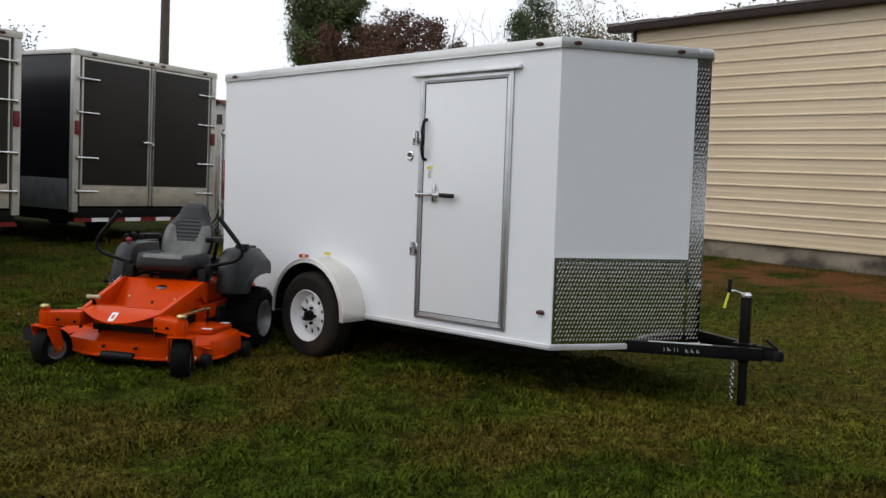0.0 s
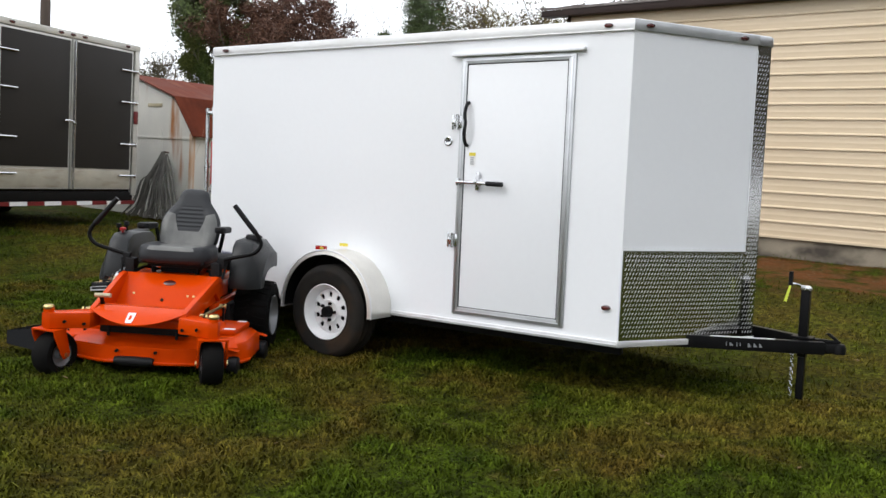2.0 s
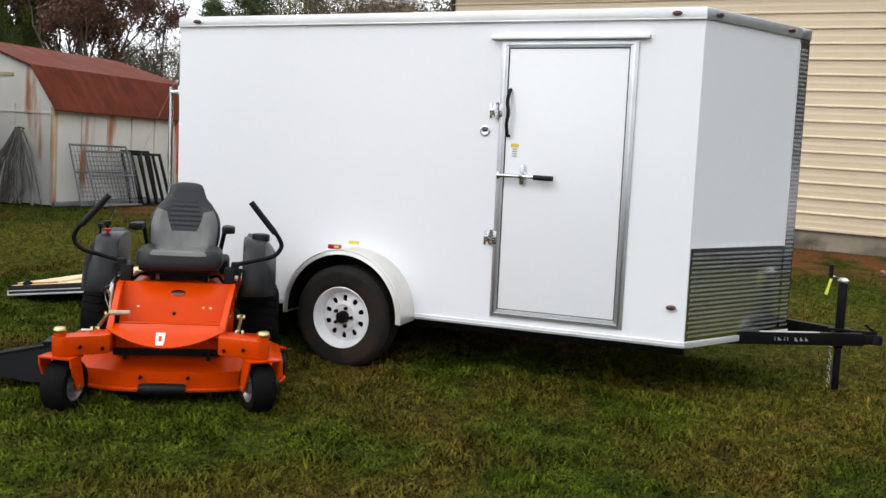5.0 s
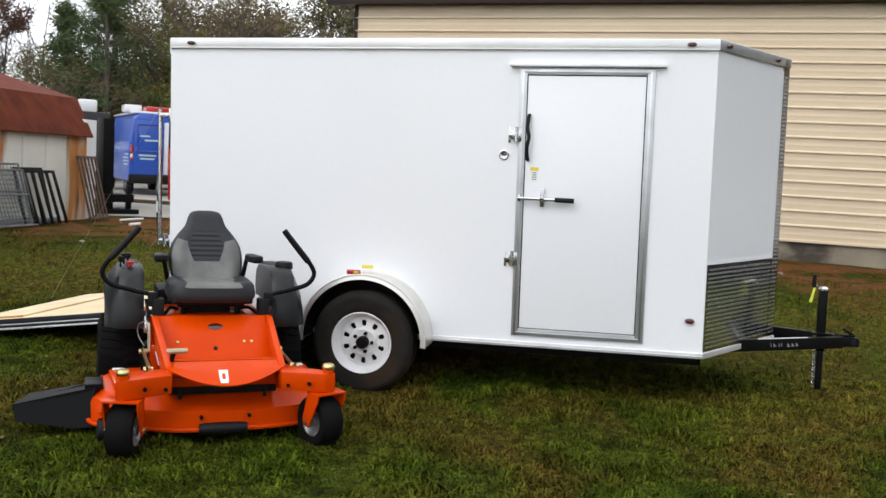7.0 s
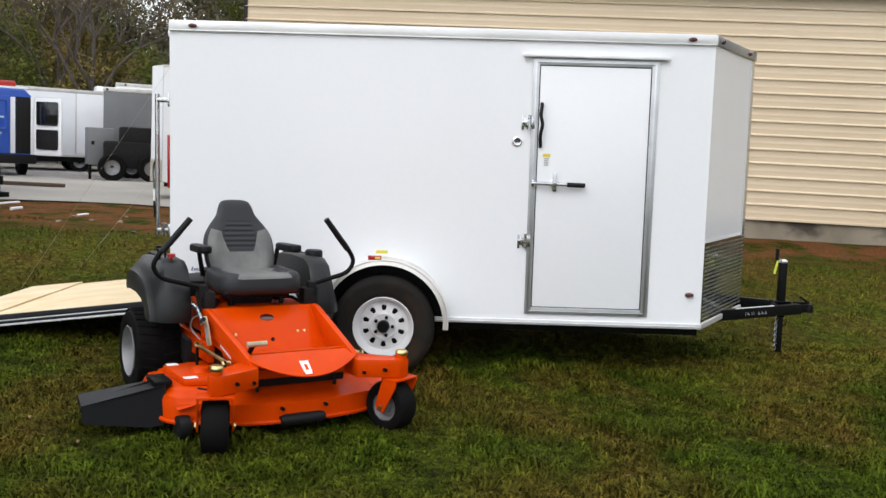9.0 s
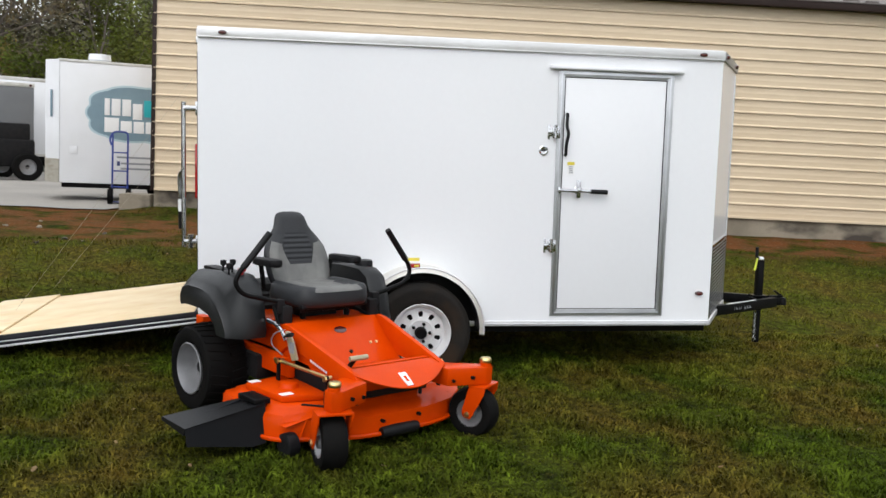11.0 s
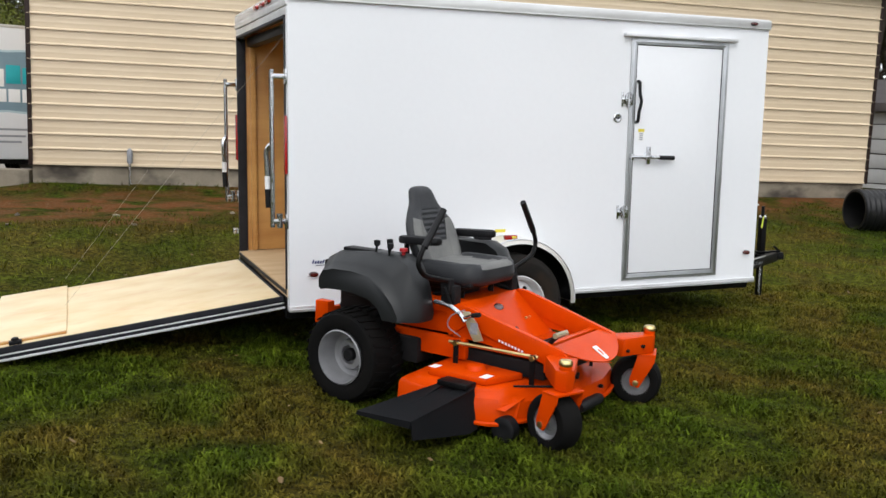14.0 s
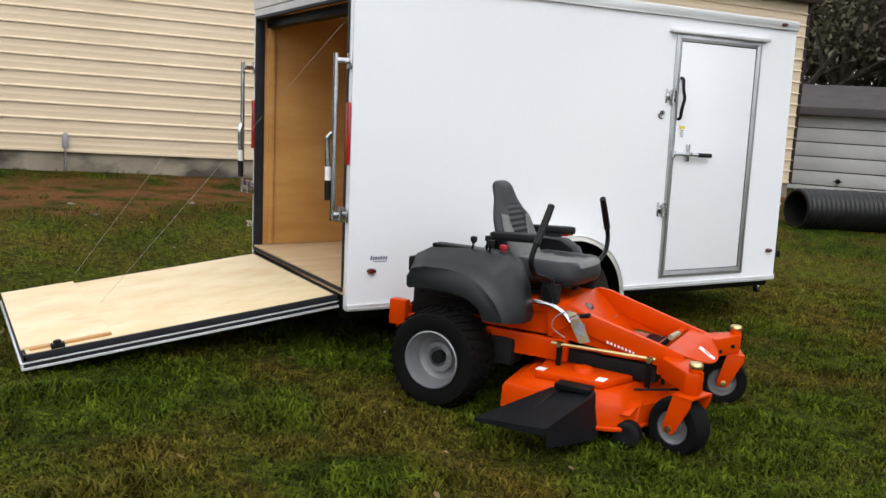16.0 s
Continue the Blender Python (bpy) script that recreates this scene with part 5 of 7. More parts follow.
def mower_chute(parent):
    """Moulded deflector: sloping top with turned-down front and rear walls."""
    top = [(0.66, -0.62, 0.236), (0.875, -0.62, 0.256), (0.88, -0.69, 0.248), (0.79, -1.005, 0.165), (0.43, -0.955, 0.128)]
    bm = bmesh.new()
    slab(bm, top, (0, 0, -0.008))
    slab(bm, [(0.875, -0.62, 0.256), (0.88, -0.69, 0.248), (0.79, -1.005, 0.165), (0.80, -1.0, 0.078), (0.915, -0.71, 0.058), (0.91, -0.63, 0.062)], (-0.010, 0.004, 0))
    slab(bm, [(0.79, -1.005, 0.165), (0.43, -0.955, 0.128), (0.43, -0.96, 0.112), (0.785, -1.01, 0.132)], (0, 0.010, 0))
    c = part("discharge_chute", bm, CHUTE, parent, "black plastic side discharge chute", 30)
    boxes("chute_hinge", [((0.69, -0.67, 0.245), (0.86, -0.58, 0.272))], BLACK_STEEL, c, "black hinge bracket", 0.006)
    for x in (0.66, 0.74):
        bm = bmesh.new()
        slab(bm, [(x + 0.04, -0.66, 0.235), (x + 0.050, -0.66, 0.235), (x - 0.01, -0.93, 0.152), (x - 0.02, -0.93, 0.152)], (0, 0, 0.006))
        part("chute_rib", bm, CHUTE, c)


def build_mower():
    t = thing("riding_mower", MOWER_M, "orange zero-turn riding mower with grey seat parked on the grass", "lawn mower")
    for s in (-1, 1):
        mower_drive_wheel(t, s)
        mower_pod(t, s)
    mower_caster(t, -1, radians(-19))
    mower_caster(t, 1, radians(20))
    mower_deck(t)
    mower_chute(t)
    # main frame rails, rear bumper
    for s in (-1, 1):
        boxes("frame_rail", [((-0.30, s * 0.285, 0.285), (0.62, s * 0.325, 0.395))], ORANGE, t, "orange frame rail", 0.008)
    boxes("rear_bumper", [((-0.385, -0.30, 0.30), (-0.345, 0.30, 0.42)), ((-0.40, -0.36, 0.33), (-0.30, -0.30, 0.47)), ((-0.40, 0.30, 0.33), (-0.30, 0.36, 0.47))], ORANGE, t, "orange rear bumper", 0.01)
    e = boxes("engine", [((-0.34, -0.22, 0.42), (0.12, 0.22, 0.60)), ((-0.28, -0.27, 0.50), (0.05, 0.27, 0.655))], ENGINE, t, "black engine behind the seat", 0.03)
    bm = bmesh.new()
    lathe(bm, [(0.13, 0.65), (0.14, 0.67), (0.135, 0.70), (0.06, 0.715), (0, 0.715)], Matrix.Translation((-0.10, 0, 0)), 28)
    part("air_shroud", bm, ENGINE, e, "black cooling shroud")
    rod("muffler", [(-0.30, -0.20, 0.40), (-0.30, 0.20, 0.40)], 0.06, ENGINE, e, "", 16)
    boxes("hydro_pump", [((0.14, s * 0.20, 0.22), (0.34, s * 0.36, 0.36)) for s in (-1,)], ENGINE, t, "black hydrostatic drive", 0.02)
    boxes("hydro_pump", [((0.14, 0.20, 0.22), (0.34, 0.36, 0.36))], ENGINE, t, "black hydrostatic drive", 0.02)
    # sloping side rails from the seat deck to the foot plate
    for s in (-1, 1):
        bm = bmesh.new()
        slab(bm, [(0.50, s * 0.332, 0.545), (0.565, s * 0.332, 0.578), (0.62, s * 0.332, 0.572), (1.165, s * 0.300, 0.425), (1.19, s * 0.298, 0.40), (1.19, s * 0.298, 0.335), (1.10, s * 0.302, 0.335), (0.62, s * 0.330, 0.470), (0.52, s * 0.332, 0.40)], (0, -s * 0.034, 0), 0.006)
        part("side_rail", bm, ORANGE, t, "orange sloping side rail")
        bm = bmesh.new()
        slab(bm, [(0.50, s * 0.305, 0.40), (0.60, s * 0.305, 0.50), (1.12, s * 0.285, 0.372), (1.12, s * 0.285, 0.352), (0.62, s * 0.305, 0.395)], (0, -s * 0.006, 0))
        part("side_panel", bm, ORANGE, t, "orange side panel")
    # maker's lettering on the outer right rail, as bars
    bm = bmesh.new()
    for k in range(8):
        x = 0.82 + 0.0185 * k
        z = 0.505 - (x - 0.66) * 0.258 - 0.045
        slab(bm, [(x, -0.3345 + 0.0587 * (x - 0.62), z), (x + 0.009, -0.3337 + 0.0587 * (x - 0.62), z - 0.003), (x + 0.009, -0.3337 + 0.0587 * (x - 0.62), z + 0.009), (x, -0.3345 + 0.0587 * (x - 0.62), z + 0.012)], (0, -0.0015, 0))
    part("lettering", bm, LABEL_WHITE, t, "white maker's lettering as bars", 0)
    # seat deck, sloping front panel and floor pan
    boxes("seat_deck", [((0.10, -0.295, 0.515), (0.545, 0.295, 0.570)), ((0.12, -0.28, 0.40), (0.50, 0.28, 0.515))], ORANGE, t, "orange seat platform", 0.008)
    boxes("battery_box", [((0.22, -0.12, 0.569), (0.42, 0.12, 0.630))], ENGINE, t, "black seat mount", 0.01)
    bm = bmesh.new()
    slab(bm, [(0.548, -0.299, 0.573), (0.548, 0.299, 0.573), (0.800, 0.299, 0.366), (0.800, -0.299, 0.366)], (-0.006, 0, -0.006), 0.002)
    fp = part("front_panel", bm, ORANGE, t, "orange sloping front panel with a dark badge")
    pm = Matrix.Translation((0.613, 0.01, 0.5205)) @ Matrix.Rotation(radians(39.4), 4, "Y")
    bm = bmesh.new()
    lathe(bm, [(1, 0), (1, 0.4), (0.85, 1), (0, 1)], pm @ Matrix.Diagonal((0.024, 0.042, 0.004, 1)), 24)
    part("badge", bm, AMBER_LENS, fp, "dark oval badge")
    for x, y, r, mtl in ((0.735, 0.0, 0.011, BLACK_STEEL), (0.700, 0.16, 0.008, BRASS), (0.700, 0.20, 0.008, BRASS), (0.70, -0.20, 0.008, BRASS)):
        z = 0.573 - (x - 0.548) * 0.8214
        rod("panel_bolt", [(x - 0.002, y, z - 0.002), (x + 0.005, y, z + 0.006)], r, mtl, fp, "small bolt head", 8)
    boxes("floor_pan", [((0.785, -0.292, 0.352), (1.10, 0.292, 0.366))], ORANGE, t, "orange floor pan", 0.003)
    mt = boxes("foot_mat", [((0.89, -0.16, 0.366), (1.035, 0.22, 0.378))], CHUTE, t, "ribbed black foot mat", 0.002)
    for k in range(6):
        boxes("mat_rib", [((0.900 + 0.022 * k, -0.15, 0.378), (0.909 + 0.022 * k, 0.21, 0.382))], CHUTE, mt, "", 0)
    # foot plate: bowed front edge with a turned-down lip
    bm = bmesh.new()
    n = 14
    rows = []
    for k in range(n + 1):
        y = -0.300 + 0.600 * k / n
        b = 1 - (y / 0.30) ** 2
        line = [(1.098, 0.430), (1.14 + 0.040 * b, 0.425 - 0.014 * b), (1.155 + 0.085 * b, 0.4245 - 0.042 * b), (1.175 + 0.118 * b, 0.420 - 0.072 * b)]
        rows.append([bm.verts.new((x, y, z)) for x, z in line] + [bm.verts.new((x - 0.002, y, z - 0.006)) for x, z in line[::-1]])
    for p, q in zip(rows, rows[1:]):
        for i in range(8):
            bm.faces.new((p[i], p[(i + 1) % 8], q[(i + 1) % 8], q[i]))
    bm.faces.new(rows[0])
    bm.faces.new(rows[-1])
    pl = part("foot_plate", bm, ORANGE, t, "orange bowed foot plate with a white emblem", 30)
    boxes("plate_support", [((1.04, -0.295, 0.366), (1.073, 0.295, 0.432))], ORANGE, pl, "", 0.003)
    # emblem on the lip: a plain white shield
    bm = bmesh.new()
    slab(bm, [(1.283, -0.040, 0.357), (1.283, -0.004, 0.357), (1.255, 0.000, 0.374), (1.205, 0.001, 0.405), (1.205, -0.045, 0.405), (1.255, -0.044, 0.374)], (0.002, 0, 0.0032))
    em = part("emblem", bm, LABEL_WHITE, pl, "plain white shield emblem", 0)
    bm = bmesh.new()
    slab(bm, [(1.262, -0.030, 0.3735), (1.262, -0.014, 0.3735), (1.228, -0.014, 0.3945), (1.228, -0.030, 0.3945)], (0.0008, 0, 0.0012))
    part("emblem_core", bm, ORANGE, em, "", 0)
    # arms out to the casters
    for s in (-1, 1):
        bm = bmesh.new()
        slab(bm, [(1.10, s * 0.26, 0.300), (1.24, s * 0.27, 0.300), (1.325, s * 0.478, 0.300), (1.315, s * 0.533, 0.300), (1.255, s * 0.533, 0.300), (1.10, s * 0.34, 0.300)], (0, 0, 0.098), 0.010)
        part("front_arm", bm, ORANGE, t, "orange front arm")
    boxes("cross_beam", [((1.068, -0.30, 0.30), (1.10, 0.30, 0.350))], ORANGE, t, "orange front cross beam", 0.008)
    # Black block added in the gap, standing in for shade under the pan.
    boxes("belt_drive", [((0.50, -0.28, 0.250), (1.065, 0.28, 0.338))], ENGINE, t, "black block standing in for the shade under the floor pan", 0.01)
    # fittings in the gap under the foot plate, bolts and hoses
    for s in (-1, 1):
        rod("deck_hanger", [(1.085, s * 0.215, 0.235), (1.088, s * 0.215, 0.335)], 0.010, ENGINE, t, "black deck hanger rod", 8)
        for x, y, z in ((1.252, 0.30, 0.330), (1.298, 0.40, 0.345), (1.192, 0.12, 0.165)):
            rod("bolt", [(x - 0.01, s * y, z), (x + 0.012, s * y, z)], 0.010, BLACK_STEEL, t, "black bolt head", 6)
        rod("hose", curve([(0.30, s * 0.17, 0.57), (0.42, s * 0.22, 0.60), (0.50, s * 0.25, 0.585), (0.53, s * 0.28, 0.56)], 4), 0.010, RUBBER, t, "black rubber hose under the seat", 8)
        rod("seat_spring", [(0.47, s * 0.15, 0.572), (0.47, s * 0.15, 0.655)], 0.017, BLACK_STEEL, t, "black seat spring", 8)
    # brake pedal
    pd = rod("pedal", curve([(1.03, -0.262, 0.37), (1.06, -0.262, 0.42), (1.115, -0.255, 0.487)], 3), 0.013, BLACK_STEEL, t, "black pedal arm with a tan pad")
    rod("pedal_pad", [(1.118, -0.29, 0.490), (1.130, -0.19, 0.494)], 0.014, TAN, pd, "tan pedal pad")
    # lift linkage on the right side
    rod("lift_rod", [(0.555, -0.375, 0.385), (1.075, -0.365, 0.388)], 0.0095, BRASS, t, "yellow zinc lift rod", 10)
    rod("lift_rod", [(0.555, 0.375, 0.385), (1.075, 0.365, 0.388)], 0.0095, BRASS, t, "yellow zinc lift rod", 10)
    for s in (-1, 1):
        for x in (0.60, 1.05):
            l = boxes("lift_link", [((x - 0.014, s * 0.372, 0.25), (x + 0.014, s * 0.384, 0.40))], BLACK_STEEL, t, "black deck hanger link", 0.004)
            rod("bolt", [(x, s * 0.35, 0.385), (x, s * 0.395, 0.385)], 0.014, BRASS, l, "", 8)
    bm = bmesh.new()
    slab(bm, [(0.615, -0.345, 0.548), (0.655, -0.345, 0.552), (0.700, -0.345, 0.50), (0.745, -0.345, 0.415), (0.690, -0.345, 0.400), (0.650, -0.345, 0.465)], (0, -0.010, 0), 0.003)
    qd = part("height_quadrant", bm, TAN, t, "tan height-of-cut quadrant")
    rod("quadrant_rod", curve([(0.44, -0.355, 0.575), (0.53, -0.36, 0.570), (0.60, -0.362, 0.54), (0.64, -0.362, 0.50)], 4), 0.012, CHROME, qd, "bright curved lift lever")
    rod("pin_lever", [(0.640, -0.372, 0.520), (0.700, -0.385, 0.545)], 0.010, CHROME, qd, "zinc height pin", 8)
    rod("pin_grip", [(0.695, -0.384, 0.543), (0.745, -0.392, 0.556)], 0.012, BLACK_PLASTIC, qd, "black pin grip", 8)
    boxes("quadrant_tag", [((0.668, -0.3575, 0.44), (0.712, -0.3555, 0.50))], LABEL_GREY, qd, "pale printed scale", 0)
    rod("wire_loop", curve([(0.62, -0.37, 0.42), (0.56, -0.40, 0.47), (0.58, -0.40, 0.53), (0.64, -0.37, 0.56)], 4), 0.003, RIM_SILVER, qd)
    # tie rod low in front
    rod("tie_rod", [(1.02, -0.50, 0.265), (1.24, -0.40, 0.285)], 0.006, BLACK_STEEL, t, "thin tie rod", 6)
    # seat and controls
    seat_cushion(t)
    seat_back(t)
    for s in (-1, 1):
        bm = bmesh.new()
        slab(bm, [(0.135, s * 0.238, 0.846), (0.19, s * 0.230, 0.848), (0.37, s * 0.232, 0.854), (0.405, s * 0.25, 0.858), (0.405, s * 0.295, 0.858), (0.37, s * 0.312, 0.854), (0.19, s * 0.308, 0.848), (0.135, s * 0.29, 0.846)], (0, 0, 0.044), 0.016)
        a = part("armrest", bm, BLACK_PLASTIC, t, "black padded armrest", 50)
        rod("arm_post", [(0.155, s * 0.215, 0.70), (0.160, s * 0.245, 0.855)], 0.014, BLACK_STEEL, a, "", 8)
        lv = rod("steering_lever", curve([(0.50, s * 0.30, 0.60), (0.505, s * 0.315, 0.675), (0.51, s * 0.43, 0.712), (0.505, s * 0.545, 0.745), (0.50, s * 0.592, 0.805), (0.502, s * 0.565, 0.872), (0.506, s * 0.485, 0.965), (0.508, s * 0.408, 1.058)], 5), 0.0135, BLACK_STEEL, t, "black bent steering lever with a thick grip", 10)
        rod("grip", [(0.503, s * 0.552, 0.886), (0.506, s * 0.485, 0.965), (0.508, s * 0.402, 1.066)], [0.0185, 0.0185, 0.0175], BLACK_PLASTIC, lv, "black rubber grip", 10)
        bm = bmesh.new()
        box(bm, (0.455, s * 0.262, 0.565), (0.545, s * 0.325, 0.665), 0.012)
        box(bm, (0.470, s * 0.300, 0.62), (0.525, s * 0.350, 0.70), 0.010)
        part("lever_base", bm, ENGINE, lv)
        rod("damper", [(0.54, s * 0.345, 0.56), (0.50, s * 0.36, 0.66)], 0.009, BLACK_STEEL, lv, "black damper rod", 8)
    # knobs on the right pod, cap on the left one
    for x, y, h in ((0.13, -0.47, 0.055), (0.20, -0.45, 0.065), (0.235, -0.49, 0.05)):
        k = rod("control_lever", [(x, y, 0.805), (x + 0.006, y, 0.80 + h)], 0.006, BLACK_STEEL, t, "black control knob on the pod", 6)
        bm = bmesh.new()
        lathe(bm, [(0.008, 0.79 + h), (0.017, 0.80 + h), (0.017, 0.822 + h), (0, 0.826 + h)], Matrix.Translation((x + 0.006, y, 0)), 12)
        part("knob", bm, BLACK_PLASTIC, k)
    bm = bmesh.new()
    lathe(bm, [(0.010, 0.80), (0.010, 0.828), (0.022, 0.832), (0.022, 0.848), (0, 0.852)], Matrix.Translation((0.29, -0.44, 0)), 14)
    part("blade_switch", bm, RED_PLASTIC, t, "red pull switch")
    bm = bmesh.new()
    lathe(bm, [(0.055, 0.805), (0.055, 0.838), (0.048, 0.848), (0.0, 0.850)], Matrix.Translation((0.20, 0.47, 0)), 24)
    part("fuel_cap", bm, BLACK_PLASTIC, t, "black fuel cap")


build_mower()


# ---- the yard behind: paved lot ----
PAVING = mat("worn_pale_asphalt", (0.30, 0.28, 0.25), 0.9, 0, (0.22, 0.205, 0.185), 0.35, 22, 0.12, 0.3, world_space=True)
BLACK_SKIN = mat("black_trailer_skin", (0.008, 0.008, 0.011), 0.25, 0, (0.011, 0.011, 0.015), 1.5, 30, 0.05, 0.01, coat=0.1, spec=0.3)
GREY_DOOR = mat("charcoal_door_skin", (0.016, 0.014, 0.012), 0.5, 0, (0.021, 0.018, 0.016), 1.2, 30, 0.08, 0.03, spec=0.25)
KICK = streaked(mat("dusty_aluminium", (0.46, 0.43, 0.36), 0.45, 0.35, (0.38, 0.36, 0.30), 3, 60, 0.08, 0.05), (0.30, 0.26, 0.20), 3.0, 0.5, 0.75, (1, 1, 3))
POST_ALU = mat("weathered_aluminium", (0.60, 0.59, 0.555), 0.40, 0.4, (0.46, 0.45, 0.41), 3, 60, 0.08, 0.04)
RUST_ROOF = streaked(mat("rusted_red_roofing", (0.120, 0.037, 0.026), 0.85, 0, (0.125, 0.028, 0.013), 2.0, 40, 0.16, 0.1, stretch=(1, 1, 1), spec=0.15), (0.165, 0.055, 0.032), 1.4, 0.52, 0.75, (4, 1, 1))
# Same roofing, redder rust; the steep lower slope's shade is put into the colour.
RUST_EAVE_SHADED = streaked(mat("shaded_rust_red_sheet", (0.105, 0.021, 0.008), 0.85, 0, (0.065, 0.015, 0.007), 2.5, 40, 0.2, 0.15, spec=0.12), (0.12, 0.028, 0.012), 1.7, 0.50, 0.70, (3, 1, 1))
SHED_WALL = streaked(mat("flaking_white_steel", (0.66, 0.64, 0.58), 0.6, 0, (0.56, 0.55, 0.51), 1.2, 40, 0.08, 0.06), (0.36, 0.13, 0.03), 1.3, 0.60, 0.72, (2.2, 2.2, 0.35))
RUST_PANEL = streaked(streaked(mat("heavily_rusted_steel", (0.62, 0.59, 0.52), 0.75, 0, (0.54, 0.50, 0.43), 2.5, 40, 0.12, 0.1), (0.46, 0.19, 0.045), 1.6, 0.40, 0.56, (2.6, 2.6, 0.35)), (0.22, 0.07, 0.02), 2.6, 0.54, 0.68, (3, 3, 0.4))
ROPE = mat("grey_netting", (0.155, 0.145, 0.13), 0.9, 0, (0.10, 0.095, 0.085), 8, 90, 0.2, 0.3)
GALV = mat("galvanised_wire", (0.20, 0.21, 0.22), 0.55, 0.5, (0.14, 0.15, 0.16), 6, 70, 0.12, 0.05)
RUSTY_IRON = mat("rusty_dark_iron", (0.07, 0.045, 0.032), 0.8, 0.1, (0.12, 0.07, 0.045), 6, 70, 0.2, 0.15)
VAN_BLUE = mat("blue_van_paint", (0.012, 0.075, 0.42), 0.3, 0, (0.010, 0.065, 0.36), 1.0, 40, 0.04, 0.01, coat=0.4)
VAN_WHITE = mat("white_van_paint", (0.74, 0.75, 0.77), 0.3, 0, (0.68, 0.69, 0.70), 1.0, 40, 0.04, 0.01, coat=0.4)
GLASS_DARK = mat("dark_window_glass", (0.008, 0.009, 0.010), 0.08, 0, None, 3, 30, 0.05, 0)
TRAILER_GREY = mat("grey_trailer_skin", (0.15, 0.155, 0.16), 0.4, 0, (0.12, 0.125, 0.13), 1.2, 40, 0.06, 0.02)
SIGN_BLUE = mat("slate_blue_print", (0.18, 0.27, 0.32), 0.45, 0, (0.15, 0.23, 0.28), 2, 60, 0.06, 0.01)
SIGN_LIGHT = mat("pale_blue_print", (0.42, 0.55, 0.60), 0.45, 0, None, 2, 60, 0.06, 0.01)
TEAL = mat("teal_print", (0.01, 0.36, 0.40), 0.45, 0, None, 2, 60, 0.06, 0.01)
DOLLY_BLUE = mat("blue_powder_coat", (0.020, 0.045, 0.26), 0.4, 0, None, 6, 90, 0.1, 0.03)
GARAGE_GREY = mat("weathered_grey_panel", (0.44, 0.44, 0.435), 0.6, 0, (0.35, 0.35, 0.35), 1.0, 40, 0.08, 0.06)
ROOF_GREY = mat("dark_grey_shingle", (0.050, 0.042, 0.042), 0.9, 0, (0.070, 0.060, 0.058), 2, 40, 0.15, 0.2)
CULVERT = mat("black_culvert_plastic", (0.008, 0.008, 0.009), 0.36, 0, (0.013, 0.0125, 0.012), 4, 60, 0.15, 0.06, spec=0.3)
POLE_WOOD = mat("creosoted_pole", (0.075, 0.055, 0.045), 0.9, 0, (0.10, 0.075, 0.06), 3, 50, 0.15, 0.2, stretch=(1, 1, 0.2))
BARK = mat("grey_brown_bark", (0.075, 0.060, 0.048), 0.95, 0, (0.11, 0.09, 0.075), 6, 60, 0.2, 0.3)


def leaf_mat(name, col, col2):
    m = mat(name, col, 0.6, 0, col2, 0.35, 3.0, 0.22, 0, spec=0.25)
    n, l = m.node_tree.nodes, m.node_tree.links
    b = n["Principled BSDF"]
    was = b.inputs["Base Color"].links[0].from_socket
    g, r, x = n.new("ShaderNodeNewGeometry"), n.new("ShaderNodeMapRange"), n.new("ShaderNodeMix")
    r.inputs[3].default_value, r.inputs[4].default_value = 0.55, 1.5
    l.new(g.outputs["Random Per Island"], r.inputs[0])
    x.data_type, x.blend_type = "RGBA", "MULTIPLY"
    x.inputs[0].default_value = 1
    l.new(was, x.inputs[6])
    l.new(r.outputs[0], x.inputs[7])
    l.new(x.outputs[2], b.inputs["Base Color"])
    return m


LEAF_GREEN = leaf_mat("dark_green_leaves", (0.050, 0.075, 0.018), (0.085, 0.095, 0.022))
LEAF_YELLOW = leaf_mat("yellowing_leaves", (0.12, 0.125, 0.022), (0.16, 0.12, 0.030))
LEAF_RED = leaf_mat("russet_autumn_leaves", (0.085, 0.042, 0.028), (0.12, 0.058, 0.035))
LEAF_BROWN = leaf_mat("brown_autumn_leaves", (0.12, 0.075, 0.035), (0.085, 0.075, 0.030))
LEAF_OLIVE = leaf_mat("olive_leaves", (0.085, 0.115, 0.014), (0.125, 0.122, 0.020))
LEAF_AMBER = leaf_mat("yellow_brown_leaves", (0.24, 0.185, 0.048), (0.19, 0.120, 0.048))
LEAF_DUSKY = leaf_mat("grey_brown_leaves", (0.125, 0.100, 0.068), (0.090, 0.086, 0.050))
NEEDLES = leaf_mat("pine_needles", (0.035, 0.060, 0.018), (0.060, 0.080, 0.022))


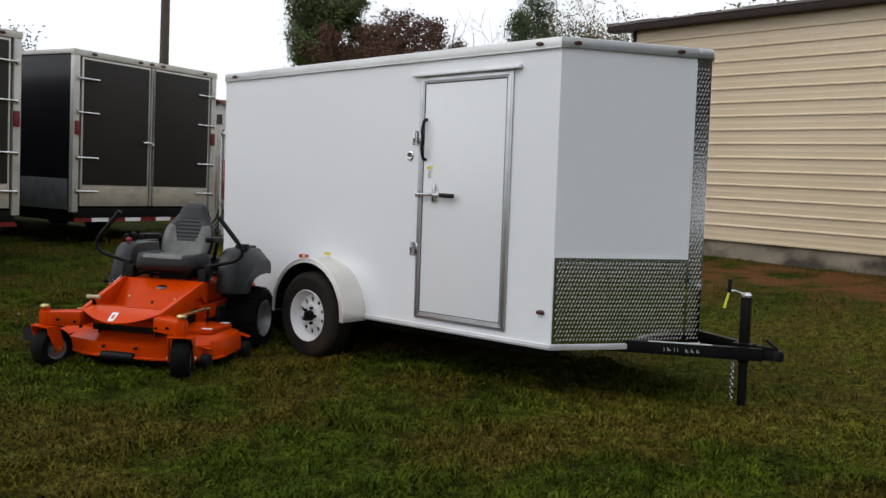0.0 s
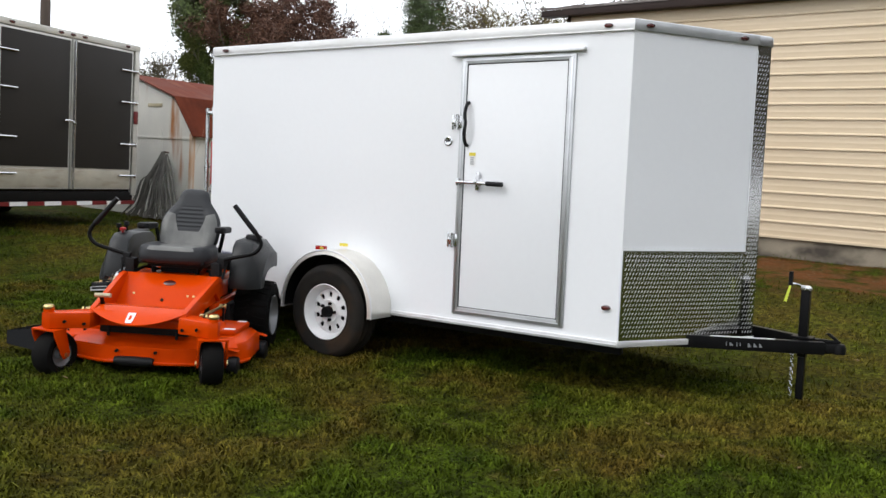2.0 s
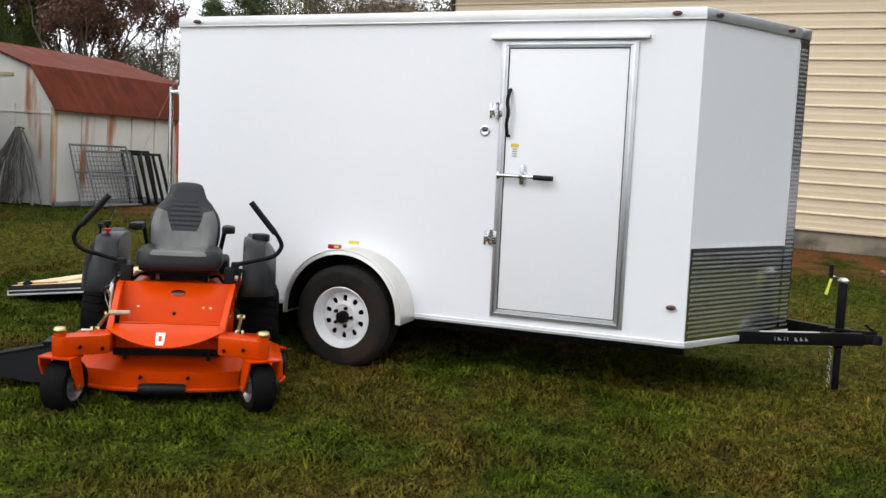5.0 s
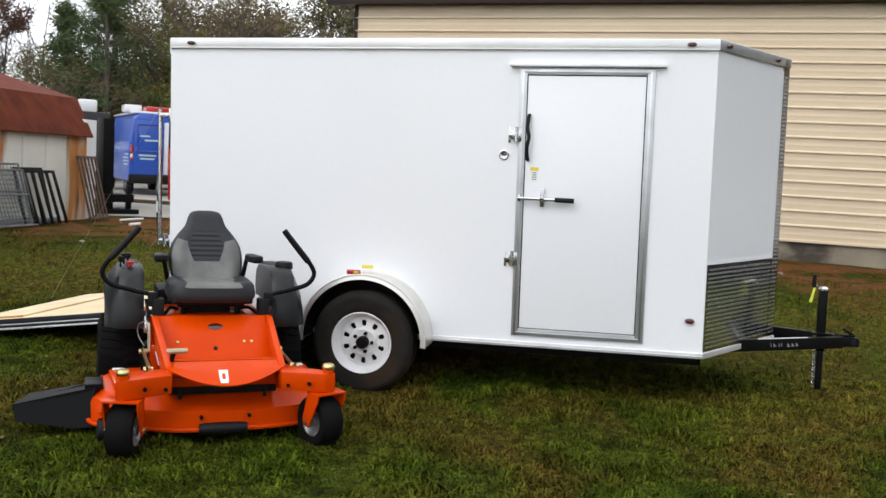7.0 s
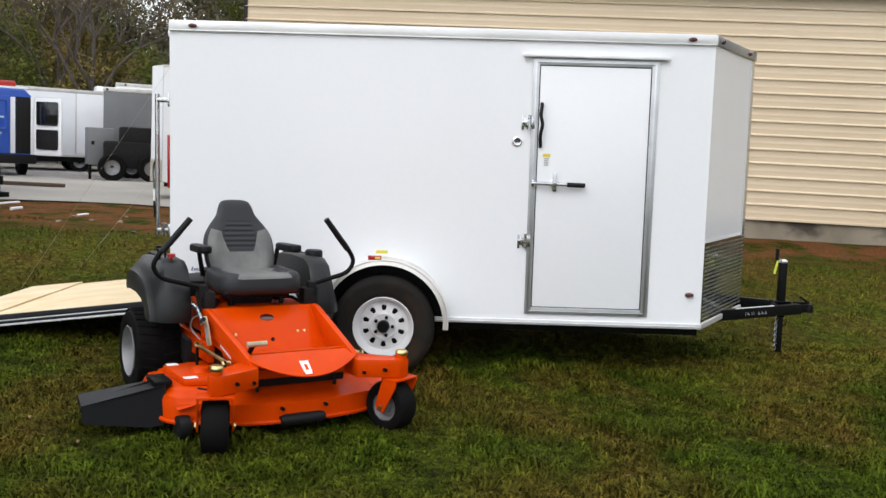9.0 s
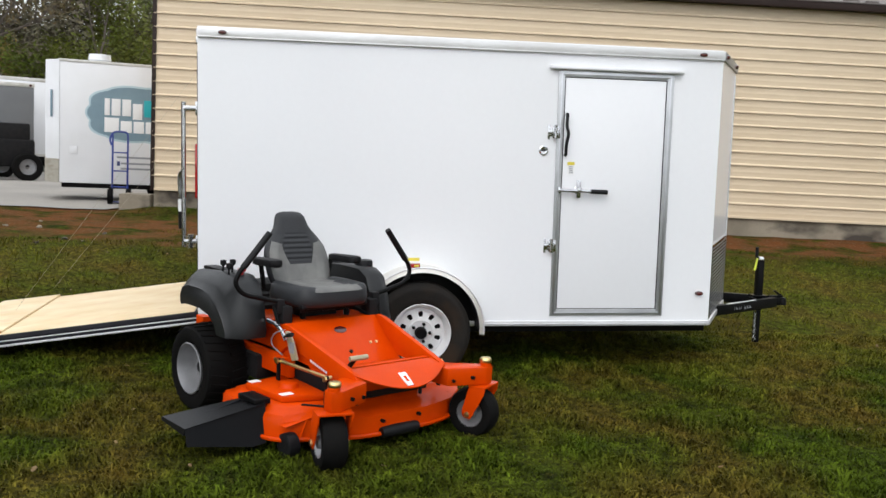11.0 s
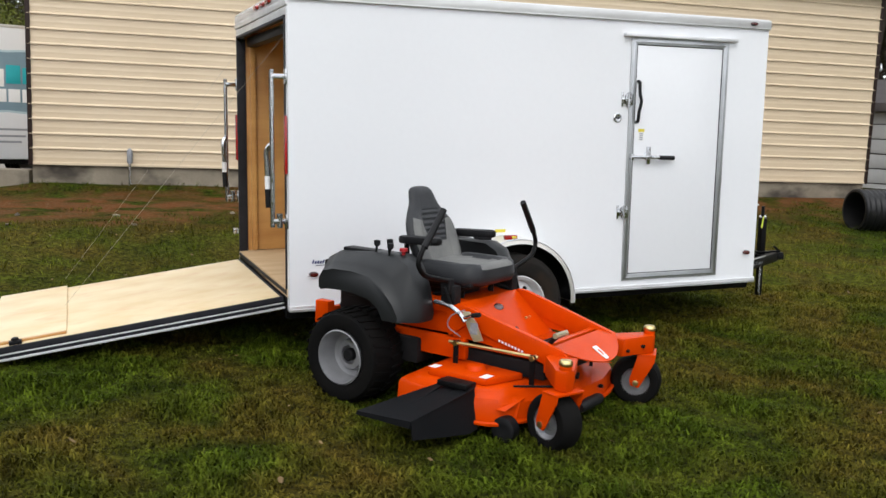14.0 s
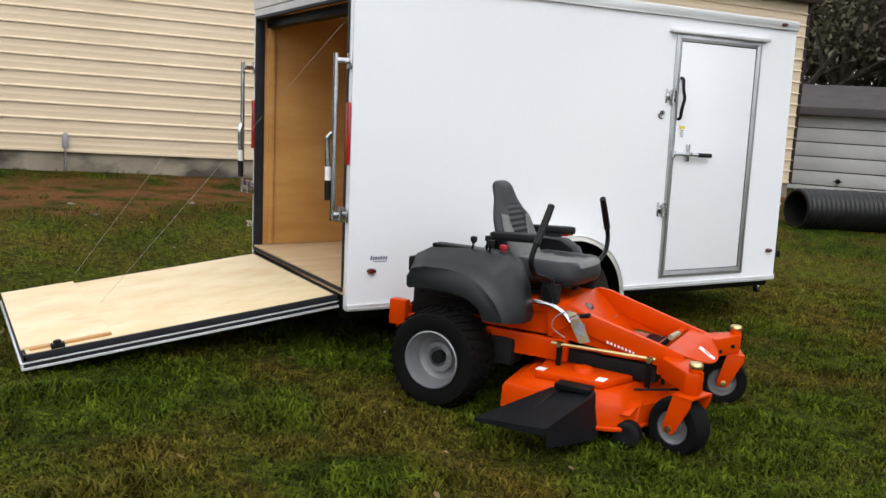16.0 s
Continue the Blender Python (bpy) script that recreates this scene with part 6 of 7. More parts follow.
def build_paving():
    bm = bmesh.new()
    xs = [0, 0.6, 1.5, 3, 5, 8, 12, 18, 26, 36, 50]
    ys = [9.75, 10.1, 10.6, 11.2, 12, 13, 14, 16, 18, 20, 23, 27, 33, 42, 60]
    grid = {}
    for j, y in enumerate(ys):
        edge = 14.5 + 0.13 * math.sin(y * 1.7) + (0.6 if y < 10.0 else 0) - 0.30 * min(3.4, max(0, y - 10.5)) + max(0, y - 13.9) * 0.55
        for i, x in enumerate(xs):
            grid[i, j] = bm.verts.new((edge + x, y, ground_height(edge + x, y) + 0.022))
    for i in range(len(xs) - 1):
        for j in range(len(ys) - 1):
            bm.faces.new((grid[i, j], grid[i + 1, j], grid[i + 1, j + 1], grid[i, j + 1]))
    tagged(part("pavement", bm, PAVING), "worn pale asphalt lot behind the lawn", "pavement", kind="structure")


build_paving()


def gz(x, y):
    return ground_height(x, y)


def simple_wheel(parent, c, axis_rot, r=0.34, w=0.2):
    m = Matrix.Translation(c) @ axis_rot
    bm = bmesh.new()
    lathe(bm, [(r * 0.55, -w / 2), (r * 0.9, -w / 2), (r, -w / 3), (r, w / 3), (r * 0.9, w / 2), (r * 0.55, w / 2)], m, 28)
    wh = part("wheel", bm, RUBBER, parent)
    bm = bmesh.new()
    lathe(bm, [(r * 0.56, -w / 2.2), (r * 0.5, 0), (0.05, 0.02), (r * 0.5, 0.04), (r * 0.56, w / 2.2)], m, 24)
    part("rim", bm, RIM_SILVER, wh)


ROT_X, ROT_Y = Matrix.Rotation(radians(90), 4, "X"), Matrix.Rotation(radians(90), 4, "Y")


def black_trailer(m, w, length, h, label):
    """Enclosed trailer seen from behind: x along its rear, y away, z up from the floor line."""
    t = thing("cargo_trailer", m, label, "trailer", "black enclosed trailers in the yard")
    boxes("body", [((0.02, 0.03, 0.0), (w - 0.02, length, h - 0.02))], BLACK_SKIN, t, "black aluminium skin", 0.02)
    boxes("side_guard", [((-0.004, 0.10, -0.02), (0.03, length * 0.5, 0.42))], GALV, t, "polished lower stone guard", 0.004)
    boxes("roof_rail", [((-0.012, -0.01, h - 0.065), (0.06, length, h)), ], POST_ALU, t, "aluminium roof rail", 0.006)
    boxes("roof_rail", [((w - 0.06, -0.01, h - 0.065), (w + 0.012, length, h))], POST_ALU, t, "aluminium roof rail", 0.006)
    boxes("header", [((-0.01, -0.03, h - 0.085), (w + 0.01, 0.05, h + 0.004))], POST_ALU, t, "aluminium rear header", 0.006)
    for x in (0.0, w - 0.13):
        boxes("rear_post", [((x + (0 if x == 0 else 0.03), -0.025, -0.05), (x + (0.10 if x == 0 else 0.13), 0.05, h - 0.085))], POST_ALU, t, "aluminium corner post", 0.006)
    for x0, x1 in ((0.14, w / 2 - 0.012), (w / 2 + 0.012, w - 0.14)):
        d = boxes("rear_door", [((x0, -0.02, 0.04), (x1, 0.02, h - 0.095))], POST_ALU, t, "charcoal rear door edged in aluminium", 0.004)
        boxes("panel", [((x0 + 0.030, -0.027, 0.345), (x1 - 0.030, -0.018, h - 0.125))], GREY_DOOR, d, "charcoal panel", 0.003)
        boxes("kick_plate", [((x0 + 0.02, -0.026, 0.06), (x1 - 0.02, -0.018, 0.315))], KICK, d, "dusty aluminium kick plate", 0.003)
        left = x0 < w / 2 - 0.2
        for z in (0.25, 0.73, 1.37, 1.85):
            hx = 0.06 if left else w - 0.06
            s = 1 if left else -1
            bm = bmesh.new()
            tube(bm, [(hx, -0.045, z), (hx + s * 0.36, -0.045, z)], 0.017, 8)
            box(bm, (hx - 0.02, -0.05, z - 0.035), (hx + 0.02, -0.02, z + 0.035), 0.004)
            part("hinge", bm, CHROME, d, "bright strap hinge")
    rod("lock_bar", [(w / 2 + 0.04, -0.055, 0.03), (w / 2 + 0.04, -0.055, h - 0.10)], 0.014, CHROME, t, "vertical cam lock bar")
    rod("lock_handle", curve([(w / 2 + 0.05, -0.06, 0.97), (w / 2 - 0.03, -0.075, 1.00), (w / 2 - 0.12, -0.085, 1.01), (w / 2 - 0.18, -0.085, 1.00)], 3), 0.018, CHROME, t, "bright lock handle")
    for x, z in ((0.065, 1.15), (w - 0.065, 1.15)):
        boxes("tail_light", [((x - 0.042, -0.045, z - 0.10), (x + 0.042, -0.022, z + 0.10))], DARK_RED, t, "dark red oval tail lamp", 0.02)
    for k in (0.12, 0.42, 0.5, 0.58, 0.9):
        bm = bmesh.new()
        lathe(bm, [(1, 0), (0.9, 0.6), (0, 1)], Matrix.Translation((w * k, -0.03, h - 0.04)) @ ROT_X @ Matrix.Diagonal((0.05, 0.022, 0.02, 1)), 12)
        part("marker_light", bm, AMBER_LENS, t, "dark red marker lamp")
    boxes("underframe", [((0.05, 0.0, -0.19), (w - 0.05, length, 0.0))], BLACK_STEEL, t, "black underframe", 0.01)
    n = 9
    for k in range(n):
        boxes("reflector", [((0.04 + (w - 0.08) * k / n, -0.035, -0.19), (0.04 + (w - 0.08) * (k + 1) / n - 0.004, -0.02, -0.135))], DARK_RED if k % 2 == 0 else LABEL_WHITE, t, "red and white reflective strip", 0)
    for x in (0.12, w - 0.12):
        for y in (length * 0.42, length * 0.58):
            simple_wheel(t, (x, y, -0.16 - 0.05), ROT_Y, 0.33)
    return t


def yard_pose(a, b, z):
    """Stands a thing with its local x from a to b."""
    return Matrix.Translation((a[0], a[1], z)) @ Matrix.Rotation(math.atan2(b[1] - a[1], b[0] - a[0]), 4, "Z")


black_trailer(yard_pose((5.83, 13.07), (8.61, 13.69), 0.74), 2.79, 6.5, 2.25, "black enclosed trailer with charcoal double rear doors shut")
black_trailer(yard_pose((2.13, 11.61), (4.72, 12.12), 0.75), 2.63, 6.2, 2.22, "black enclosed trailer with silver door frame and hinges")


# ---- the rusty barn shed and what leans on it ----
SHED_M = yard_pose((9.65, 13.66), (12.80, 13.49), 0.26)


def build_shed():
    L, W, Z1, Z2, Z3 = 3.15, 3.3, 1.47, 2.04, 2.40
    t = thing("barn_shed", SHED_M, "white steel barn shed with rusty red gambrel roof", "shed")
    n = 6
    for k in range(n):
        x0, x1 = L * k / n, L * (k + 1) / n
        bm = bmesh.new()
        slab(bm, [(x0 + 0.006, 0, 0), (x0 + 0.03, -0.012, 0), (x1 - 0.03, -0.012, 0), (x1 - 0.006, 0, 0), (x1 - 0.006, 0.03, 0), (x0 + 0.006, 0.03, 0)], (0, 0, Z1 + 0.03))
        part("wall_panel", bm, RUST_PANEL if k == n - 1 else SHED_WALL, t, "rust-eaten panel" if k == n - 1 else "", 20)
    g = [(0, 0), (0, Z1 + 0.04), (0.46, Z2), (W / 2, Z3), (W - 0.46, Z2), (W, Z1 + 0.04), (W, 0)]
    for x in (0.0, L - 0.03):
        bm = bmesh.new()
        slab(bm, [(x, y + (0.004 if y == 0 else 0), z) for y, z in g], (0.03, 0, 0))
        part("gable_wall", bm, SHED_WALL, t, "white gable end", 0)
    for k in range(1, 4):
        boxes("gable_batten", [((-0.014, W * k / 4 - 0.012, 0.0), (0.0, W * k / 4 + 0.012, 1.5))], SHED_WALL, t, "", 0.003)
    boxes("gable_seam", [((-0.012, 0.02, 1.36), (0.0, W - 0.02, 1.40))], SHED_WALL, t, "", 0.003)
    boxes("gable_patch", [((-0.010, 0.85, 1.90), (0.0, 1.25, 1.96))], TAN, t, "tan rust-stained patch strip", 0.003)
    boxes("corner_post", [((-0.02, -0.02, 0), (0.05, 0.05, Z1))], RUST_PANEL, t, "rusty corner post", 0.004)
    boxes("end_panel", [((L + 0.004, 0.06, 0), (L + 0.34, 0.10, Z1 + 0.25))], WHITE_OLD, t, "pale grey end panel", 0.004)
    boxes("louvre", [((-0.016, W / 2 - 0.09, 2.0), (0.0, W / 2 + 0.09, 2.18))], ROOF_GREY, t, "small dark gable louvre", 0.004)
    boxes("back_wall", [((0.02, W - 0.03, 0), (L - 0.02, W, Z1 + 0.03))], SHED_WALL, t, "", 0)
    roof = [(-0.13, Z1 - 0.06), (0.40, Z2 + 0.02), (W / 2, Z3 + 0.04), (W - 0.40, Z2 + 0.02), (W + 0.13, Z1 - 0.06)]
    for i in range(4):
        (y0, z0), (y1, z1) = roof[i], roof[i + 1]
        for k in range(6):
            x0, x1 = -0.10 + (L + 0.36) * k / 6, -0.10 + (L + 0.36) * (k + 1) / 6
            bm = bmesh.new()
            # the last sheets are cut back: the eave at its foot, the ridge at its top
            cut0, cut1 = ((0.26, 0.0), (0.0, 0.5), (0.5, 0.0), (0.0, 0.26))[i] if k == 5 else (0, 0)
            slab(bm, [(x0, y0, z0), (x0, y1, z1), (x1 - 0.004 - cut1, y1, z1), (x1 - 0.004 - cut0, y0, z0)], (0, 0, 0.02))
            part("roof_sheet", bm, RUST_EAVE_SHADED if i in (0, 3) else RUST_ROOF, t, "rusty roof sheet" if i < 2 else "", 0)
    return t


build_shed()


def in_shed(x, y, z=0.0):
    return SHED_M @ Matrix.Translation((x, y, z))


def rope_bundle(m):
    """A hank of grey rope or netting hung from a nail, spreading to the ground."""
    t = thing("rope_hank", m, "hank of grey rope hanging on the shed wall", "rope")
    rg = random.Random(4)
    rod("nail", [(0.03, 0, 1.12), (-0.08, 0, 1.14)], 0.012, RUSTY_IRON, t)
    for k in range(46):
        u = rg.uniform(-1, 1)
        bow = rg.uniform(0.05, 0.16)
        top = Vector((-0.05 - rg.uniform(0, 0.05), 0.06 * u, 1.09 + rg.uniform(-0.06, 0.05)))
        w = 0.14 + 0.34 * abs(u)
        pts = [top, top + Vector((-bow * 0.5, w * u * 0.55, -0.30)), (-0.09 - bow, w * u, 0.62), (-0.13 - bow, w * u * 1.35 + rg.uniform(-0.05, 0.05), 0.25), (-0.16 - bow - rg.uniform(0, 0.1), w * u * 1.7 + rg.uniform(-0.1, 0.1), 0.012)]
        bm = bmesh.new()
        tube(bm, curve(pts, 3), 0.013, 5)
        part("strand", bm, ROPE, t)


rope_bundle(in_shed(-0.02, 0.62))


def wire_panel(m, w, h, label):
    t = thing("wire_panel", m, label, "wire panel", "panels leaning on the shed")
    bm = bmesh.new()
    for p, q in (((0, 0, 0), (w, 0, 0)), ((0, 0, h), (w, 0, h)), ((0, 0, 0), (0, 0, h)), ((w, 0, 0), (w, 0, h)), ((0, 0, h * 0.55), (w, 0, h * 0.55))):
        tube(bm, [p, q], 0.016, 6)
    part("frame", bm, GALV, t, "galvanised tube frame")
    bm = bmesh.new()
    for k in range(1, int(w / 0.07)):
        tube(bm, [(0.07 * k, 0, 0), (0.07 * k, 0, h)], 0.004, 4)
    for k in range(1, int(h / 0.07)):
        tube(bm, [(0, 0.005, 0.07 * k), (w, 0.005, 0.07 * k)], 0.004, 4)
    tagged(part("mesh", bm, GALV, t), kind="stuff")


def lean(x, y, tilt, turn=0.0):
    return in_shed(x, y, 0.03) @ Matrix.Rotation(radians(turn), 4, "Z") @ Matrix.Rotation(radians(tilt), 4, "X")


wire_panel(lean(0.16, -0.42, -17), 1.15, 0.94, "galvanised wire panel leaning on the shed")
wire_panel(lean(0.34, -0.55, -19, 3), 1.00, 0.86, "galvanised wire panel leaning on the shed")


def black_frame(m, w, h, bars):
    t = thing("barred_gate", m, "black barred steel gate leaning on the shed", "gate", "black gates leaning on the shed")
    bm = bmesh.new()
    box(bm, (0, -0.015, h - 0.04), (w, 0.015, h), 0.003)
    part("top_rail", bm, BLACK_STEEL, t)
    for k in range(bars):
        x = w * k / (bars - 1)
        bm = bmesh.new()
        slab(bm, [(x * 0.96, -0.014, 0), (x * 0.96 + 0.05, -0.014, 0), (x * 0.95 + 0.04, -0.014, h), (x * 0.95 - 0.005, -0.014, h)], (0, 0.028, 0), 0.003)
        part("bar", bm, BLACK_STEEL, t)


black_frame(lean(1.22, -0.36, -15), 0.62, 0.88, 4)
black_frame(lean(1.32, -0.50, -19, -2), 0.66, 0.86, 5)


def slat_gate(m):
    t = thing("slat_gate", m, "rusty slatted metal gate leaning on the shed", "gate")
    for z in (0.03, 1.06):
        boxes("rail", [((0, -0.02, z), (0.62, 0.02, z + 0.045))], RUSTY_IRON, t, "", 0.003)
    for k in range(6):
        boxes("slat", [((0.115 * k, -0.012, 0), (0.115 * k + 0.04, 0.012, 1.10))], RUSTY_IRON, t, "", 0.003)


slat_gate(in_shed(2.68, -0.44, 0.02) @ Matrix.Rotation(radians(8), 4, "Z") @ Matrix.Rotation(radians(-14), 4, "X"))


def scrap(kind, a, b, r, material, label):
    t = rod(kind, [(a[0], a[1], gz(*a[:2]) + r + a[2]), (b[0], b[1], gz(*b[:2]) + r + b[2])], r, material, None, "", 7)
    tagged(t, label, "scrap")


scrap("metal_pipe", (9.6, 13.6, 0), (11.6, 13.2, 0.02), 0.045, GALV, "galvanised pipe lying on bare dirt")
scrap("metal_pipe", (9.9, 13.75, 0.0), (11.4, 13.4, 0.06), 0.03, GALV, "galvanised pipe lying on bare dirt")
scrap("white_board", (12.9, 12.9, 0), (13.4, 12.75, 0), 0.02, LABEL_WHITE, "narrow white board lying on dirt")
scrap("white_board", (12.2, 12.3, 0), (12.42, 12.24, 0), 0.025, LABEL_WHITE, "broken white board lying on dirt")
scrap("white_board", (12.0, 11.2, 0), (12.2, 11.12, 0), 0.018, LABEL_WHITE, "broken white board lying on dirt")
for k in range(20):
    rg = random.Random(k)
    x, y = rg.uniform(9.2, 12.6), rg.uniform(2.0, 13.2)
    if 0.8 * x + 0.6 * max(0, y - 7) < 8.6 or x > 12.3 + 0.127 * y:
        continue
    bm = bmesh.new()
    bmesh.ops.create_icosphere(bm, subdivisions=1, radius=rg.uniform(0.02, 0.045), matrix=pose(x, y, gz(x, y) + 0.01, 0, 0, rg.uniform(0, 180)) @ Matrix.Diagonal((1.3, 0.9, 0.55, 1)))
    for v in bm.verts:
        v.co += Vector((rg.uniform(-0.012, 0.012), rg.uniform(-0.012, 0.012), rg.uniform(-0.008, 0.008)))
    tagged(part("stone", bm, CONCRETE), "small stone lying on bare dirt", "stone", "stones on the dirt")


# ---- vehicles on the lot ----
def build_van():
    """High-roofed blue van: x along its rear from left to right, y towards its nose."""
    a, b = (21.54, 17.88), (22.15, 17.15)
    t = thing("van", yard_pose(a, b, gz(21.9, 17.5)) @ Matrix.Scale(0.948, 4), "blue high-roof van with a white rear door swung open", "van")
    W, H, LN = 1.62, 2.42, 5.4
    bm = bmesh.new()
    prof = [(0, 0.42), (0, 1.6), (0.10, 2.25), (0.28, H), (W - 0.28, H), (W - 0.10, 2.25), (W, 1.6), (W, 0.42)]
    slab(bm, [(x, 0, z) for x, z in prof], (0, LN - 1.1, 0), 0.05, 3)
    body = part("body", bm, VAN_BLUE, t, "blue body")
    bm = bmesh.new()
    slab(bm, [(0.03, LN - 1.15, 0.45), (0.03, LN - 1.15, H - 0.1), (0.03, LN - 0.75, H - 0.45), (0.03, LN - 0.2, 1.3), (0.03, LN, 1.1), (0.03, LN, 0.45)], (W - 0.06, 0, 0), 0.06, 3)
    part("cab", bm, VAN_BLUE, t, "blue cab")
    boxes("windscreen", [((0.2, LN - 0.70, 1.40), (W - 0.2, LN - 0.45, 1.95))], GLASS_DARK, t, "", 0.03)
    boxes("roof", [((0.16, 0.02, H - 0.02), (W - 0.16, LN - 1.2, H + 0.05))], VAN_WHITE, t, "white roof", 0.03)
    boxes("roof_hatch", [((-0.02, 0.9, H + 0.03), (0.48, 1.5, H + 0.26))], VAN_WHITE, t, "white roof vent", 0.05)
    boxes("bumper", [((-0.02, -0.10, 0.36), (W + 0.02, 0.06, 0.62))], BLACK_PLASTIC, t, "black rear bumper", 0.04)
    d = boxes("rear_door", [((0.10, -0.035, 0.62), (0.96, 0.0, 2.22))], VAN_BLUE, t, "closed blue rear door", 0.03)
    boxes("window_swage", [((0.20, -0.048, 1.30), (0.86, -0.030, 2.08))], VAN_BLUE, d, "pressed window blank", 0.06)
    for z, x0, x1 in ((1.72, 0.28, 0.56), (1.60, 0.42, 0.80), (1.16, 0.25, 0.75), (1.06, 0.30, 0.70)):
        boxes("lettering", [((x0, -0.055 if z > 1.3 else -0.040, z), (x1, -0.048 if z > 1.3 else -0.034, z + 0.05))], SIGN_LIGHT, d, "pale lettering as bars", 0)
    boxes("inner_panel", [((0.97, -0.010, 0.64), (1.10, 0.02, 2.18))], VAN_WHITE, t, "white inner frame", 0.01)
    boxes("roof_box", [((0.5, 0.3, H + 0.05), (1.2, 1.6, H + 0.22))], RED_LENS, t, "red box on the roof", 0.05)
    # A flat black sheet stands for the shade inside the open load space.
    boxes("interior", [((1.11, -0.004, 0.64), (W - 0.10, 0.02, 2.20))], ENGINE, t, "black sheet standing for the shaded open load space", 0.01)
    boxes("door_pillar", [((W - 0.12, -0.02, 0.62), (W, 0.03, 2.22))], VAN_WHITE, t, "white door pillar", 0.02)
    # white door, opened outwards about its hinge on the right
    hinge = new("open_door")
    hinge.parent = t
    hinge.matrix_basis = Matrix.Translation((W, -0.02, 0)) @ Matrix.Rotation(radians(-58), 4, "Z")
    tagged(hinge, "white rear door standing open")
    boxes("door_leaf", [((0.0, -0.06, 0.62), (0.95, 0.0, 2.22))], VAN_WHITE, hinge, "white door leaf", 0.05)
    boxes("door_window", [((0.12, -0.075, 1.45), (0.84, -0.05, 2.10))], GLASS_DARK, hinge, "dark rear window", 0.05)
    # Flat black panel on the leaf; nothing is sunk into it.
    boxes("door_recess", [((0.12, -0.075, 0.78), (0.84, -0.05, 1.33))], ENGINE, hinge, "black lower door panel", 0.05)
    boxes("tail_light", [((0.015, -0.04, 1.02), (0.095, 0.0, 1.48))], RED_LENS, t, "tall red tail lamp", 0.02)
    boxes("tail_light_lens", [((0.02, -0.045, 1.10), (0.09, -0.02, 1.22))], LABEL_WHITE, t, "clear lamp section", 0.01)
    for z, l in ((1.18, 0.6), (1.08, 0.9), (0.98, 0.8), (0.88, 0.7)):
        boxes("lettering", [((-0.004, 0.25, z), (0.0, 0.25 + l, z + 0.04))], SIGN_LIGHT, t, "pale lettering as bars", 0)
    for x in (0.14, W - 0.14):
        for y in (0.85, LN - 0.95):
            simple_wheel(t, (x, y, 0.34), ROT_Y, 0.34)


build_van()


def box_trailer(name, a, b, depth, z0, h, skin, label, door=None, extras=True):
    """Plain enclosed trailer on the lot: its seen side from a to b."""
    w = math.dist(a, b)
    g = gz((a[0] + b[0]) / 2, (a[1] + b[1]) / 2)
    t = thing(name, yard_pose(a, b, g), label, "trailer", "trailers parked on the lot")
    boxes("body", [((0, 0, z0), (w, depth, z0 + h))], skin, t, "", 0.05)
    boxes("roof_rail", [((-0.01, -0.012, z0 + h - 0.10), (w + 0.01, 0.03, z0 + h + 0.01))], POST_ALU, t, "aluminium roof rail", 0.01)
    boxes("bottom_rail", [((-0.01, -0.012, z0 - 0.02), (w + 0.01, 0.03, z0 + 0.06))], POST_ALU, t, "aluminium sill rail", 0.01)
    if door:
        d = boxes("side_door", [((door, -0.02, z0 + 0.10), (door + 0.85, 0.01, z0 + 1.95))], skin, t, "side door", 0.01)
        for q in ((door - 0.03, door), (door + 0.85, door + 0.88)):
            boxes("door_frame", [((q[0], -0.025, z0 + 0.08), (q[1], 0.0, z0 + 1.98))], POST_ALU, d, "", 0.004)
    boxes("underframe", [((0.1, 0.05, z0 - 0.18), (w - 0.1, depth, z0))], BLACK_STEEL, t, "", 0.01)
    for k in (0.5,):
        for y in (0.16, depth - 0.16):
            simple_wheel(t, (w * k, y, 0.33), ROT_X, 0.33)
    for k in (0.06, 0.94):
        rod("marker_light", [(w * k, -0.02, z0 + h - 0.05), (w * k, -0.04, z0 + h - 0.05)], 0.035, AMBER_LENS, t, "dark marker lamp", 10)
    return t


t = box_trailer("white_trailer", (25.73, 19.46), (28.18, 15.2), 2.2, 0.50, 2.07, VAN_WHITE, "white enclosed trailer parked on the lot", 2.35)
boxes("roof_vent", [((3.0, 0.5, 2.57), (3.7, 1.1, 2.77))], VAN_WHITE, t, "white roof vent", 0.05)
box_trailer("white_trailer", (28.26, 16.7), (30.08, 12.18), 2.2, 0.50, 2.42, VAN_WHITE, "taller white enclosed trailer parked on the lot")
box_trailer("grey_trailer", (23.59, 15.3), (24.13, 13.87), 2.0, 0.55, 1.97, TRAILER_GREY, "grey enclosed trailer with a low grey nose")
t = thing("tool_box", yard_pose((22.3, 15.2), (22.7, 14.46), gz(22.6, 15.4)), "low grey box on a black trailer tongue", "box")
boxes("box_body", [((0, 0, 0.42), (0.66, 0.7, 1.40))], TRAILER_GREY, t, "", 0.03)
boxes("latch", [((0.08, -0.02, 0.95), (0.16, 0.0, 1.05))], ENGINE, t, "", 0.01)
for x in (0.06, 0.52):
    boxes("leg", [((x, 0.3, 0.0), (x + 0.07, 0.37, 0.42))], BLACK_STEEL, t, "", 0.01)
t = thing("covered_machine", yard_pose((22.1, 14.8), (22.7, 13.5), gz(22.6, 14.5)), "black wheeled machine in front of a grey trailer", "machine")
boxes("machine_body", [((0.1, 0.1, 0.35), (1.5, 0.7, 1.05)), ((0.5, 0.15, 0.9), (1.4, 0.6, 1.45))], ENGINE, t, "", 0.08)
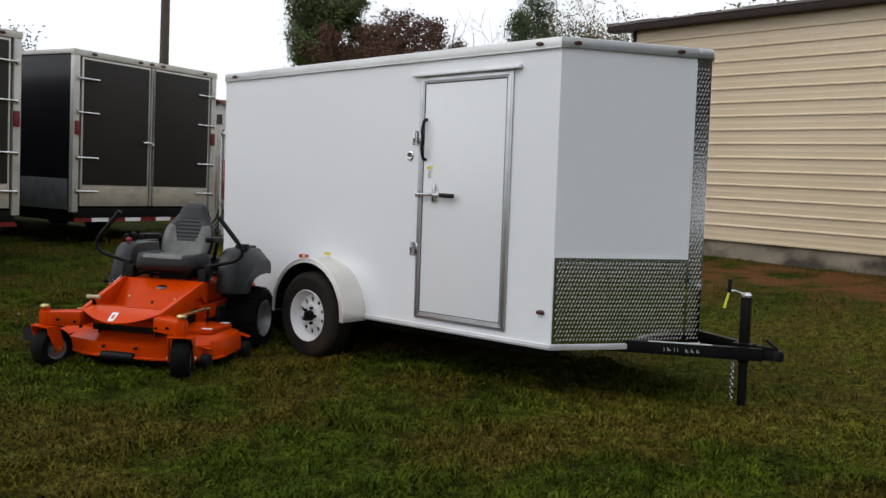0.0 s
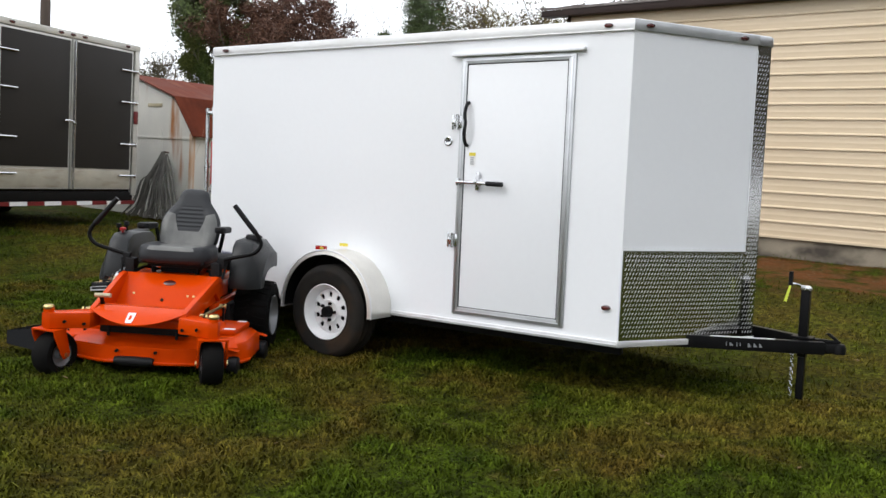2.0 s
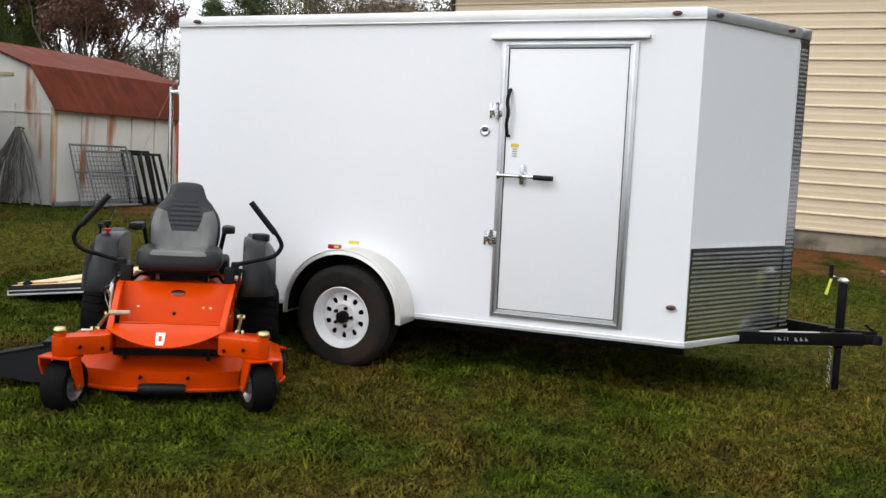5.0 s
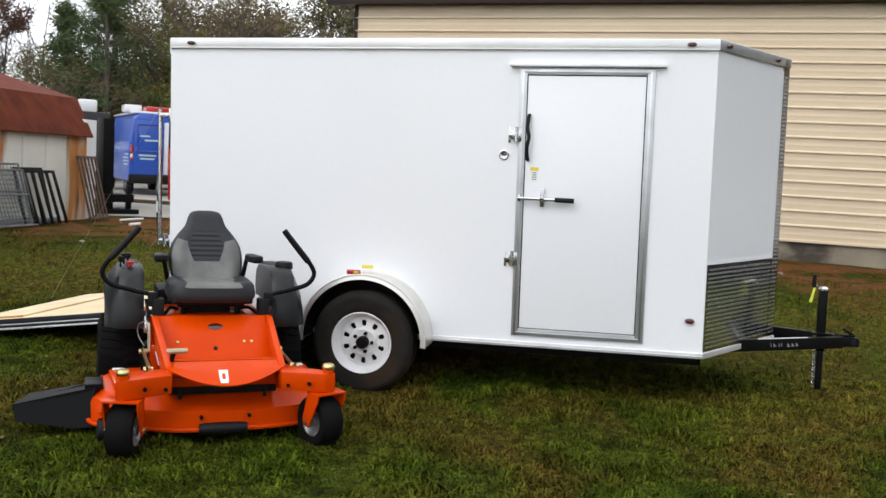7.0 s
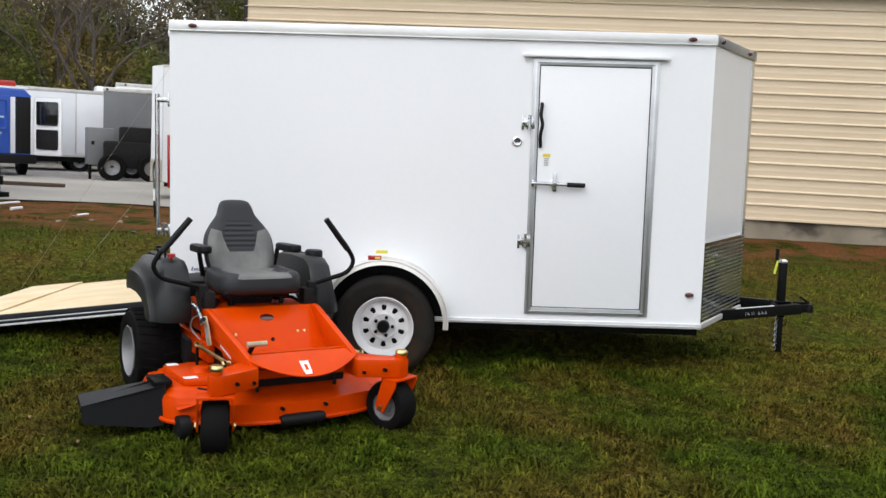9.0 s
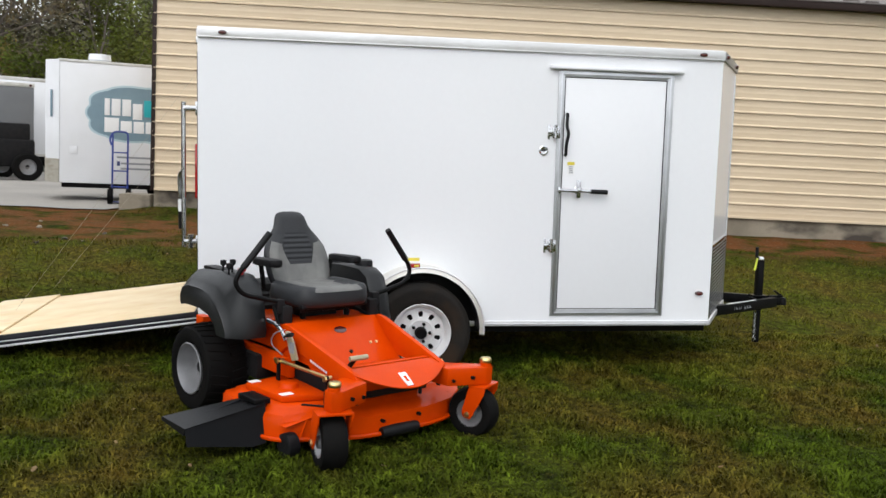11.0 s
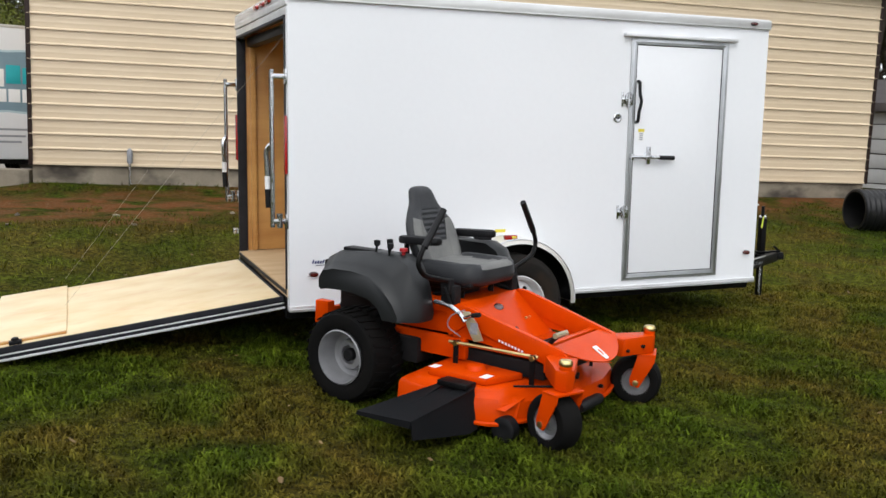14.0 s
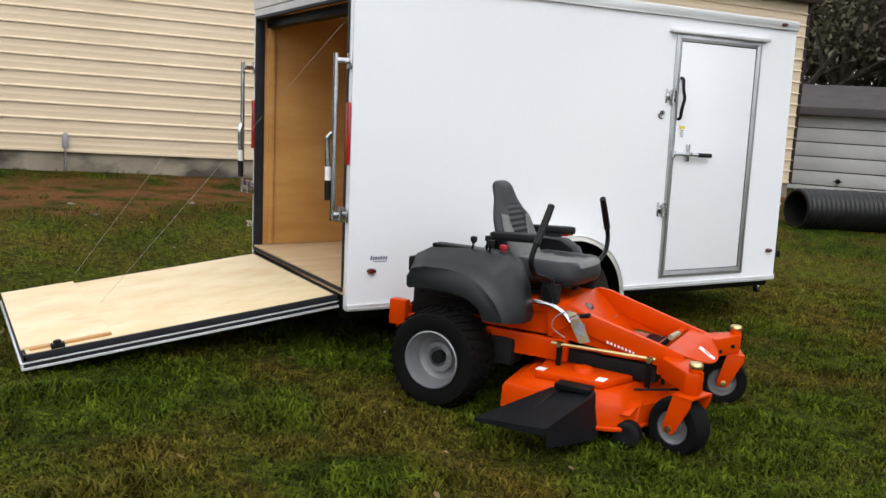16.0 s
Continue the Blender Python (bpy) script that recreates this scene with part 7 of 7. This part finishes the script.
simple_wheel(t, (0.3, 0.02, 0.36), ROT_X, 0.36, 0.22)
simple_wheel(t, (1.3, 0.02, 0.36), ROT_X, 0.36, 0.22)


def build_rack():
    t = thing("steel_rack", yard_pose((13.75, 13.83), (14.31, 13.49), gz(14.0, 13.6) + 0.02) @ Matrix.Scale(0.87, 4), "tall black steel upright on a low dark skid", "rack")
    boxes("upright", [((0.06, 0.0, 0.0), (0.30, 0.30, 2.02))], BLACK_STEEL, t, "", 0.01)
    boxes("skid", [((-0.05, -0.1, 0.0), (0.85, 0.7, 0.10)), ((-0.05, -0.05, 0.25), (0.75, 0.6, 0.42))], BLACK_STEEL, t, "low dark skid", 0.01)
    boxes("post", [((0.62, 0.0, 0.10), (0.72, 0.1, 0.62))], BLACK_STEEL, t, "", 0.01)


build_rack()
t = thing("cargo_trailer", yard_pose((14.9, 15.3), (15.36, 14.63), gz(15, 15)) @ Matrix.Scale(0.84, 4), "black trailer with a white roof vent behind the shed", "trailer")
boxes("body", [((0, 0, 0.45), (0.95, 2.4, 2.32))], BLACK_SKIN, t, "black skin", 0.03)
boxes("roof_vent", [((0.22, 0.3, 2.32), (0.66, 0.8, 2.62))], VAN_WHITE, t, "white roof vent", 0.06)
boxes("underframe", [((0.1, 0.1, 0.30), (0.85, 2.3, 0.45))], BLACK_STEEL, t, "", 0.01)
for y in (0.8, 1.6):
    simple_wheel(t, (0.1, y, 0.33), ROT_Y, 0.33)
    simple_wheel(t, (0.85, y, 0.33), ROT_Y, 0.33)
tagged(boxes("spare_plank", [((18.0, 14.0, gz(18, 14.5) + 0.03), (18.12, 16.3, gz(18, 15.5) + 0.10))], RUSTY_IRON, None, "", 0.01), "dark beam lying on the lot", "beam")


def build_food_trailer():
    """White concession trailer with a cloud-shaped sign; local x runs along the seen side."""
    a, b = (15.93, 11.20), (16.24, 9.48)
    m = yard_pose(a, b, 0.60) @ Matrix.Scale(0.70, 4)
    t = thing("food_trailer", m, "white food trailer with a slate-blue cloud sign", "trailer")
    L, H, Z0 = 3.2, 3.20, 0.04
    boxes("body", [((0, 0, Z0), (L, 2.3, Z0 + H))], VAN_WHITE, t, "white side wall", 0.04)
    boxes("roof_rail", [((-0.01, -0.015, Z0 + H - 0.06), (L, 0.02, Z0 + H + 0.01))], POST_ALU, t, "aluminium roof rail", 0.01)
    bm = bmesh.new()
    slab(bm, [(0, 0.0, Z0), (-0.38, 0.62, Z0), (-0.38, 1.68, Z0), (0, 2.3, Z0)], (0, 0, H))
    part("nose", bm, VAN_WHITE, t, "white vee nose", 20)
    bm = bmesh.new()
    slab(bm, [(-0.012, -0.004, Z0), (-0.392, 0.616, Z0), (-0.38, 0.63, Z0), (0, 0.01, Z0)], (0, 0, 0.62))
    part("stone_guard", bm, KICK, t, "dusty aluminium stone guard", 0)
    boxes("nose_sign", [((-0.24, 0.27, 1.75), (-0.19, 0.36, 2.45))], SIGN_BLUE, t, "", 0.01)
    boxes("underframe", [((0.05, 0.1, -0.08), (L, 2.2, Z0))], BLACK_STEEL, t, "", 0.01)
    for y in (0.5, 1.8):
        simple_wheel(t, (2.6, y, -0.06), ROT_X, 0.40)
    rod("roof_vent", [(0.95, 0.8, Z0 + H), (0.95, 0.8, Z0 + H + 0.06), (0.95, 0.8, Z0 + H + 0.09), (0.95, 0.8, Z0 + H + 0.24)], [0.22, 0.22, 0.30, 0.28], VAN_WHITE, t, "white roof fan", 20)
    # scalloped cloud
    def cloud_plate(name, x0, x1, z0, z1, y, material, label):
        bm = bmesh.new()
        cx, cz, rx, rz = (x0 + x1) / 2, (z0 + z1) / 2, (x1 - x0) / 2, (z1 - z0) / 2
        pts = []
        for k in range(96):
            an = 2 * math.pi * k / 96
            c, s = math.cos(an), math.sin(an)
            r = (abs(c) ** 2.6 + abs(s) ** 4.5) ** (-1 / 4.0)
            r *= 1 + 0.05 * abs(math.sin(an * 5.5))
            pts.append((min(cx + rx * r * c, L - 0.02), y, cz + rz * r * s))
        slab(bm, pts, (0, -0.003, 0))
        return part(name, bm, material, t, label, 0)

    cloud_plate("sign_edge", 0.70, 4.00, 1.18, 2.64, -0.002, SIGN_LIGHT, "pale edge of the cloud sign")
    sg = cloud_plate("sign", 0.75, 3.95, 1.23, 2.59, -0.006, SIGN_BLUE, "slate-blue cloud sign with plain bars")
    for row, z0, z1, widths in ((0, 1.86, 2.30, (0.13, 0.22, 0.22, 0.24)), (1, 1.42, 1.80, (0.36, 0.28, 0.26, 0.26, 0.20, 0.24))):
        x = 1.10
        for k, w in enumerate(widths):
            drop = 0.07 if k and row else (0.10 if k == 3 else 0.0)
            boxes("sign_bar", [((x, -0.016, z0 - (0.08 if k == 3 and not row else 0)), (x + w, -0.010, z1 - drop))], LABEL_WHITE, sg, "white bar of lettering", 0.002)
            x += w + 0.045
        for w in (0.32, 0.12, 0.18, 0.18) if not row else ():
            boxes("sign_bar", [((x, -0.016, z0), (x + w, -0.010, z1 - (0.0 if w > 0.3 else 0.05)))], TEAL, sg, "teal bar of lettering", 0.002)
            x += w + 0.045
    for z, x0, x1 in ((0.74, 1.42, 2.72), (0.58, 1.52, 2.50), (0.44, 1.52, 2.40)):
        boxes("contact_line", [((x0, -0.006, z), (x1, -0.002, z + 0.05))], LABEL_GREY, t, "grey contact line as a bar", 0)
    boxes("icon", [((1.42, -0.006, 0.54), (1.50, -0.002, 0.66))], NAVY, t, "small dark square icon", 0)
    boxes("corner_plate", [((2.55, -0.02, 0.10), (2.66, 0.0, 0.32))], BLACK_PLASTIC, t, "small black corner plate", 0.01)
    boxes("vent_grille", [((0.24, -0.02, 0.80), (0.44, 0.0, 1.02))], VAN_WHITE, t, "small white vent", 0.01)
    return t


build_food_trailer()


def build_hand_truck():
    t = thing("hand_truck", Matrix.Translation((15.60, 10.07, gz(15.6, 10.07) + 0.022)) @ Matrix.Rotation(radians(98), 4, "Z") @ Matrix.Rotation(radians(2), 4, "X") @ Matrix.Scale(1.04, 4), "blue steel hand truck standing beside the footing", "hand truck")
    # local x across, -y to the front, z up
    for s in (-1, 1):
        rod("rail", [(s * 0.125, 0, 0.06), (s * 0.125, 0, 1.20)], 0.0165, DOLLY_BLUE, t, "blue tube rail")
    rod("handle", curve([(-0.125, 0, 1.18), (-0.10, 0, 1.25), (0.06, 0, 1.26), (0.13, 0, 1.22), (0.17, 0.0, 1.12), (0.14, 0, 1.02)], 4), 0.0165, DOLLY_BLUE, t, "blue loop handle")
    for z in (0.30, 0.58, 0.90):
        rod("cross_bar", [(-0.125, 0, z), (0.125, 0, z)], 0.012, DOLLY_BLUE, t)
    boxes("toe_plate", [((-0.19, -0.20, 0.03), (0.19, 0.0, 0.045))], DOLLY_BLUE, t, "blue toe plate", 0.004)
    for s in (-1, 1):
        simple_wheel(t, (s * 0.15, 0.10, 0.14), ROT_Y, 0.14, 0.09)
        boxes("axle_bracket", [((s * 0.115, 0.0, 0.10), (s * 0.125, 0.12, 0.26))], DOLLY_BLUE, t, "", 0.004)


build_hand_truck()


# ---- beyond the building's other end: culvert pipe and grey outbuilding ----
def build_culvert():
    a, b = Vector((9.60, -2.45, 0)), Vector((8.40, -7.2, 0))
    d = (b - a).normalized()
    L, r = (b - a).length, 0.32
    zc = gz(9.5, -3.5) + r - 0.02
    m = Matrix(((d.y, 0, d.x, a.x), (-d.x, 0, d.y, a.y), (0, 1, 0, zc), (0, 0, 0, 1)))
    t = thing("culvert_pipe", Matrix.Translation((a.x, a.y, gz(a.x, a.y))), "large black corrugated culvert pipe lying on the ground", "pipe")
    mm = Matrix.Translation((-a.x, -a.y, -gz(a.x, a.y))) @ m
    bm = bmesh.new()
    prof = [(r - 0.035, 0.0), (r - 0.005, 0.0)]
    s = 0.0
    while s < L:
        prof += [(r - 0.012, s + 0.02), (r + 0.012, s + 0.035), (r + 0.012, s + 0.065), (r - 0.012, s + 0.08)]
        s += 0.09
    prof += [(r - 0.035, s)]
    prof += [(r - 0.035, s - 0.5 * k * s / 4) for k in range(1, 5)] + [(r - 0.035, 0.0)]
    lathe(bm, prof, mm, 40)
    part("pipe_wall", bm, CULVERT, t, "", 60)


build_culvert()


def build_garage():
    m = yard_pose((18.77, -7.02), (9.7, -13.55), 0.11)
    t = thing("outbuilding", m, "pale grey lap-panelled outbuilding with a dark roof", "building")
    L, H, KX, KZ = 11.0, 2.10, 5.17, 0.5
    k, p = 0, 0.357
    while k * p < H - 0.02:
        bm = bmesh.new()
        z0, z1 = k * p, min(H, (k + 1) * p)
        slab(bm, [(0, 0.0, z0 + 0.022), (0, -0.045, z0 + 0.022), (0, -0.052, z0 + 0.034), (0, -0.030, z1 - 0.004), (0, 0.0, z1 - 0.004)], (L, 0, 0))
        part("wall_panel", bm, GARAGE_GREY, t)
        k += 1
    # The core is coloured dark so the gaps carry each lap's shadow.
    boxes("core", [((0.02, 0.003, -0.3), (L - 0.02, 6, H))], ROOF_GREY, t, "dark core giving the shade lines under the laps", 0)
    bm = bmesh.new()
    slab(bm, [(-0.3, -0.30, H - 0.02), (-0.3, -0.30, H + 0.20), (-0.3, 3.0, H + 0.95), (-0.3, 6.3, H + 0.2), (-0.3, 6.3, H), (-0.3, 3.0, H + 0.75)], (L + 0.6, 0, 0))
    part("roof", bm, ROOF_GREY, t, "dark grey roof", 0)
    boxes("fascia", [((-0.3, -0.33, H), (L + 0.3, -0.303, H + 0.20))], ROOF_GREY, t, "dark fascia board", 0.005)
    bm = bmesh.new()
    lathe(bm, [(0.03, 0), (0.03, 0.04), (0.06, 0.06), (0.06, 0.09), (0, 0.10)], Matrix.Translation((KX, -0.02, KZ)) @ ROT_X, 12)
    box(bm, (KX - 0.1, -0.05, KZ - 0.02), (KX + 0.1, -0.02, KZ + 0.01), 0.005)
    part("handle", bm, BLACK_STEEL, t, "black handle")


build_garage()


# ---- trees and the utility pole ----
def branchy(rg, base, top, r0, levels, spread, bm, tips, n=5):
    """Limbs that fork towards tips."""
    pts = [base]
    d = top - base
    for k in range(1, 4):
        pts.append(base + d * (k / 3) + Vector((rg.uniform(-1, 1), rg.uniform(-1, 1), rg.uniform(-0.5, 0.5))) * d.length * 0.06)
    tube(bm, pts, [r0, r0 * 0.85, r0 * 0.68, r0 * 0.5], n)
    if levels == 0:
        tips.append(pts[-1])
        tips.append(pts[-2])
        return
    for _ in range(rg.randint(3, 4)):
        start = pts[rg.randint(2, 3)]
        way = (d.normalized() + Vector((rg.uniform(-1, 1), rg.uniform(-1, 1), rg.uniform(-0.35, 0.7))) * spread).normalized()
        branchy(rg, start, start + way * d.length * rg.uniform(0.5, 0.75), r0 * 0.5, levels - 1, spread, bm, tips, max(3, n - 1))


def leaf_faces(rg, tips, per, spread, size):
    """Three-cornered leaves scattered in clumps round the twig tips."""
    verts, faces = [], []
    for c in tips:
        for _ in range(per):
            p = c + Vector((rg.gauss(0, 1), rg.gauss(0, 1), rg.gauss(0, 0.8))) * spread
            s = size * rg.uniform(0.5, 1.4)
            u = Vector((rg.gauss(0, 1), rg.gauss(0, 1), rg.gauss(0, 1))).normalized()
            v = u.orthogonal().normalized()
            i = len(verts)
            verts += [p - u * s * 0.6, p + v * s * 0.45, p + u * s * 0.6]
            faces.append((i, i + 1, i + 2))
    return verts, faces


def tree(name, seed, height, trunk_r, material, per, spread, size, label, levels=3, start=0.32, wide=0.8):
    """A broad-leaved tree: trunk, forked limbs and a crown of separate leaves."""
    rg = random.Random(seed)
    t = thing(name, Matrix.Identity(4), label, "tree", "trees behind the yard")
    bm, tips = bmesh.new(), []
    top = Vector((rg.uniform(-0.4, 0.4), rg.uniform(-0.4, 0.4), height * start))
    tube(bm, [(0, 0, -0.3), (0.02, 0, 0.4), top * 0.6, top], [trunk_r * 1.3, trunk_r, trunk_r * 0.9, trunk_r * 0.75], 9)
    part("trunk", bm, BARK, t)
    bm = bmesh.new()
    for k in range(5):
        a = 2 * math.pi * (k + rg.uniform(-0.3, 0.3)) / 5
        way = Vector((math.cos(a) * wide, math.sin(a) * wide, rg.uniform(0.7, 1.3)))
        branchy(rg, top * rg.uniform(0.8, 1.0), top + way.normalized() * height * rg.uniform(0.30, 0.42), trunk_r * 0.5, levels - 1, 0.75, bm, tips)
    branchy(rg, top, top + Vector((0, 0, height * 0.45)), trunk_r * 0.6, levels - 1, 0.75, bm, tips)
    part("branchwork", bm, BARK, t)
    if per:
        verts, faces = leaf_faces(rg, tips, round(per * 2.4), spread, size * 0.68)
        me = bpy.data.meshes.new("crown")
        me.from_pydata(verts, [], faces)
        me.materials.append(material)
        ob = new("crown", me)
        ob.parent = t
        tagged(ob, kind="stuff")
    return t


def pine(name, seed, height, label, bare_to=0.35, wide=0.24):
    rg = random.Random(seed)
    t = thing(name, Matrix.Identity(4), label, "tree", "trees behind the yard")
    bm = bmesh.new()
    tube(bm, [(0, 0, -0.3), (0.05, 0, height * 0.5), (0, 0.05, height)], [height * 0.018, height * 0.012, 0.02], 8)
    part("trunk", bm, BARK, t)
    bm, tips = bmesh.new(), []
    z = height * bare_to
    while z < height * 0.97:
        f = (z / height - bare_to) / (1 - bare_to)
        reach = height * wide * (1 - f) ** 0.8 * rg.uniform(0.6, 1.1) + 0.25
        for _ in range(rg.randint(3, 5)):
            a = rg.uniform(0, 6.28)
            end = Vector((math.cos(a) * reach, math.sin(a) * reach, z + reach * rg.uniform(-0.05, 0.35)))
            tube(bm, [(0, 0, z), end * 0.5 + Vector((0, 0, z * 0.5)), end], [0.05, 0.03, 0.012], 4)
            for q in (0.45, 0.62, 0.8, 1.0):
                tips.append(Vector((0, 0, z)).lerp(end, q))
        z += height * rg.uniform(0.028, 0.05)
    part("branchwork", bm, BARK, t)
    verts, faces = leaf_faces(rg, tips, 60, height * 0.022, 0.15)
    me = bpy.data.meshes.new("crown")
    me.from_pydata(verts, [], faces)
    me.materials.append(NEEDLES)
    ob = new("crown", me)
    ob.parent = t
    tagged(ob, kind="stuff")
    return t


PROTO = {
    "green": tree("leafy_tree", 11, 11, 0.26, LEAF_GREEN, 150, 0.30, 0.27, "dark green leafy tree behind the yard", 3, 0.16, 0.30),
    "yellow": tree("leafy_tree", 12, 9, 0.2, LEAF_YELLOW, 26, 0.28, 0.15, "yellowing leafy tree behind the yard"),
    "red": tree("leafy_tree", 13, 11, 0.24, LEAF_RED, 80, 0.30, 0.24, "thinning russet autumn tree behind the yard", 3, 0.26, 0.5),
    "brown": tree("leafy_tree", 14, 10, 0.22, LEAF_BROWN, 10, 0.34, 0.22, "half-bare brown autumn tree behind the yard"),
    "bare": tree("bare_tree", 15, 9, 0.16, LEAF_BROWN, 0, 0.3, 0.2, "bare grey winter tree behind the yard", 4),
    "olive": tree("leafy_tree", 18, 9, 0.2, LEAF_OLIVE, 46, 0.55, 0.275, "dense olive-green tree at the wood's edge", 3, 0.14, 1.0),
    "amber": tree("leafy_tree", 19, 9, 0.2, LEAF_AMBER, 41, 0.55, 0.275, "dense yellow-brown autumn tree at the wood's edge", 3, 0.14, 1.0),
    "dusky": tree("leafy_tree", 20, 10, 0.2, LEAF_DUSKY, 31, 0.55, 0.29, "dense grey-brown tree at the wood's edge", 3, 0.14, 1.0),
    "pine": pine("pine_tree", 16, 13, "tall pine tree behind the yard"),
    "low_pine": pine("pine_tree", 17, 11, "slender pine tree behind the yard", 0.2, 0.2),
}
PROTO_H = {k: max(v.co.z for c in ob.children for v in c.data.vertices) for k, ob in PROTO.items()}
USED = set()


def plant(kind, x, y, height, turn):
    m = Matrix.Translation((x, y, gz(x, y))) @ Matrix.Rotation(radians(turn), 4, "Z") @ Matrix.Scale(height / PROTO_H[kind], 4)
    if kind == "green":
        m = m @ Matrix.Diagonal((0.66, 0.66, 1, 1))
    if kind not in USED:
        USED.add(kind)
        PROTO[kind].matrix_basis = m
        return PROTO[kind]
    ob = copy_thing(PROTO[kind], Matrix.Identity(4))
    ob.matrix_basis = m
    return ob


# the single trees beyond the yard
for kind, x, y, h, turn in (
    ("green", 28.9, 34.9, 13.0, 20), ("red", 31.2, 33.3, 10.0, 80), ("bare", 33.6, 31.6, 9.8, 10), ("bare", 36.2, 30.6, 10.2, 140), ("low_pine", 30.2, 25.8, 6.9, 40), ("pine", 33.5, 25.8, 10.4, 15),
    ("brown", 33.0, 36.0, 6.4, 200), ("yellow", 42.5, 26.2, 8.6, 50), ("bare", 38.6, 25.6, 8.0, 120), ("yellow", 45.0, 24.0, 9.0, 300),
    ("brown", 29.0, 24.5, 5.0, 66), ("green", 27.7, 33.6, 7.2, 130), ("red", 28.6, 31.4, 8.6, 250), ("yellow", 35.6, 23.4, 9.2, 160), ("olive", 35.2, 23.6, 7.6, 20), ("pine", 29.9, 23.9, 8.6, 310), ("brown", 36.0, 28.0, 6.2, 33), ("red", 37.8, 24.2, 6.0, 190), ("olive", 41.0, 28.0, 6.8, 75),
):
    plant(kind, x, y, h, turn)
# the wood's edge: bearings and heights set to fit the camera's view
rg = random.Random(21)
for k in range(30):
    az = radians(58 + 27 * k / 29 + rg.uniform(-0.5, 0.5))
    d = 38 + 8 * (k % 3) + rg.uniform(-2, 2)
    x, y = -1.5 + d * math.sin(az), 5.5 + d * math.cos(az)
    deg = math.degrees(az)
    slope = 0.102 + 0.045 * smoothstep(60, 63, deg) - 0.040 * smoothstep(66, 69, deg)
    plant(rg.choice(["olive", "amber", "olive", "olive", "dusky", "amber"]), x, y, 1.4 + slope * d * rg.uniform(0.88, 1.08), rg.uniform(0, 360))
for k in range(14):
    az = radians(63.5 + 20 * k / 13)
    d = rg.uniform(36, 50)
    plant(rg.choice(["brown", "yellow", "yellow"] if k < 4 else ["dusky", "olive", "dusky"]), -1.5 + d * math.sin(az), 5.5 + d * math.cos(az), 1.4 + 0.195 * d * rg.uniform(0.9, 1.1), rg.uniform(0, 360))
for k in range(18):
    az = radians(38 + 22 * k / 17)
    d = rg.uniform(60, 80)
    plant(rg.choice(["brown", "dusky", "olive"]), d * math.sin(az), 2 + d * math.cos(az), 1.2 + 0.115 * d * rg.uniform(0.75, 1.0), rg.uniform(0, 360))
for k in range(22):
    az = radians(134 + 20 * k / 21)
    d = 37 + 6 * (k % 3) + rg.uniform(-2, 2)
    plant(rg.choice(["dusky", "brown", "dusky"]), d * math.sin(az), 9.5 + d * math.cos(az), rg.uniform(11, 15), rg.uniform(0, 360))
# Never in view: trees added to darken the nose plate's reflection.
for k in range(18):
    az = radians(154 + 56 * k / 17)
    d = 27 + 5 * (k % 2) + rg.uniform(-1, 1)
    plant(rg.choice(["olive", "dusky", "dusky"]), d * math.sin(az), 5 + d * math.cos(az), rg.uniform(11, 14), rg.uniform(0, 360))
# Unseen ring behind the camera, added to darken reflections and block low sky.
for k in range(13):
    az = radians(158 + 225 * k / 12)
    d = rg.uniform(34, 46)
    plant(rg.choice(["olive", "dusky", "low_pine", "dusky", "brown"]), d * math.sin(az), 5 + d * math.cos(az), rg.uniform(9, 13) if az < radians(255) else rg.uniform(6, 8), rg.uniform(0, 360))

p = thing("utility_pole", Matrix.Translation((15.95, 28.0, gz(15.95, 28.0))), "dark wooden utility pole rising behind the trailers", "pole")
rod("shaft", [(0, 0, -0.3), (0, 0, 5), (0, 0, 11.5)], [0.17, 0.155, 0.13], POLE_WOOD, p, "", 12)
boxes("cross_arm", [((-1.1, -0.05, 10.7), (1.1, 0.05, 10.82))], POLE_WOOD, p, "", 0.01)


# ---- fallen leaves on the lawn ----
def fallen_leaves():
    rg = random.Random(8)
    bm = bmesh.new()
    for _ in range(110):
        x, y = rg.uniform(-0.3, 9.5), rg.uniform(1.5, 10.5)
        m = pose(x, y, ground_height(x, y) + rg.uniform(0.012, 0.035), rg.uniform(-25, 25), rg.uniform(-25, 25), rg.uniform(0, 360))
        s = rg.uniform(0.012, 0.026)
        slab(bm, [m @ Vector(p) for p in ((-s, 0, 0), (-0.3 * s, 0.55 * s, 0.002), (0.6 * s, 0.4 * s, 0), (1.2 * s, 0, 0.003), (0.5 * s, -0.5 * s, 0), (-0.4 * s, -0.5 * s, 0.002))], m.to_3x3() @ Vector((0, 0, 0.001)))
    tagged(part("fallen_leaf", bm, leaf_mat("dry_fallen_leaves", (0.10, 0.055, 0.020), (0.17, 0.12, 0.05)), None, "", 0), "scattered dry leaves lying on the lawn", "leaves", kind="stuff")


fallen_leaves()
